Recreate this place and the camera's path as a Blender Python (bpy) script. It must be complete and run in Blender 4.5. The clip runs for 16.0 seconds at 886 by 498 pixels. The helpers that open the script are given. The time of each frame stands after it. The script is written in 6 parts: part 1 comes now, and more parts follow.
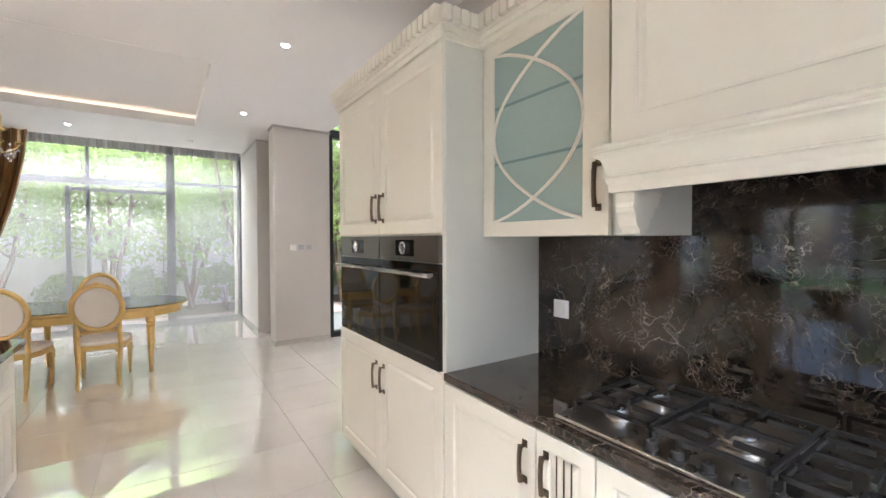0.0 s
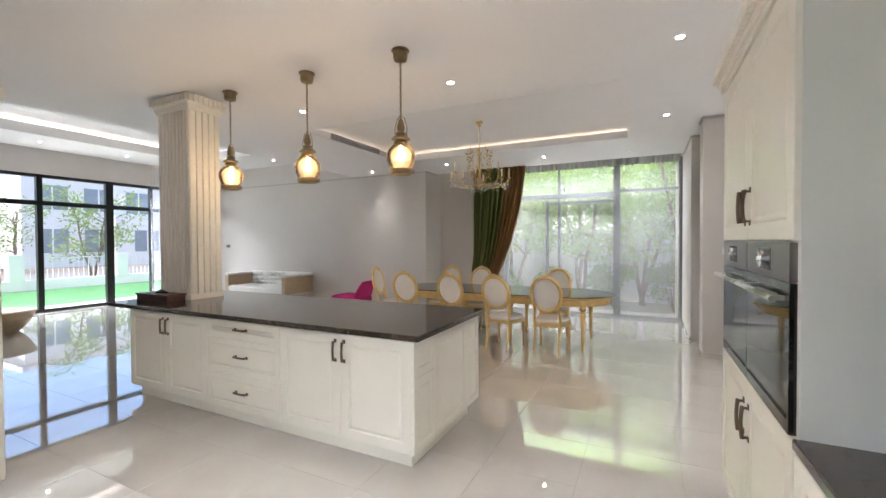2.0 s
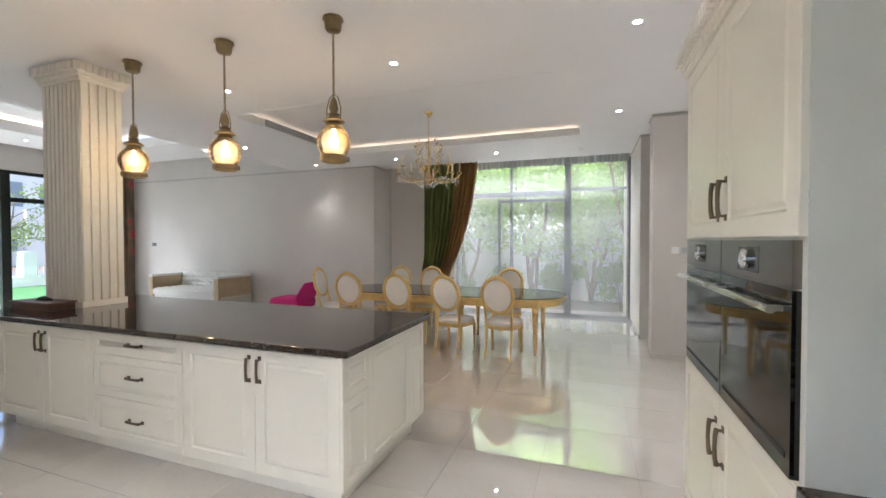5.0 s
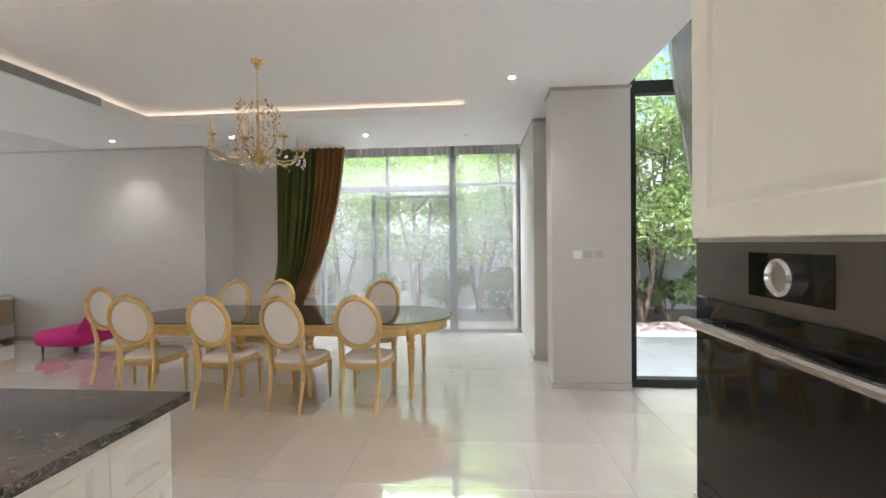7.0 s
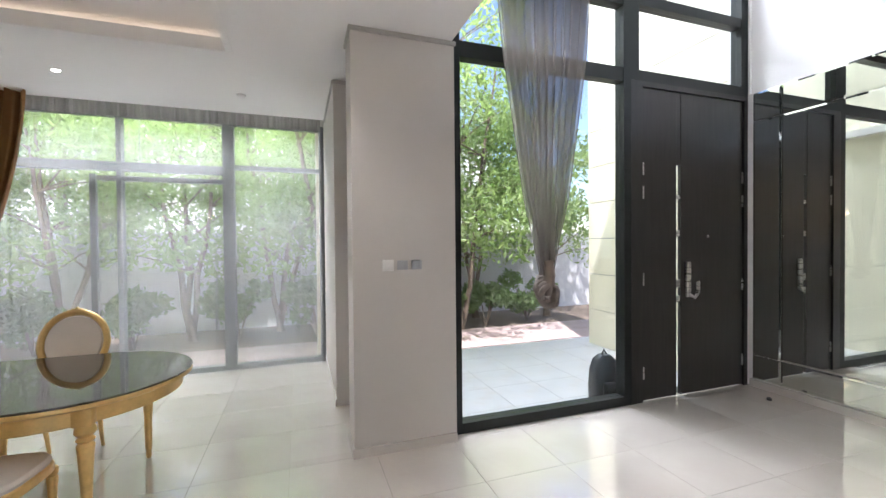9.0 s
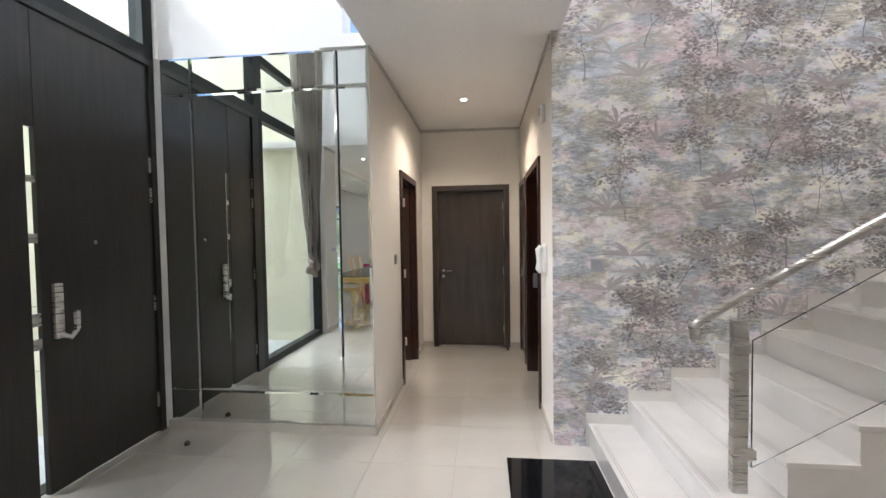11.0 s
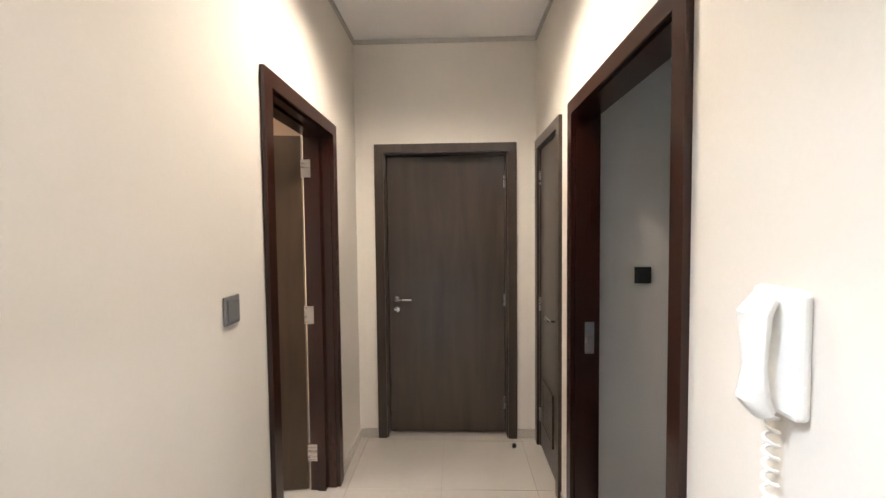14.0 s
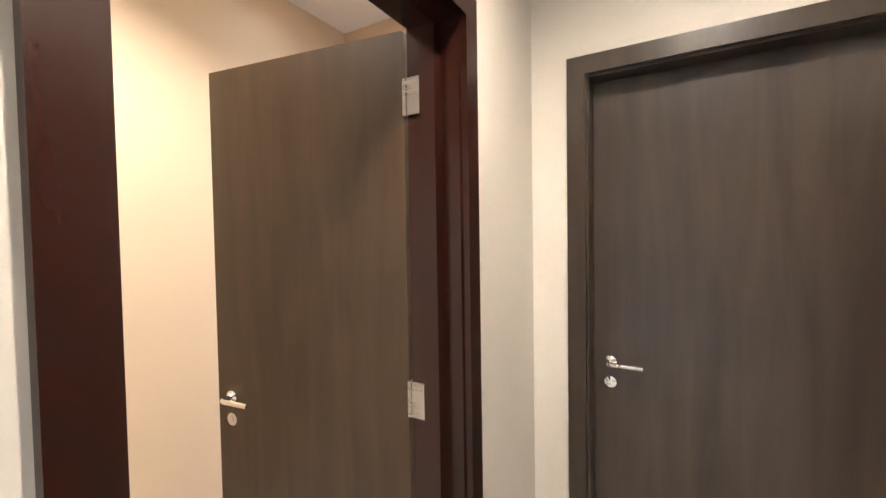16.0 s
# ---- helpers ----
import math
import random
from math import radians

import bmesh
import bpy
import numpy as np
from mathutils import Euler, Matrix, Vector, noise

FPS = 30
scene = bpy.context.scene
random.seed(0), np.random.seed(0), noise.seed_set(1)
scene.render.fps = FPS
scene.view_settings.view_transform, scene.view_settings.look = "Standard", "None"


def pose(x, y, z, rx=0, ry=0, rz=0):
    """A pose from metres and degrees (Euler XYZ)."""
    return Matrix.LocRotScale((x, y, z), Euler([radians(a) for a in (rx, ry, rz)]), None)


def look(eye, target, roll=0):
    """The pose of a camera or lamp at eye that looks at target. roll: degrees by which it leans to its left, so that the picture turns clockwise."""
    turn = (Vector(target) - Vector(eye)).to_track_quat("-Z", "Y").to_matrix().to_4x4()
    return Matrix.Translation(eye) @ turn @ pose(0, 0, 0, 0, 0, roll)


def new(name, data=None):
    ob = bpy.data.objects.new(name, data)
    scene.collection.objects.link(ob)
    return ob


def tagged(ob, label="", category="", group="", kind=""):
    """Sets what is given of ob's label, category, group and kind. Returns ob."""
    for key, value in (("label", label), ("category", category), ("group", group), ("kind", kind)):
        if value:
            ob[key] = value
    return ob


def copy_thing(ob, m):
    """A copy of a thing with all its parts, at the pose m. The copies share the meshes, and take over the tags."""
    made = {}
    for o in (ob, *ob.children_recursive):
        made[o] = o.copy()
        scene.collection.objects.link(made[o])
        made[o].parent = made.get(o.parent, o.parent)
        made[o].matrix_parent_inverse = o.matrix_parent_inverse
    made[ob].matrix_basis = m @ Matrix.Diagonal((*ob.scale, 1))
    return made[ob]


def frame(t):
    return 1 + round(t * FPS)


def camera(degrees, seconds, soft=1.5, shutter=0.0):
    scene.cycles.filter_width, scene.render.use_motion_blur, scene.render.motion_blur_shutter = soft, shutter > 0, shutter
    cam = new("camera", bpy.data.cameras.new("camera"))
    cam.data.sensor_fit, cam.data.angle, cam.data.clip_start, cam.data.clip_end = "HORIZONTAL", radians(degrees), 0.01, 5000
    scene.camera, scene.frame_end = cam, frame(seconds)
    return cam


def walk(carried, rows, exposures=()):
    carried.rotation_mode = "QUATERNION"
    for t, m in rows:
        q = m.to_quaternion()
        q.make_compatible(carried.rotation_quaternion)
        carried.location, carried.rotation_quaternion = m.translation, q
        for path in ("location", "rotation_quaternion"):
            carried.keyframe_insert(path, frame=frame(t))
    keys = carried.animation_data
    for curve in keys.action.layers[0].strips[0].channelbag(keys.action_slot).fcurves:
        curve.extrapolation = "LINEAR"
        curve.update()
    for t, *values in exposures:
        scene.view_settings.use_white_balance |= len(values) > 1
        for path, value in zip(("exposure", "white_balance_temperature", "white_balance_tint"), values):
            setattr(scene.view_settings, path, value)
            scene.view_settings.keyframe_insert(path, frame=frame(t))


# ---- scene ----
cam = camera(94.1, 16.0)
METRES, EYE, TILT, LEAN, TURN = 8.0, 1.5, 0.0, 0.0, -35.2
PATH = [
    (0, (0.342, 0.102, 1.513), (1.462, 1.758, 1.47), -0.1),
    (0.5, (0.567, 0.131, 1.505), (1.246, 2.011, 1.459), -0.3),
    (1, (0.75, 0.151, 1.52), (0.951, 2.14, 1.474), -0.3),
    (1.5, (0.872, 0.085, 1.528), (0.526, 2.054, 1.491), -0.3),
    (2, (0.97, -0.028, 1.545), (0.089, 1.767, 1.51), -0.3),
    (2.5, (1.004, -0.112, 1.559), (-0.245, 1.45, 1.521), -0.1),
    (3, (1.014, -0.143, 1.556), (-0.5, 1.164, 1.512), -0.0),
    (3.5, (1.003, -0.11, 1.554), (-0.617, 1.064, 1.512), -0.0),
    (4, (0.982, 0.009, 1.56), (-0.632, 1.189, 1.513), 0.0),
    (4.5, (0.943, 0.179, 1.556), (-0.335, 1.716, 1.516), -0.2),
    (5, (0.898, 0.362, 1.535), (0.221, 2.243, 1.495), -0.1),
    (5.2, (0.868, 0.469, 1.53), (0.353, 2.401, 1.49), -0.2),
    (7.5, (0.851, 2.313, 1.548), (0.725, 4.309, 1.52), -0.5),
    (8, (0.921, 2.693, 1.569), (0.886, 4.692, 1.537), -0.4),
    (8.5, (1.071, 3.019, 1.563), (1.268, 5.009, 1.537), -0.7),
    (9, (1.273, 3.244, 1.574), (1.932, 5.132, 1.545), -0.5),
    (9.5, (1.497, 3.42, 1.597), (2.811, 4.927, 1.556), -0.7),
    (10, (1.818, 3.503, 1.595), (3.574, 4.459, 1.555), -0.9),
    (10.2, (1.958, 3.534, 1.596), (3.81, 4.29, 1.552), -0.9),
    (12.3, (3.817, 3.725, 1.703), (5.814, 3.685, 1.608), -0.8),
    (12.5, (3.989, 3.731, 1.696), (5.986, 3.692, 1.601), -0.8),
    (13, (4.45, 3.721, 1.683), (6.448, 3.697, 1.594), -0.8),
    (13.5, (4.898, 3.734, 1.675), (6.896, 3.746, 1.585), -0.6),
    (14, (5.342, 3.751, 1.663), (7.339, 3.815, 1.575), -0.6),
    (14.5, (5.792, 3.795, 1.654), (7.787, 3.903, 1.573), -0.8),
    (15, (6.177, 3.868, 1.623), (8.161, 4.113, 1.563), -0.7),
    (15.5, (6.534, 3.919, 1.64), (8.457, 4.463, 1.567), -0.7),
    (16, (6.869, 3.984, 1.64), (8.598, 4.987, 1.578), -0.9),
]
walk(cam, [(t, look(eye, target, roll)) for t, eye, target, roll in PATH], [(0, 1.58, 6150, 17), (2.0, 1.3, 6100, 16), (3.0, 1.2, 6050, 16), (4.0, 1.36, 6050, 16), (5, 1.27, 6000, 15), (7.5, 1.42, 6000, 15), (8.5, 1.3, 6050, 18), (10, 1.02, 6000, 13), (12.5, 1.38, 6100, 13), (14, 1.6, 6100, 13), (16, 2.15, 6100, 12)])


# ---- world, sun, large lights ----
world = bpy.data.worlds.new("world")
scene.world = world
world.use_nodes = True
wn = world.node_tree
sky = wn.nodes.new("ShaderNodeTexSky")
sky.sky_type, sky.sun_disc = "NISHITA", False
sky.sun_elevation, sky.sun_rotation = radians(66), radians(200)
wn.links.new(sky.outputs[0], wn.nodes["Background"].inputs[0])
wn.nodes["Background"].inputs[1].default_value = 0.15


def lamp(name, kind, m, energy, color=(1, 1, 1), **kw):
    data = bpy.data.lights.new(name, kind)
    data.energy, data.color = energy, color
    if "size" in kw:
        data.shape, data.size, data.size_y = kw.get("shape", "RECTANGLE"), kw["size"], kw.get("size_y", kw["size"])
    if "spread" in kw:
        data.spread = radians(kw["spread"])
    if "angle" in kw:
        data.angle = radians(kw["angle"])
    if kind in ("POINT", "SPOT"):
        data.shadow_soft_size = kw.get("radius", 0.03)
    if kind == "SPOT":
        data.spot_size, data.spot_blend = radians(kw["cone"]), 0.7
    ob = new(name, data)
    ob.matrix_world = m
    return ob


lamp("sun", "SUN", look((0, 0, 20), (0.34 * 8, 0.94 * 8, 20 - 2.25 * 8)), 5.0, (1, 0.96, 0.9), angle=0.6)
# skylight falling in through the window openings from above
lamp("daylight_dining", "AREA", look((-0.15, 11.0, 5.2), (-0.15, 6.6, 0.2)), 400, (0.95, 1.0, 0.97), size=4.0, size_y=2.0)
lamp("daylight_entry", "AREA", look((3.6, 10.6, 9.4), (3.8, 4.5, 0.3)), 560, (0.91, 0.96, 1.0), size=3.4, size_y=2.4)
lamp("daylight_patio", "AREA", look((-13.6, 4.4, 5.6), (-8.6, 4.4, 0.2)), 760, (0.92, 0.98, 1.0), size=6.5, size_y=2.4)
# area lamp outside the added, unseen back window; brightens the kitchen
lamp("daylight_kitchen_fill", "AREA", look((0.2, -3.0, 4.4), (0.3, 0.6, 0.8)), 520, (0.94, 0.99, 1.0), size=2.6, size_y=1.6)


# ---- materials ----
def nodes_of(name):
    m = bpy.data.materials.new(name)
    m.use_nodes = True
    return m, m.node_tree, m.node_tree.nodes["Principled BSDF"]


def ramp_node(nt, fac, stops):
    r = nt.nodes.new("ShaderNodeValToRGB")
    el = r.color_ramp.elements
    while len(el) < len(stops):
        el.new(0.5)
    for e, (p, c) in zip(el, stops):
        e.position, e.color = p, (*c, 1)
    nt.links.new(fac, r.inputs[0])
    return r.outputs[0]


def coords(nt, scale=(1, 1, 1), kind="Object"):
    tc, mp = nt.nodes.new("ShaderNodeTexCoord"), nt.nodes.new("ShaderNodeMapping")
    mp.inputs["Scale"].default_value = scale
    nt.links.new(tc.outputs[kind], mp.inputs[0])
    return mp.outputs[0]


def noise_node(nt, vec, scale, detail=4, rough=0.55, dist=0.0):
    n = nt.nodes.new("ShaderNodeTexNoise")
    n.inputs["Scale"].default_value, n.inputs["Detail"].default_value = scale, detail
    n.inputs["Roughness"].default_value, n.inputs["Distortion"].default_value = rough, dist
    nt.links.new(vec, n.inputs["Vector"])
    return n.outputs["Fac"]


def bump(nt, bsdf, height, strength=0.1, dist=0.01):
    b = nt.nodes.new("ShaderNodeBump")
    b.inputs["Strength"].default_value, b.inputs["Distance"].default_value = strength, dist
    nt.links.new(height, b.inputs["Height"])
    nt.links.new(b.outputs[0], bsdf.inputs["Normal"])


def surface(name, color, rough=0.5, metal=0.0, vary=0.08, scale=3.0, grain=60.0, bumps=0.05, stretch=(1, 1, 1), spec=0.5, coat=0.0, rvary=0.1):
    """A plain surface with cloudy and fine variation in colour, gloss and relief."""
    m, nt, b = nodes_of(name)
    vec = coords(nt, stretch)
    big, fine = noise_node(nt, vec, scale), noise_node(nt, vec, grain, 3)
    mixv = nt.nodes.new("ShaderNodeMath")
    mixv.operation = "MULTIPLY_ADD"
    mixv.inputs[1].default_value = 0.35
    nt.links.new(fine, mixv.inputs[0])
    nt.links.new(big, mixv.inputs[2])
    lo, hi = tuple(c * (1 - vary) for c in color), tuple(min(1, c * (1 + vary)) for c in color)
    nt.links.new(ramp_node(nt, mixv.outputs[0], [(0.4, lo), (0.95, hi)]), b.inputs["Base Color"])
    rr = nt.nodes.new("ShaderNodeMapRange")
    rr.inputs["To Min"].default_value, rr.inputs["To Max"].default_value = max(0.02, rough * (1 - rvary * 2)), min(1, rough * (1 + rvary * 2))
    nt.links.new(big, rr.inputs[0])
    nt.links.new(rr.outputs[0], b.inputs["Roughness"])
    b.inputs["Metallic"].default_value = metal
    b.inputs["Specular IOR Level"].default_value = spec
    b.inputs["Coat Weight"].default_value = coat
    if bumps:
        bump(nt, b, fine, bumps, 0.003)
    return m


def marble(name, base, mid, vein, rough=0.1, scale=2.2, thin=0.06):
    """Clouded stone crossed by warped crack-like veins at two sizes."""
    m, nt, b = nodes_of(name)
    vec = coords(nt)
    cloud = noise_node(nt, vec, scale, 8, 0.65, 1.2)
    col = ramp_node(nt, cloud, [(0.35, base), (0.68, mid)])
    warp = nt.nodes.new("ShaderNodeTexNoise")
    warp.inputs["Scale"].default_value, warp.inputs["Detail"].default_value = scale * 2.2, 5
    nt.links.new(vec, warp.inputs["Vector"])
    add = nt.nodes.new("ShaderNodeVectorMath")
    add.operation = "MULTIPLY_ADD"
    add.inputs[1].default_value = (0.35, 0.35, 0.35)
    nt.links.new(warp.outputs["Color"], add.inputs[0])
    nt.links.new(vec, add.inputs[2])
    for k, (sc, wide, top) in enumerate(((scale * 1.6, thin, 0.85), (scale * 4.2, thin * 2.2, 0.42), (scale * 9.0, thin * 5, 0.28))):
        v = nt.nodes.new("ShaderNodeTexVoronoi")
        v.feature = "DISTANCE_TO_EDGE"
        v.inputs["Scale"].default_value = sc
        nt.links.new(add.outputs[0], v.inputs["Vector"])
        line = ramp_node(nt, v.outputs["Distance"], [(0.0, (top, top, top)), (wide, (0, 0, 0))])
        patch = ramp_node(nt, noise_node(nt, vec, scale * (1.3 + k), 4), [(0.50, (0, 0, 0)), (0.62, (1, 1, 1))])
        mul, mx = nt.nodes.new("ShaderNodeMath"), nt.nodes.new("ShaderNodeMix")
        mul.operation, mx.data_type = "MULTIPLY", "RGBA"
        nt.links.new(line, mul.inputs[0])
        nt.links.new(patch, mul.inputs[1])
        nt.links.new(mul.outputs[0], mx.inputs["Factor"])
        nt.links.new(col, mx.inputs["A"])
        mx.inputs["B"].default_value = (*vein, 1)
        col = mx.outputs["Result"]
    nt.links.new(col, b.inputs["Base Color"])
    b.inputs["Roughness"].default_value = rough
    if rough < 0.2:
        b.inputs["Coat Weight"].default_value, b.inputs["Coat IOR"].default_value, b.inputs["Coat Roughness"].default_value = 0.3, 1.55, 0.03
    return m


def wood(name, dark, light, rough=0.35, stretch=(1, 1, 0.06), scale=30):
    m, nt, b = nodes_of(name)
    vec = coords(nt, stretch)
    grain = noise_node(nt, vec, scale, 6, 0.6, 0.6)
    cloud = noise_node(nt, coords(nt), 2.0, 3)
    mixv = nt.nodes.new("ShaderNodeMath")
    mixv.operation = "MULTIPLY_ADD"
    mixv.inputs[1].default_value = 0.5
    nt.links.new(cloud, mixv.inputs[0])
    nt.links.new(grain, mixv.inputs[2])
    nt.links.new(ramp_node(nt, mixv.outputs[0], [(0.5, dark), (1.0, light)]), b.inputs["Base Color"])
    b.inputs["Roughness"].default_value = rough
    bump(nt, b, grain, 0.06, 0.002)
    return m


def glass(name, color=(1, 1, 1), rough=0.0, ior=1.45):
    m, nt, b = nodes_of(name)
    b.inputs["Base Color"].default_value = (*color, 1)
    b.inputs["Roughness"].default_value, b.inputs["IOR"].default_value = rough, ior
    b.inputs["Transmission Weight"].default_value = 1
    return m


def glow(name, color, strength):
    m, nt, b = nodes_of(name)
    b.inputs["Base Color"].default_value = (*color, 1)
    b.inputs["Emission Color"].default_value = (*color, 1)
    b.inputs["Emission Strength"].default_value = strength
    return m


def sheer(name, color, clear=0.5, fold=0.07):
    """Thin woven voile: part open weave, part cloth that lets light through."""
    m, nt, b = nodes_of(name)
    out = nt.nodes["Material Output"]
    # threads, then the denser gathers of the folds
    mixf = nt.nodes.new("ShaderNodeMath")
    mixf.operation = "MULTIPLY_ADD"
    mixf.inputs[1].default_value = 0.35
    nt.links.new(noise_node(nt, coords(nt, (60, 60, 1.2)), 6, 3), mixf.inputs[0])
    nt.links.new(noise_node(nt, coords(nt, (1, 0.2, 0.012)), 20, 2, 0.4), mixf.inputs[2])
    thread = mixf.outputs[0]
    tr, tl, df = nt.nodes.new("ShaderNodeBsdfTransparent"), nt.nodes.new("ShaderNodeBsdfTranslucent"), nt.nodes.new("ShaderNodeBsdfDiffuse")
    tl.inputs[0].default_value = df.inputs[0].default_value = (*color, 1)
    a, c = nt.nodes.new("ShaderNodeMixShader"), nt.nodes.new("ShaderNodeMixShader")
    a.inputs[0].default_value = 0.25
    nt.links.new(tl.outputs[0], a.inputs[1])
    nt.links.new(df.outputs[0], a.inputs[2])
    rr = nt.nodes.new("ShaderNodeMapRange")
    rr.inputs["From Min"].default_value, rr.inputs["From Max"].default_value = 0.4, 0.95
    rr.inputs["To Min"].default_value, rr.inputs["To Max"].default_value = clear - fold, clear + fold
    nt.links.new(thread, rr.inputs[0])
    nt.links.new(rr.outputs[0], c.inputs[0])
    nt.links.new(a.outputs[0], c.inputs[1])
    nt.links.new(tr.outputs[0], c.inputs[2])
    nt.links.new(c.outputs[0], out.inputs[0])
    return m


def tile_mat(name, lo, hi, rough, scale=1.3):
    m, nt, b = nodes_of(name)
    info = nt.nodes.new("ShaderNodeObjectInfo")
    vec = coords(nt)
    n = noise_node(nt, vec, scale, 7, 0.6, 0.6)
    add = nt.nodes.new("ShaderNodeMath")
    add.operation = "MULTIPLY_ADD"
    add.inputs[1].default_value = 0.18
    nt.links.new(info.outputs["Random"], add.inputs[0])
    nt.links.new(n, add.inputs[2])
    nt.links.new(ramp_node(nt, add.outputs[0], [(0.35, lo), (0.8, hi)]), b.inputs["Base Color"])
    rr = nt.nodes.new("ShaderNodeMapRange")
    rr.inputs["To Min"].default_value, rr.inputs["To Max"].default_value = rough * 0.6, rough * 1.5
    nt.links.new(noise_node(nt, vec, 5, 3), rr.inputs[0])
    nt.links.new(rr.outputs[0], b.inputs["Roughness"])
    b.inputs["Specular IOR Level"].default_value = 0.8
    b.inputs["Coat Weight"].default_value, b.inputs["Coat IOR"].default_value, b.inputs["Coat Roughness"].default_value = 1.0, 2.3, 0.012
    bump(nt, b, noise_node(nt, vec, 2.2, 2), 0.015, 0.01)
    return m


M_WALL = surface("wall_paint_grey", (0.56, 0.53, 0.49), 0.75, vary=0.04, scale=1.2, grain=90, bumps=0.12)
M_WALL_HALL = surface("wall_paint_cream", (0.68, 0.64, 0.58), 0.7, vary=0.04, scale=1.2, grain=90, bumps=0.12)
M_WHITE = surface("white_ceiling_paint", (0.80, 0.78, 0.76), 0.8, vary=0.02, scale=0.8, grain=80, bumps=0.05)
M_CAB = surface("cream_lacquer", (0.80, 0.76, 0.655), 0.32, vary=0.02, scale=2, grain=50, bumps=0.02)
# greyer than the lacquer; side-face light and shade are in its colour
M_CABIN = surface("cabinet_side_shaded_laminate", (0.68, 0.68, 0.61), 0.45, vary=0.02, scale=2, grain=50, bumps=0.02)
M_STONE = marble("dark_emperador_marble", (0.005, 0.004, 0.003), (0.060, 0.042, 0.030), (0.46, 0.39, 0.32), 0.05, 3.0, 0.012)
M_BRONZE = surface("aged_bronze", (0.16, 0.12, 0.08), 0.38, 1.0, 0.3, 8, 60, 0.1)
M_STEEL = surface("brushed_steel", (0.56, 0.54, 0.51), 0.28, 1.0, 0.06, 4, 90, 0.04, (1, 1, 20))
M_CHROME = surface("chrome", (0.8, 0.8, 0.8), 0.12, 1.0, 0.02, 4, 60, 0)
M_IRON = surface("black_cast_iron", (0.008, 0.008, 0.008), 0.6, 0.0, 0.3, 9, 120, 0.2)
M_OVEN = surface("black_oven_glass", (0.006, 0.006, 0.006), 0.04, 0, 0.1, 3, 30, 0, spec=0.5)
M_FRAME = surface("dark_anodised_frame", (0.022, 0.025, 0.024), 0.42, 0.6, 0.1, 3, 90, 0.03)
M_FRAMEG = surface("grey_aluminium_frame", (0.16, 0.17, 0.17), 0.42, 0.5, 0.1, 3, 90, 0.03)
M_DOOR = wood("dark_wenge_veneer", (0.026, 0.018, 0.013), (0.060, 0.043, 0.032), 0.28, (1, 1, 0.1), 10)
M_DOORB = wood("brown_stained_veneer", (0.034, 0.019, 0.009), (0.068, 0.042, 0.022), 0.34, (1, 1, 0.1), 12)
M_JAMB = wood("red_brown_varnish", (0.014, 0.0032, 0.0018), (0.032, 0.0085, 0.005), 0.24, (1, 1, 0.08), 14)
M_ENTRY = wood("black_oak_door", (0.008, 0.007, 0.006), (0.024, 0.020, 0.018), 0.3)
M_GOLD = surface("gold_leaf", (0.72, 0.50, 0.20), 0.34, 0.7, 0.18, 9, 50, 0.15)
M_CREAMF = surface("cream_linen", (0.76, 0.71, 0.65), 0.9, 0, 0.05, 6, 300, 0.3)
M_TFLOOR = tile_mat("polished_porcelain", (0.51, 0.468, 0.415), (0.59, 0.55, 0.495), 0.035)
M_GROUT = surface("tile_grout", (0.30, 0.27, 0.235), 0.8)
M_GLASS = glass("clear_glass")
M_MIRROR, _nt, _b = nodes_of("silver_mirror")
_b.inputs["Base Color"].default_value, _b.inputs["Metallic"].default_value, _b.inputs["Roughness"].default_value = (0.82, 0.86, 0.83, 1), 1, 0.01
M_SHEER = sheer("white_voile", (0.94, 0.93, 0.94), 0.77, 0.04)
M_TAUPE = sheer("taupe_voile", (0.26, 0.23, 0.20), 0.34, 0.12)
M_LIGHT = glow("downlight_glow", (1.0, 0.93, 0.82), 40)
M_COVE = glow("warm_led_strip", (1.0, 0.84, 0.64), 1.7)


# ---- building helpers ----
BASE = {}


def origin_of(ob):
    return BASE.get(ob.name, Vector((0, 0, 0)))


def box(bm, x0, x1, y0, y1, z0, z1, bevel=0.0):
    x0, x1, y0, y1, z0, z1 = min(x0, x1), max(x0, x1), min(y0, y1), max(y0, y1), min(z0, z1), max(z0, z1)
    m = Matrix.Translation(((x0 + x1) / 2, (y0 + y1) / 2, (z0 + z1) / 2)) @ Matrix.Diagonal((x1 - x0, y1 - y0, z1 - z0, 1))
    made = bmesh.ops.create_cube(bm, size=1, matrix=m)["verts"]
    if bevel:
        edges = list({e for v in made for e in v.link_edges})
        bmesh.ops.bevel(bm, geom=edges, offset=bevel, segments=2, profile=0.5, affect="EDGES")


def boxes(*rows):
    bm = bmesh.new()
    for r in rows:
        box(bm, *r)
    return bm


def ring_loft(bm, rings, closed=True, cap=True):
    loops = [[bm.verts.new(p) for p in r] for r in rings]
    n = len(loops[0])
    for a, b in zip(loops, loops[1:]):
        for i in range(n if closed else n - 1):
            j = (i + 1) % n
            bm.faces.new((a[i], a[j], b[j], b[i]))
    if cap and closed:
        bm.faces.new(loops[0][::-1])
        bm.faces.new(loops[-1])
    return loops


def lathe(bm, profile, cx=0, cy=0, z=0, seg=20, cap=True):
    rings = [[(cx + r * math.cos(2 * math.pi * i / seg), cy + r * math.sin(2 * math.pi * i / seg), z + h) for i in range(seg)] for r, h in profile]
    ring_loft(bm, rings, True, cap)


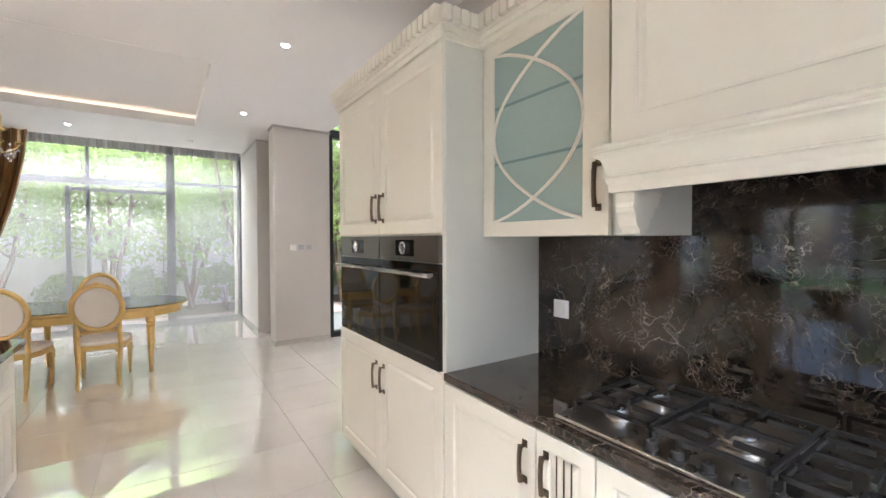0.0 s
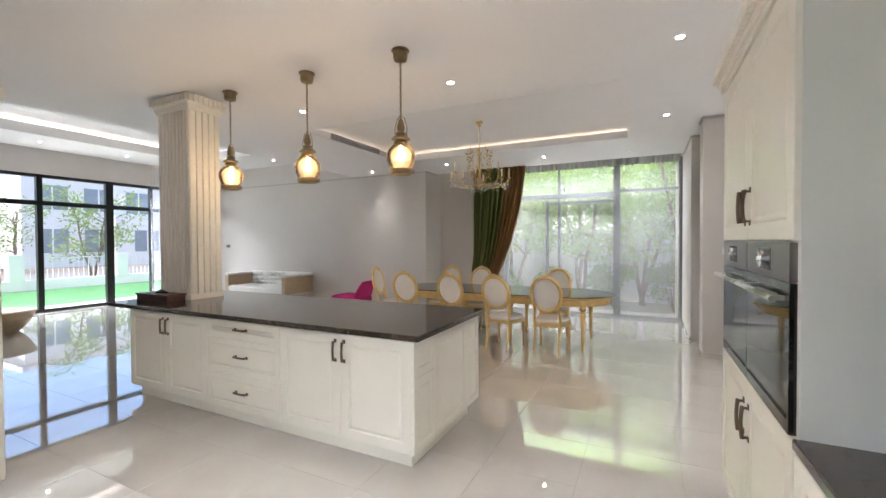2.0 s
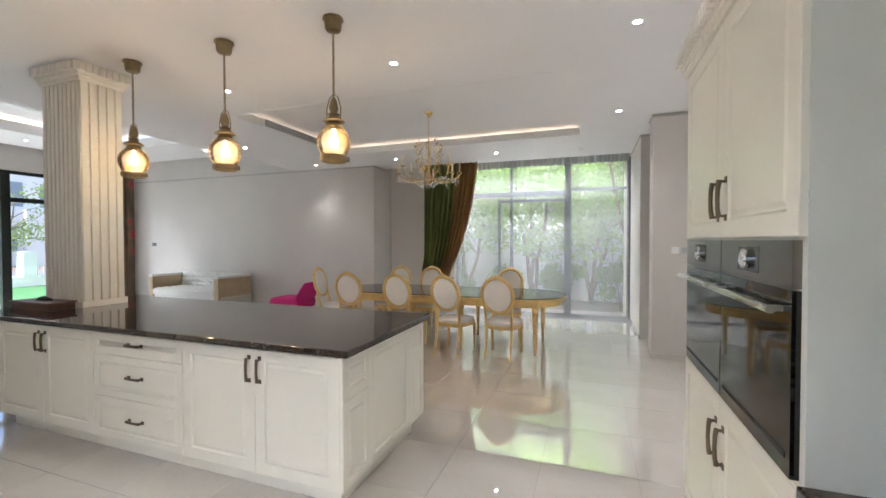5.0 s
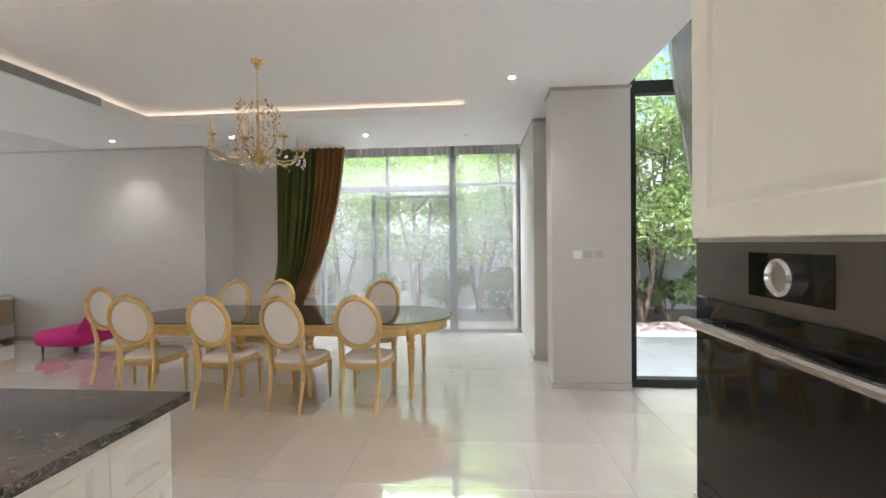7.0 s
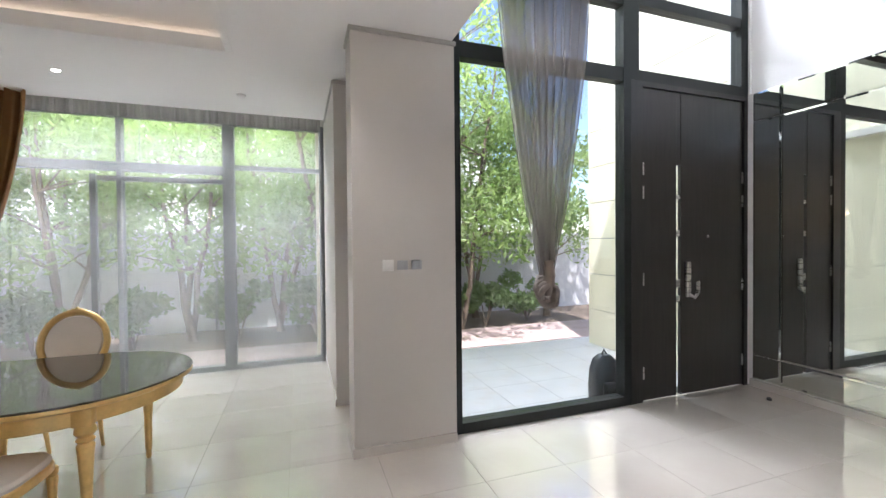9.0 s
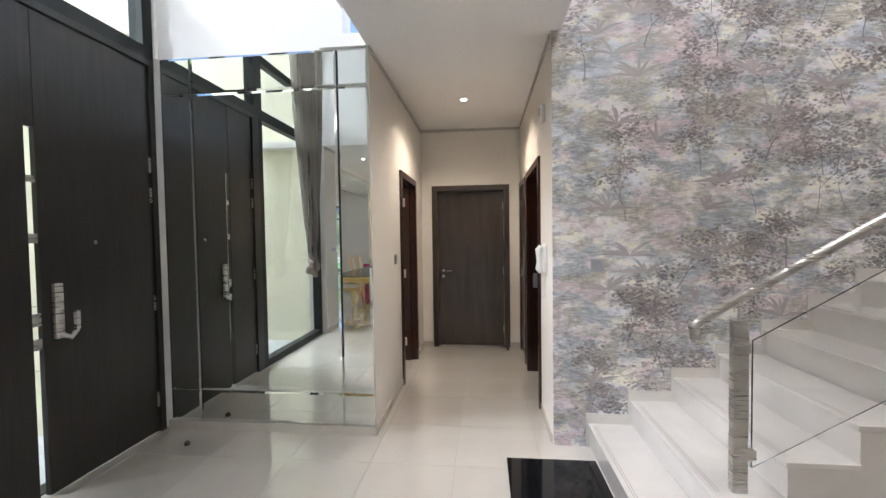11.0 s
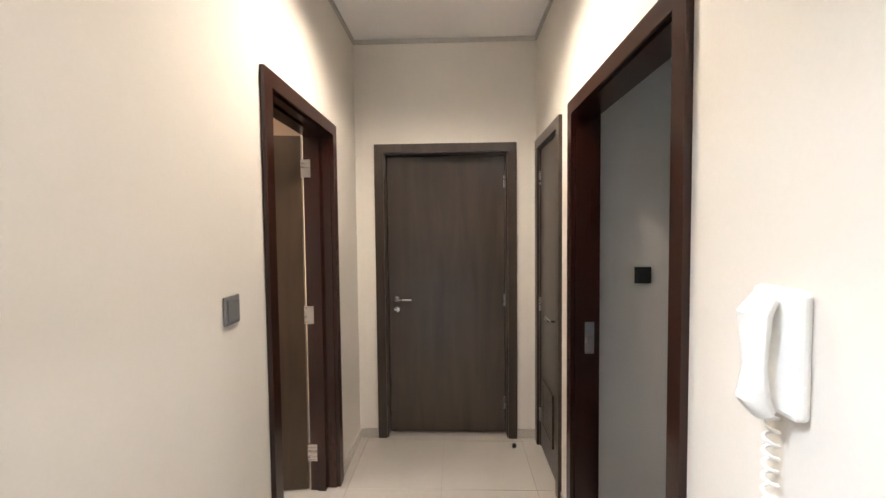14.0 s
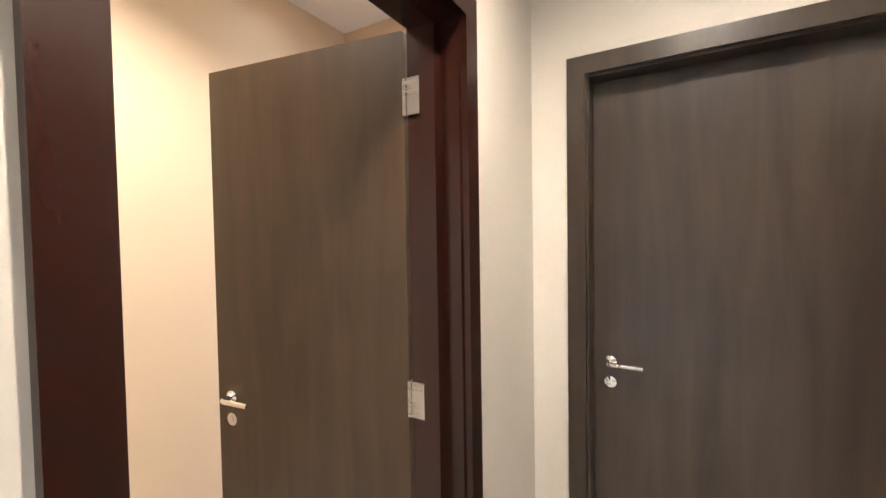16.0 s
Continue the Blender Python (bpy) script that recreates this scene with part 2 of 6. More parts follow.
def tube(bm, pts, radius, seg=8, cap=True, flat=1.0):
    pts = [Vector(p) for p in pts]
    rad = radius if isinstance(radius, (list, tuple)) else [radius] * len(pts)
    rings, up = [], None
    for i, p in enumerate(pts):
        d = (pts[min(i + 1, len(pts) - 1)] - pts[max(i - 1, 0)]).normalized()
        if up is None:
            up = Vector((0, 0, 1)) if abs(d.z) < 0.9 else Vector((1, 0, 0))
        side = d.cross(up).normalized()
        up = side.cross(d).normalized()
        rings.append([p + (side * math.cos(2 * math.pi * k / seg) * flat + up * math.sin(2 * math.pi * k / seg)) * rad[i] for k in range(seg)])
    ring_loft(bm, rings, True, cap)


def loop_tube(bm, pts, radius, seg=8):
    """A closed tube along a ring of points."""
    pts = [Vector(p) for p in pts]
    n = len(pts)
    centre = sum(pts, Vector()) / n
    loops = []
    for i, p in enumerate(pts):
        d = (pts[(i + 1) % n] - pts[i - 1]).normalized()
        out = (p - centre)
        out = (out - d * out.dot(d)).normalized()
        up = d.cross(out)
        loops.append([bm.verts.new(p + (out * math.cos(2 * math.pi * k / seg) + up * math.sin(2 * math.pi * k / seg)) * radius) for k in range(seg)])
    for i in range(n):
        a, b = loops[i], loops[(i + 1) % n]
        for k in range(seg):
            bm.faces.new((a[k], b[k], b[(k + 1) % seg], a[(k + 1) % seg]))


def smooth(ob, on=True):
    for p in ob.data.polygons:
        p.use_smooth = on
    return ob


def mesh_of(name, bm, material, soft=False):
    bmesh.ops.recalc_face_normals(bm, faces=bm.faces)
    me = bpy.data.meshes.new(name)
    bm.to_mesh(me)
    bm.free()
    for mm in (material if isinstance(material, (list, tuple)) else [material]):
        me.materials.append(mm)
    if soft:
        for p in me.polygons:
            p.use_smooth = True
        me.set_sharp_from_angle(angle=radians(40))
    return me


def part(name, bm, material, parent=None, label="", soft=False):
    """Links a bmesh, built in world places, as one mesh object under a thing or a part."""
    o = origin_of(parent) if parent else Vector((0, 0, 0))
    bmesh.ops.translate(bm, verts=bm.verts, vec=-o)
    ob = new(name, mesh_of(name, bm, material, soft))
    if parent:
        ob.parent = parent
        BASE[ob.name] = o
    if label:
        ob["label"] = label
    return ob


def thing(name, at, label, category, group="", kind=""):
    ob = new(name)
    ob.location = at
    ob.empty_display_size = 0.1
    BASE[ob.name] = Vector(at)
    return tagged(ob, label, category, group, kind)


def single(name, bm, material, label, category, group="", kind="", soft=False, at=None):
    """A thing that is one mesh; its origin is put at its base."""
    cs = [v.co for v in bm.verts]
    o = Vector(at) if at else Vector(((min(c.x for c in cs) + max(c.x for c in cs)) / 2, (min(c.y for c in cs) + max(c.y for c in cs)) / 2, min(c.z for c in cs)))
    bmesh.ops.translate(bm, verts=bm.verts, vec=-o)
    ob = new(name, mesh_of(name, bm, material, soft))
    ob.location = o
    BASE[ob.name] = o
    return tagged(ob, label, category, group, kind)


def structure(name, bm, material, label, category, soft=False):
    return tagged(part(name, bm, material, None, "", soft), label, category, kind="structure")


FACES = {"-x": ((0, -1, 0), (-1, 0, 0)), "+x": ((0, 1, 0), (1, 0, 0)), "-y": ((1, 0, 0), (0, -1, 0)), "+y": ((-1, 0, 0), (0, 1, 0))}


def facing(origin, side):
    """Local u (to the right as one faces it), v (up), w (out) at an origin on a front that looks to side."""
    u, w = (Vector(v) for v in FACES[side])
    v = Vector((0, 0, 1))
    m = Matrix((u, v, w)).transposed().to_4x4()
    return Matrix.Translation(origin) @ m


def rect(u0, u1, v0, v1, w):
    return [(u0, v0, w), (u1, v0, w), (u1, v1, w), (u0, v1, w)]


def raised_panel(bm, u0, u1, v0, v1, t, frame=0.07, back=True):
    """A board with a routed groove round a raised field."""
    f = frame
    steps = [(0, 0, 0.0), (0, 0, t - 0.002), (0.003, 0.003, t), (f, f, t), (f + 0.007, f + 0.007, t - 0.008), (f + 0.014, f + 0.014, t - 0.008), (f + 0.030, f + 0.030, t - 0.002), (f + 0.034, f + 0.034, t - 0.002)]
    rings = [rect(u0 + a, u1 - a, v0 + b, v1 - b, w) for a, b, w in steps]
    ring_loft(bm, rings, True, True)


def cab_door(parent, m, u0, u1, v0, v1, t=0.02, split=None, name="door", frame=0.07, material=None):
    bm = bmesh.new()
    if split is None:
        raised_panel(bm, u0, u1, v0, v1, t, frame)
    else:
        raised_panel(bm, u0, u1, v0, split, t, frame)
        raised_panel(bm, u0, u1, split, v1, t, frame)
    bm.transform(m)
    return part(name, bm, material or M_CAB, parent)


def pull(parent, m, u, v, w, length=0.13, upright=True):
    """A bronze bridge handle with flared feet."""
    bm = bmesh.new()
    h = length / 2
    for s in (-1, 1):
        box(bm, -0.012, 0.012, s * h - 0.013, s * h + 0.013, 0, 0.005, 0.0015)
        box(bm, -0.006, 0.006, s * (h - 0.006) - 0.005, s * (h - 0.006) + 0.005, 0.003, 0.026, 0.001)
    pts = [(0, -h, 0.024), (0, -h * 0.6, 0.029), (0, 0, 0.031), (0, h * 0.6, 0.029), (0, h, 0.024)]
    tube(bm, pts, [0.010, 0.0085, 0.008, 0.0085, 0.010], 8)
    rot = Matrix.Identity(4) if upright else Matrix.Rotation(radians(90), 4, "Z")
    bm.transform(m @ Matrix.Translation((u, v, w)) @ rot)
    return part("handle", bm, M_BRONZE, parent, "aged bronze bridge handle")


def dentils(parent, m, u0, u1, v0, w0, h=0.066, d=0.026, step=0.050, gap=0.010):
    """A row of single cornice blocks along u, sharing one mesh."""
    n = int((u1 - u0) / step)
    w = (u1 - u0) / n
    bm = bmesh.new()
    box(bm, gap / 2, w - gap / 2, 0, h, 0, d)
    block = mesh_of("dentil", bm, M_CAB)
    for i in range(n):
        ob = new("dentil", block)
        ob.parent = parent
        ob.matrix_basis = Matrix.Translation(-origin_of(parent)) @ m @ Matrix.Translation((u0 + w * i, v0, w0))


def glow_glass(name, color, clear):
    """Thin tinted blown glass that scatters part of the lamp's light."""
    m = sheer(name, color, clear)
    nt = m.node_tree
    gl, mx = nt.nodes.new("ShaderNodeBsdfGlossy"), nt.nodes.new("ShaderNodeMixShader")
    gl.inputs["Roughness"].default_value = 0.05
    fr = nt.nodes.new("ShaderNodeFresnel")
    fr.inputs[0].default_value = 1.35
    out = nt.nodes["Material Output"]
    src = out.inputs[0].links[0].from_socket
    nt.links.new(fr.outputs[0], mx.inputs[0])
    nt.links.new(src, mx.inputs[1])
    nt.links.new(gl.outputs[0], mx.inputs[2])
    nt.links.new(mx.outputs[0], out.inputs[0])
    return m


# ---- large structure ----
CEIL, LIVC, TALL = 3.15, 3.66, 6.3
T = 0.2
structure("wall_kitchen_hob", boxes((2.06, 2.26, -1.25, 3.0, 0, CEIL)), M_WALL, "painted wall behind the cooking run", "wall")
# the opening is for an unseen window, added to let in daylight
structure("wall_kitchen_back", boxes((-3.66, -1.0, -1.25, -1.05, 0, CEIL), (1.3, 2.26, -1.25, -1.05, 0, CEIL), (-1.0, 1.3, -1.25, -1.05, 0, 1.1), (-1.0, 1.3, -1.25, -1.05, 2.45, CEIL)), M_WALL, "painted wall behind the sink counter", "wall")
structure("wall_pantry", boxes((-3.62, -3.42, -1.05, 1.10, 0, CEIL), (-3.42, -3.12, -1.05, -0.58, 2.52, CEIL)), M_WHITE, "white wall behind the tall kitchen cabinets", "wall")
structure("wall_living_south", boxes((-11.3, -3.62, -1.25, -1.05, 0, 4.2)), M_WALL, "plain painted living room wall", "wall")
structure("wall_living_grey", boxes((-11.3, -3.5, 8.2, 9.2, 0, 4.2)), M_WALL, "pale grey painted wall behind the sofa", "wall")
PATIO = (1.6, 7.45, 3.1)
structure("wall_patio", boxes((-11.3, -11.1, -1.05, PATIO[0], 0, 4.2), (-11.3, -11.1, PATIO[1], 8.2, 0, 4.2), (-11.3, -11.1, PATIO[0], PATIO[1], PATIO[2], 4.2)), M_WALL, "grey wall round the patio doors", "wall")
structure("wall_dining_bay", boxes((-3.5, -1.9, 9.0, 9.2, 0, 3.6), (-1.9, 1.6, 9.0, 9.2, 3.14, 3.6), (1.6, 1.85, 7.35, 9.2, 0, 3.6), (1.85, 2.2, 7.35, 7.55, 0, 3.6), (2.0, 2.2, 6.6, 7.35, 0, 3.6)), M_WALL, "taupe painted wall round the dining bay", "wall")
structure("pillar", boxes((1.64, 2.44, 6.29, 6.6, 0, CEIL)), M_WALL, "broad taupe painted pillar beside the entrance glazing", "pillar")
structure("wall_entry_upper", boxes((1.64, 2.44, 6.29, 6.6, CEIL + 0.3, TALL), (2.22, 2.42, 4.55, 6.29, CEIL + 0.003, TALL), (2.42, 5.87, 4.55, 4.75, CEIL + 0.3, TALL)), M_WHITE, "white wall of the double-height entrance", "wall")
structure("wall_mirror", boxes((5.9, 6.1, 4.75, 6.6, 0, TALL)), M_WHITE, "white double-height wall above the mirror", "wall")
structure("wall_entry_corner", boxes((5.87, 6.1, 6.36, 6.6, 3.15, TALL)), M_WHITE, "white wall beside the entrance glazing", "wall")
LD, RD, LV = (7.07, 7.955), (6.53, 7.57), (7.875, 8.50)
HD = 2.285
structure("wall_corridor_left", boxes((5.9, LD[0], 4.54, 4.70, 0, CEIL), (LD[1], 8.6, 4.54, 4.70, 0, CEIL), (LD[0], LD[1], 4.54, 4.70, HD, CEIL)), M_WALL_HALL, "cream painted corridor wall", "wall")
structure("wall_corridor_right", boxes((5.83, RD[0], 2.98, 3.12, 0, CEIL), (RD[1], LV[0], 2.98, 3.12, 0, CEIL), (LV[1], 8.6, 2.98, 3.12, 0, CEIL), (RD[0], RD[1], 2.98, 3.12, HD, CEIL), (LV[0], LV[1], 2.98, 3.12, HD, CEIL)), M_WALL_HALL, "cream painted corridor wall", "wall")
structure("wall_corridor_end", boxes((8.6, 8.8, 2.92, 3.335, 0, CEIL), (8.6, 8.8, 4.33, 4.75, 0, CEIL), (8.6, 8.8, 3.335, 4.33, HD, CEIL), (8.76, 8.8, 3.335, 4.33, 0, HD)), M_WALL_HALL, "cream painted corridor end wall", "wall")


def wallpaper_mat():
    m, nt, b = nodes_of("painted_forest_wallpaper")

    def blend(mask, a, c):
        mx = nt.nodes.new("ShaderNodeMix")
        mx.data_type = "RGBA"
        nt.links.new(mask, mx.inputs["Factor"])
        nt.links.new(a, mx.inputs["A"])
        nt.links.new(c, mx.inputs["B"])
        return mx.outputs["Result"]

    def field(scale, sz, detail=9, rough=0.72, dist=0.5, shift=0.0):
        tc, mp = nt.nodes.new("ShaderNodeTexCoord"), nt.nodes.new("ShaderNodeMapping")
        mp.inputs["Scale"].default_value = (1, 1, sz)
        mp.inputs["Location"].default_value = (shift, shift * 1.7, shift * 0.6)
        nt.links.new(tc.outputs["Object"], mp.inputs[0])
        return noise_node(nt, mp.outputs[0], scale, detail, rough, dist)

    def mask(f, lo, hi, top=0.9):
        return ramp_node(nt, f, [(lo, (0, 0, 0)), (hi, (top, top, top))])
    sky_c = ramp_node(nt, field(1.7, 2.2, 6, 0.6), [(0.34, (0.58, 0.63, 0.70)), (0.43, (0.76, 0.78, 0.82)), (0.50, (0.86, 0.82, 0.68)), (0.56, (0.82, 0.79, 0.80)), (0.66, (0.76, 0.64, 0.68))])
    rose = ramp_node(nt, field(11, 2.0, shift=3.1), [(0.35, (0.36, 0.26, 0.28)), (0.5, (0.56, 0.43, 0.45)), (0.65, (0.78, 0.68, 0.69))])
    grey = ramp_node(nt, field(13, 1.8, shift=5.7), [(0.33, (0.13, 0.15, 0.18)), (0.52, (0.30, 0.33, 0.37)), (0.68, (0.52, 0.54, 0.57))])
    olive = ramp_node(nt, field(14, 1.6, shift=8.3), [(0.35, (0.17, 0.15, 0.12)), (0.52, (0.36, 0.33, 0.27)), (0.66, (0.58, 0.54, 0.45))])
    c = blend(mask(field(1.9, 2.4, 9, 0.70, 0.3, 1.3), 0.50, 0.57), sky_c, rose)
    c = blend(mask(field(2.6, 2.0, 10, 0.74, 0.3, 6.1), 0.465, 0.55), c, grey)
    c = blend(mask(field(2.9, 1.8, 10, 0.74, 0.3, 9.4), 0.49, 0.57), c, olive)
    # brush strokes, mostly level
    fine = noise_node(nt, coords(nt, (1, 2.2, 16)), 7, 5, 0.7)
    pale = ramp_node(nt, fine, [(0.0, (0.86, 0.84, 0.82)), (1.0, (0.86, 0.84, 0.82))])
    c = blend(ramp_node(nt, fine, [(0.50, (0, 0, 0)), (0.66, (0.62, 0.62, 0.62))]), c, pale)
    c = blend(ramp_node(nt, fine, [(0.28, (0.6, 0.6, 0.6)), (0.45, (0, 0, 0))]), c, grey)
    nt.links.new(c, b.inputs["Base Color"])
    b.inputs["Roughness"].default_value = 0.7
    bump(nt, b, fine, 0.1, 0.002)
    return m


M_PAPER = wallpaper_mat()
structure("wall_wallpaper", boxes((5.83, 6.03, -1.6, 2.92, 0, TALL), (5.82, 5.83, -1.6, 3.12, 0, TALL), (5.83, 6.03, 2.92, 3.12, CEIL, TALL)), M_PAPER, "wall papered with a muted painterly forest in grey, rose and cream", "wall")


def print_ink(name, tones, cover):
    """Muted ink of the printed motifs, one tone to each stroke, partly showing the ground."""
    m, nt, b = nodes_of(name)
    g = nt.nodes.new("ShaderNodeNewGeometry")
    k = len(tones)
    nt.links.new(ramp_node(nt, g.outputs["Random Per Island"], [(i / (k - 1), t) for i, t in enumerate(tones)]), b.inputs["Base Color"])
    b.inputs["Roughness"].default_value, b.inputs["Alpha"].default_value = 0.75, cover
    return m


def printed_motifs(seed):
    """Bare-limbed trees, leafy crowns and pale fronds of the wallpaper, laid on its face."""
    r = random.Random(seed)
    wood_v, wood_f, leaf_v, leaf_f, frond_v, frond_f = [], [], [], [], [], []
    face = 5.8195

    def stroke(vs, fs, pts, widths, x):
        j = len(vs)
        for i, (p, w) in enumerate(zip(pts, widths)):
            d = pts[min(i + 1, len(pts) - 1)] - pts[max(i - 1, 0)]
            n = Vector((-d.y, d.x)).normalized() * w
            vs.extend([(x, p.x + n.x, p.y + n.y), (x, p.x - n.x, p.y - n.y)])
        for i in range(len(pts) - 1):
            fs.append((j + 2 * i, j + 2 * i + 1, j + 2 * i + 3, j + 2 * i + 2))

    def limb(p, ang, length, w, depth, x, tips):
        pts, q, a = [p], p, ang
        for _ in range(4):
            a += r.uniform(-0.22, 0.22)
            q = q + Vector((math.cos(a), math.sin(a))) * length / 4
            pts.append(q)
        stroke(wood_v, wood_f, pts, [w * (1 - 0.14 * i) for i in range(5)], x)
        tips.append(q)
        if depth:
            for s in (-1, 1):
                limb(pts[r.choice((2, 3, 4))], a + s * r.uniform(0.3, 0.75), length * r.uniform(0.55, 0.8), w * 0.6, depth - 1, x, tips)
    for row in range(17):
        for k in range(12):
            y, z = -1.1 + k * 0.36 + r.uniform(-0.2, 0.2) + (0.27 if row % 2 else 0), 0.1 + row * 0.235 + r.uniform(-0.1, 0.1)
            if r.random() < 0.6 and y < 2.9:
                tips, x = [], face - r.uniform(0.0002, 0.0007)
                limb(Vector((y, z)), math.pi / 2 + r.uniform(-0.35, 0.35), r.uniform(0.16, 0.28), r.uniform(0.003, 0.007), 3, x, tips)
                for t in tips:
                    for _ in range(r.choice((10, 18, 26))):
                        c, s = t + Vector((r.gauss(0, 0.05), r.gauss(0, 0.03))), r.uniform(0.006, 0.020)
                        if c.x < 3.05:
                            a = r.uniform(-0.6, 0.6)
                            d = Vector((math.cos(a), math.sin(a))) * s
                            stroke(leaf_v, leaf_f, [c - d, c, c + d], [0.001, s * 0.55, 0.001], face - r.uniform(0.0008, 0.0014))
            elif y < 2.85:
                for i in range(r.choice((6, 8, 9))):
                    a = math.pi * (0.08 + 0.84 * r.random())
                    n = r.uniform(0.10, 0.22)
                    pts = [Vector((y, z)) + Vector((math.cos(a), math.sin(a))) * n * f + Vector((math.cos(a) * 0.3, -0.25)) * n * f * f for f in (0, 0.35, 0.7, 1.0)]
                    stroke(frond_v, frond_f, pts, [0.004, 0.012, 0.009, 0.001], face - r.uniform(0.0016, 0.002))
    wall = bpy.data.objects["wall_wallpaper"]
    tones = {"printed_trunks": ([(0.16, 0.15, 0.15), (0.26, 0.23, 0.22)], 0.55), "printed_leaves": ([(0.22, 0.25, 0.29), (0.42, 0.38, 0.32), (0.50, 0.36, 0.39), (0.66, 0.62, 0.60)], 0.40), "printed_fronds": ([(0.82, 0.78, 0.72), (0.80, 0.68, 0.69), (0.60, 0.60, 0.58)], 0.42)}
    for name, vs, fs in (("printed_trunks", wood_v, wood_f), ("printed_leaves", leaf_v, leaf_f), ("printed_fronds", frond_v, frond_f)):
        me = bpy.data.meshes.new(name)
        me.from_pydata(vs, [], fs)
        me.materials.append(print_ink(name, *tones[name]))
        ob = new(name, me)
        ob.parent = wall
        tagged(ob, kind="stuff")


printed_motifs(11)
structure("wall_stair_side", boxes((2.26, 5.83, -1.8, -1.6, 0, TALL), (2.26, 2.46, -1.6, 2.77, CEIL, TALL), (2.06, 2.26, -1.8, -1.25, 0, TALL), (2.46, 5.83, 3.05, 3.25, CEIL + 0.3, TALL)), M_WHITE, "plain white stairwell wall", "wall")

# floor slab and its tiles' bed
M_SLAB = M_GROUT
structure("floor", boxes((-11.3, 5.9, -1.8, 6.5, -0.14, -0.012), (5.9, 8.8, 2.9, 4.8, -0.14, -0.012), (-11.3, 1.7, 6.5, 9.15, -0.14, -0.012), (1.7, 2.1, 6.5, 7.4, -0.14, -0.012)), M_SLAB, "grout bed under polished beige porcelain tiles", "floor")

# ceilings with trays
TR = (-3.5, 0.78, 4.45, 7.06)
cb = bmesh.new()
for r in ((-5.5, TR[0], -1.25, 8.72), (TR[0], TR[1], -1.25, TR[2]), (TR[0], TR[1], TR[3], 8.72), (TR[1], 1.66, -1.25, 8.72), (1.66, 2.42, -1.25, 7.5), (2.42, 5.87, 3.05, 4.55), (5.87, 8.8, 2.72, 4.95)):
    box(cb, *r, CEIL, CEIL + 0.1)
box(cb, 2.26, 2.46, 2.77, 3.05, CEIL, CEIL + 0.1)
for r in ((TR[0] - 0.3, TR[1] + 0.3, TR[2] - 0.3, TR[2] - 0.25), (TR[0] - 0.3, TR[1] + 0.3, TR[3] + 0.25, TR[3] + 0.3), (TR[0] - 0.3, TR[0] - 0.25, TR[2] - 0.25, TR[3] + 0.25), (TR[1] + 0.25, TR[1] + 0.3, TR[2] - 0.25, TR[3] + 0.25)):
    box(cb, *r, CEIL + 0.1, 3.45)
# ledge of the dining tray, then its raised field
box(cb, TR[0] - 0.25, TR[1] + 0.25, TR[2] - 0.25, TR[3] + 0.25, 3.335, 3.45)
structure("ceiling", cb, M_WHITE, "smooth white ceiling with a recessed dining tray", "ceiling")
rim = bmesh.new()
for x0, x1, y0, y1 in ((TR[0] - 0.003, TR[1] + 0.003, TR[2] - 0.003, TR[2] + 0.05), (TR[0] - 0.003, TR[1] + 0.003, TR[3] - 0.05, TR[3] + 0.003), (TR[0] - 0.003, TR[0] + 0.05, TR[2] + 0.05, TR[3] - 0.05), (TR[1] - 0.05, TR[1] + 0.003, TR[2] + 0.05, TR[3] - 0.05)):
    box(rim, x0, x1, y0, y1, CEIL - 0.004, CEIL + 0.104)
structure("ceiling_tray_rim", rim, M_WHITE, "white rim of the dining ceiling tray", "ceiling trim")
structure("ceiling_curtain_pocket", boxes((-3.5, 1.6, 8.72, 9.0, 3.36, 3.6)), M_WHITE, "white ceiling of the curtain pocket", "ceiling")
lc = bmesh.new()
LT = (-9.6, -6.4, 0.6, 6.9)
for r in ((-11.3, LT[0], -1.25, 8.2), (LT[1], -5.5, -1.25, 8.2), (LT[0], LT[1], -1.25, LT[2]), (LT[0], LT[1], LT[3], 8.2)):
    box(lc, *r, LIVC, LIVC + 0.2)
box(lc, LT[0] - 0.2, LT[1] + 0.2, LT[2] - 0.2, LT[3] + 0.2, 3.95, 4.1)
box(lc, -5.52, -5.5, -1.25, 8.2, CEIL + 0.001, LIVC)
structure("ceiling_living", lc, M_WHITE, "raised white living room ceiling with a lit tray", "ceiling")
structure("ceiling_upper", boxes((2.22, 6.1, -1.8, 6.6, TALL, TALL + 0.2)), M_WHITE, "white ceiling over the double-height hall", "ceiling")
# shadow-gap trims where walls meet ceilings
trims = ((-11.1, -3.5, 8.185, 8.2), (-3.5, -3.485, 8.2, 8.72), (1.585, 1.6, 7.35, 8.72), (1.625, 1.64, 6.29, 6.6), (1.625, 2.45, 6.272, 6.288), (1.6, 2.0, 7.334, 7.35), (5.87, 8.6, 4.525, 4.54), (5.87, 8.6, 3.12, 3.135), (8.585, 8.6, 3.135, 4.525))
M_TRIM = surface("shadow_gap_trim", (0.42, 0.40, 0.37), 0.6)
for x0, x1, y0, y1 in trims:
    structure("trim", boxes((x0, x1, y0, y1, CEIL - 0.035, CEIL - 0.002)), M_TRIM, "thin shadow-gap trim under the ceiling", "trim")
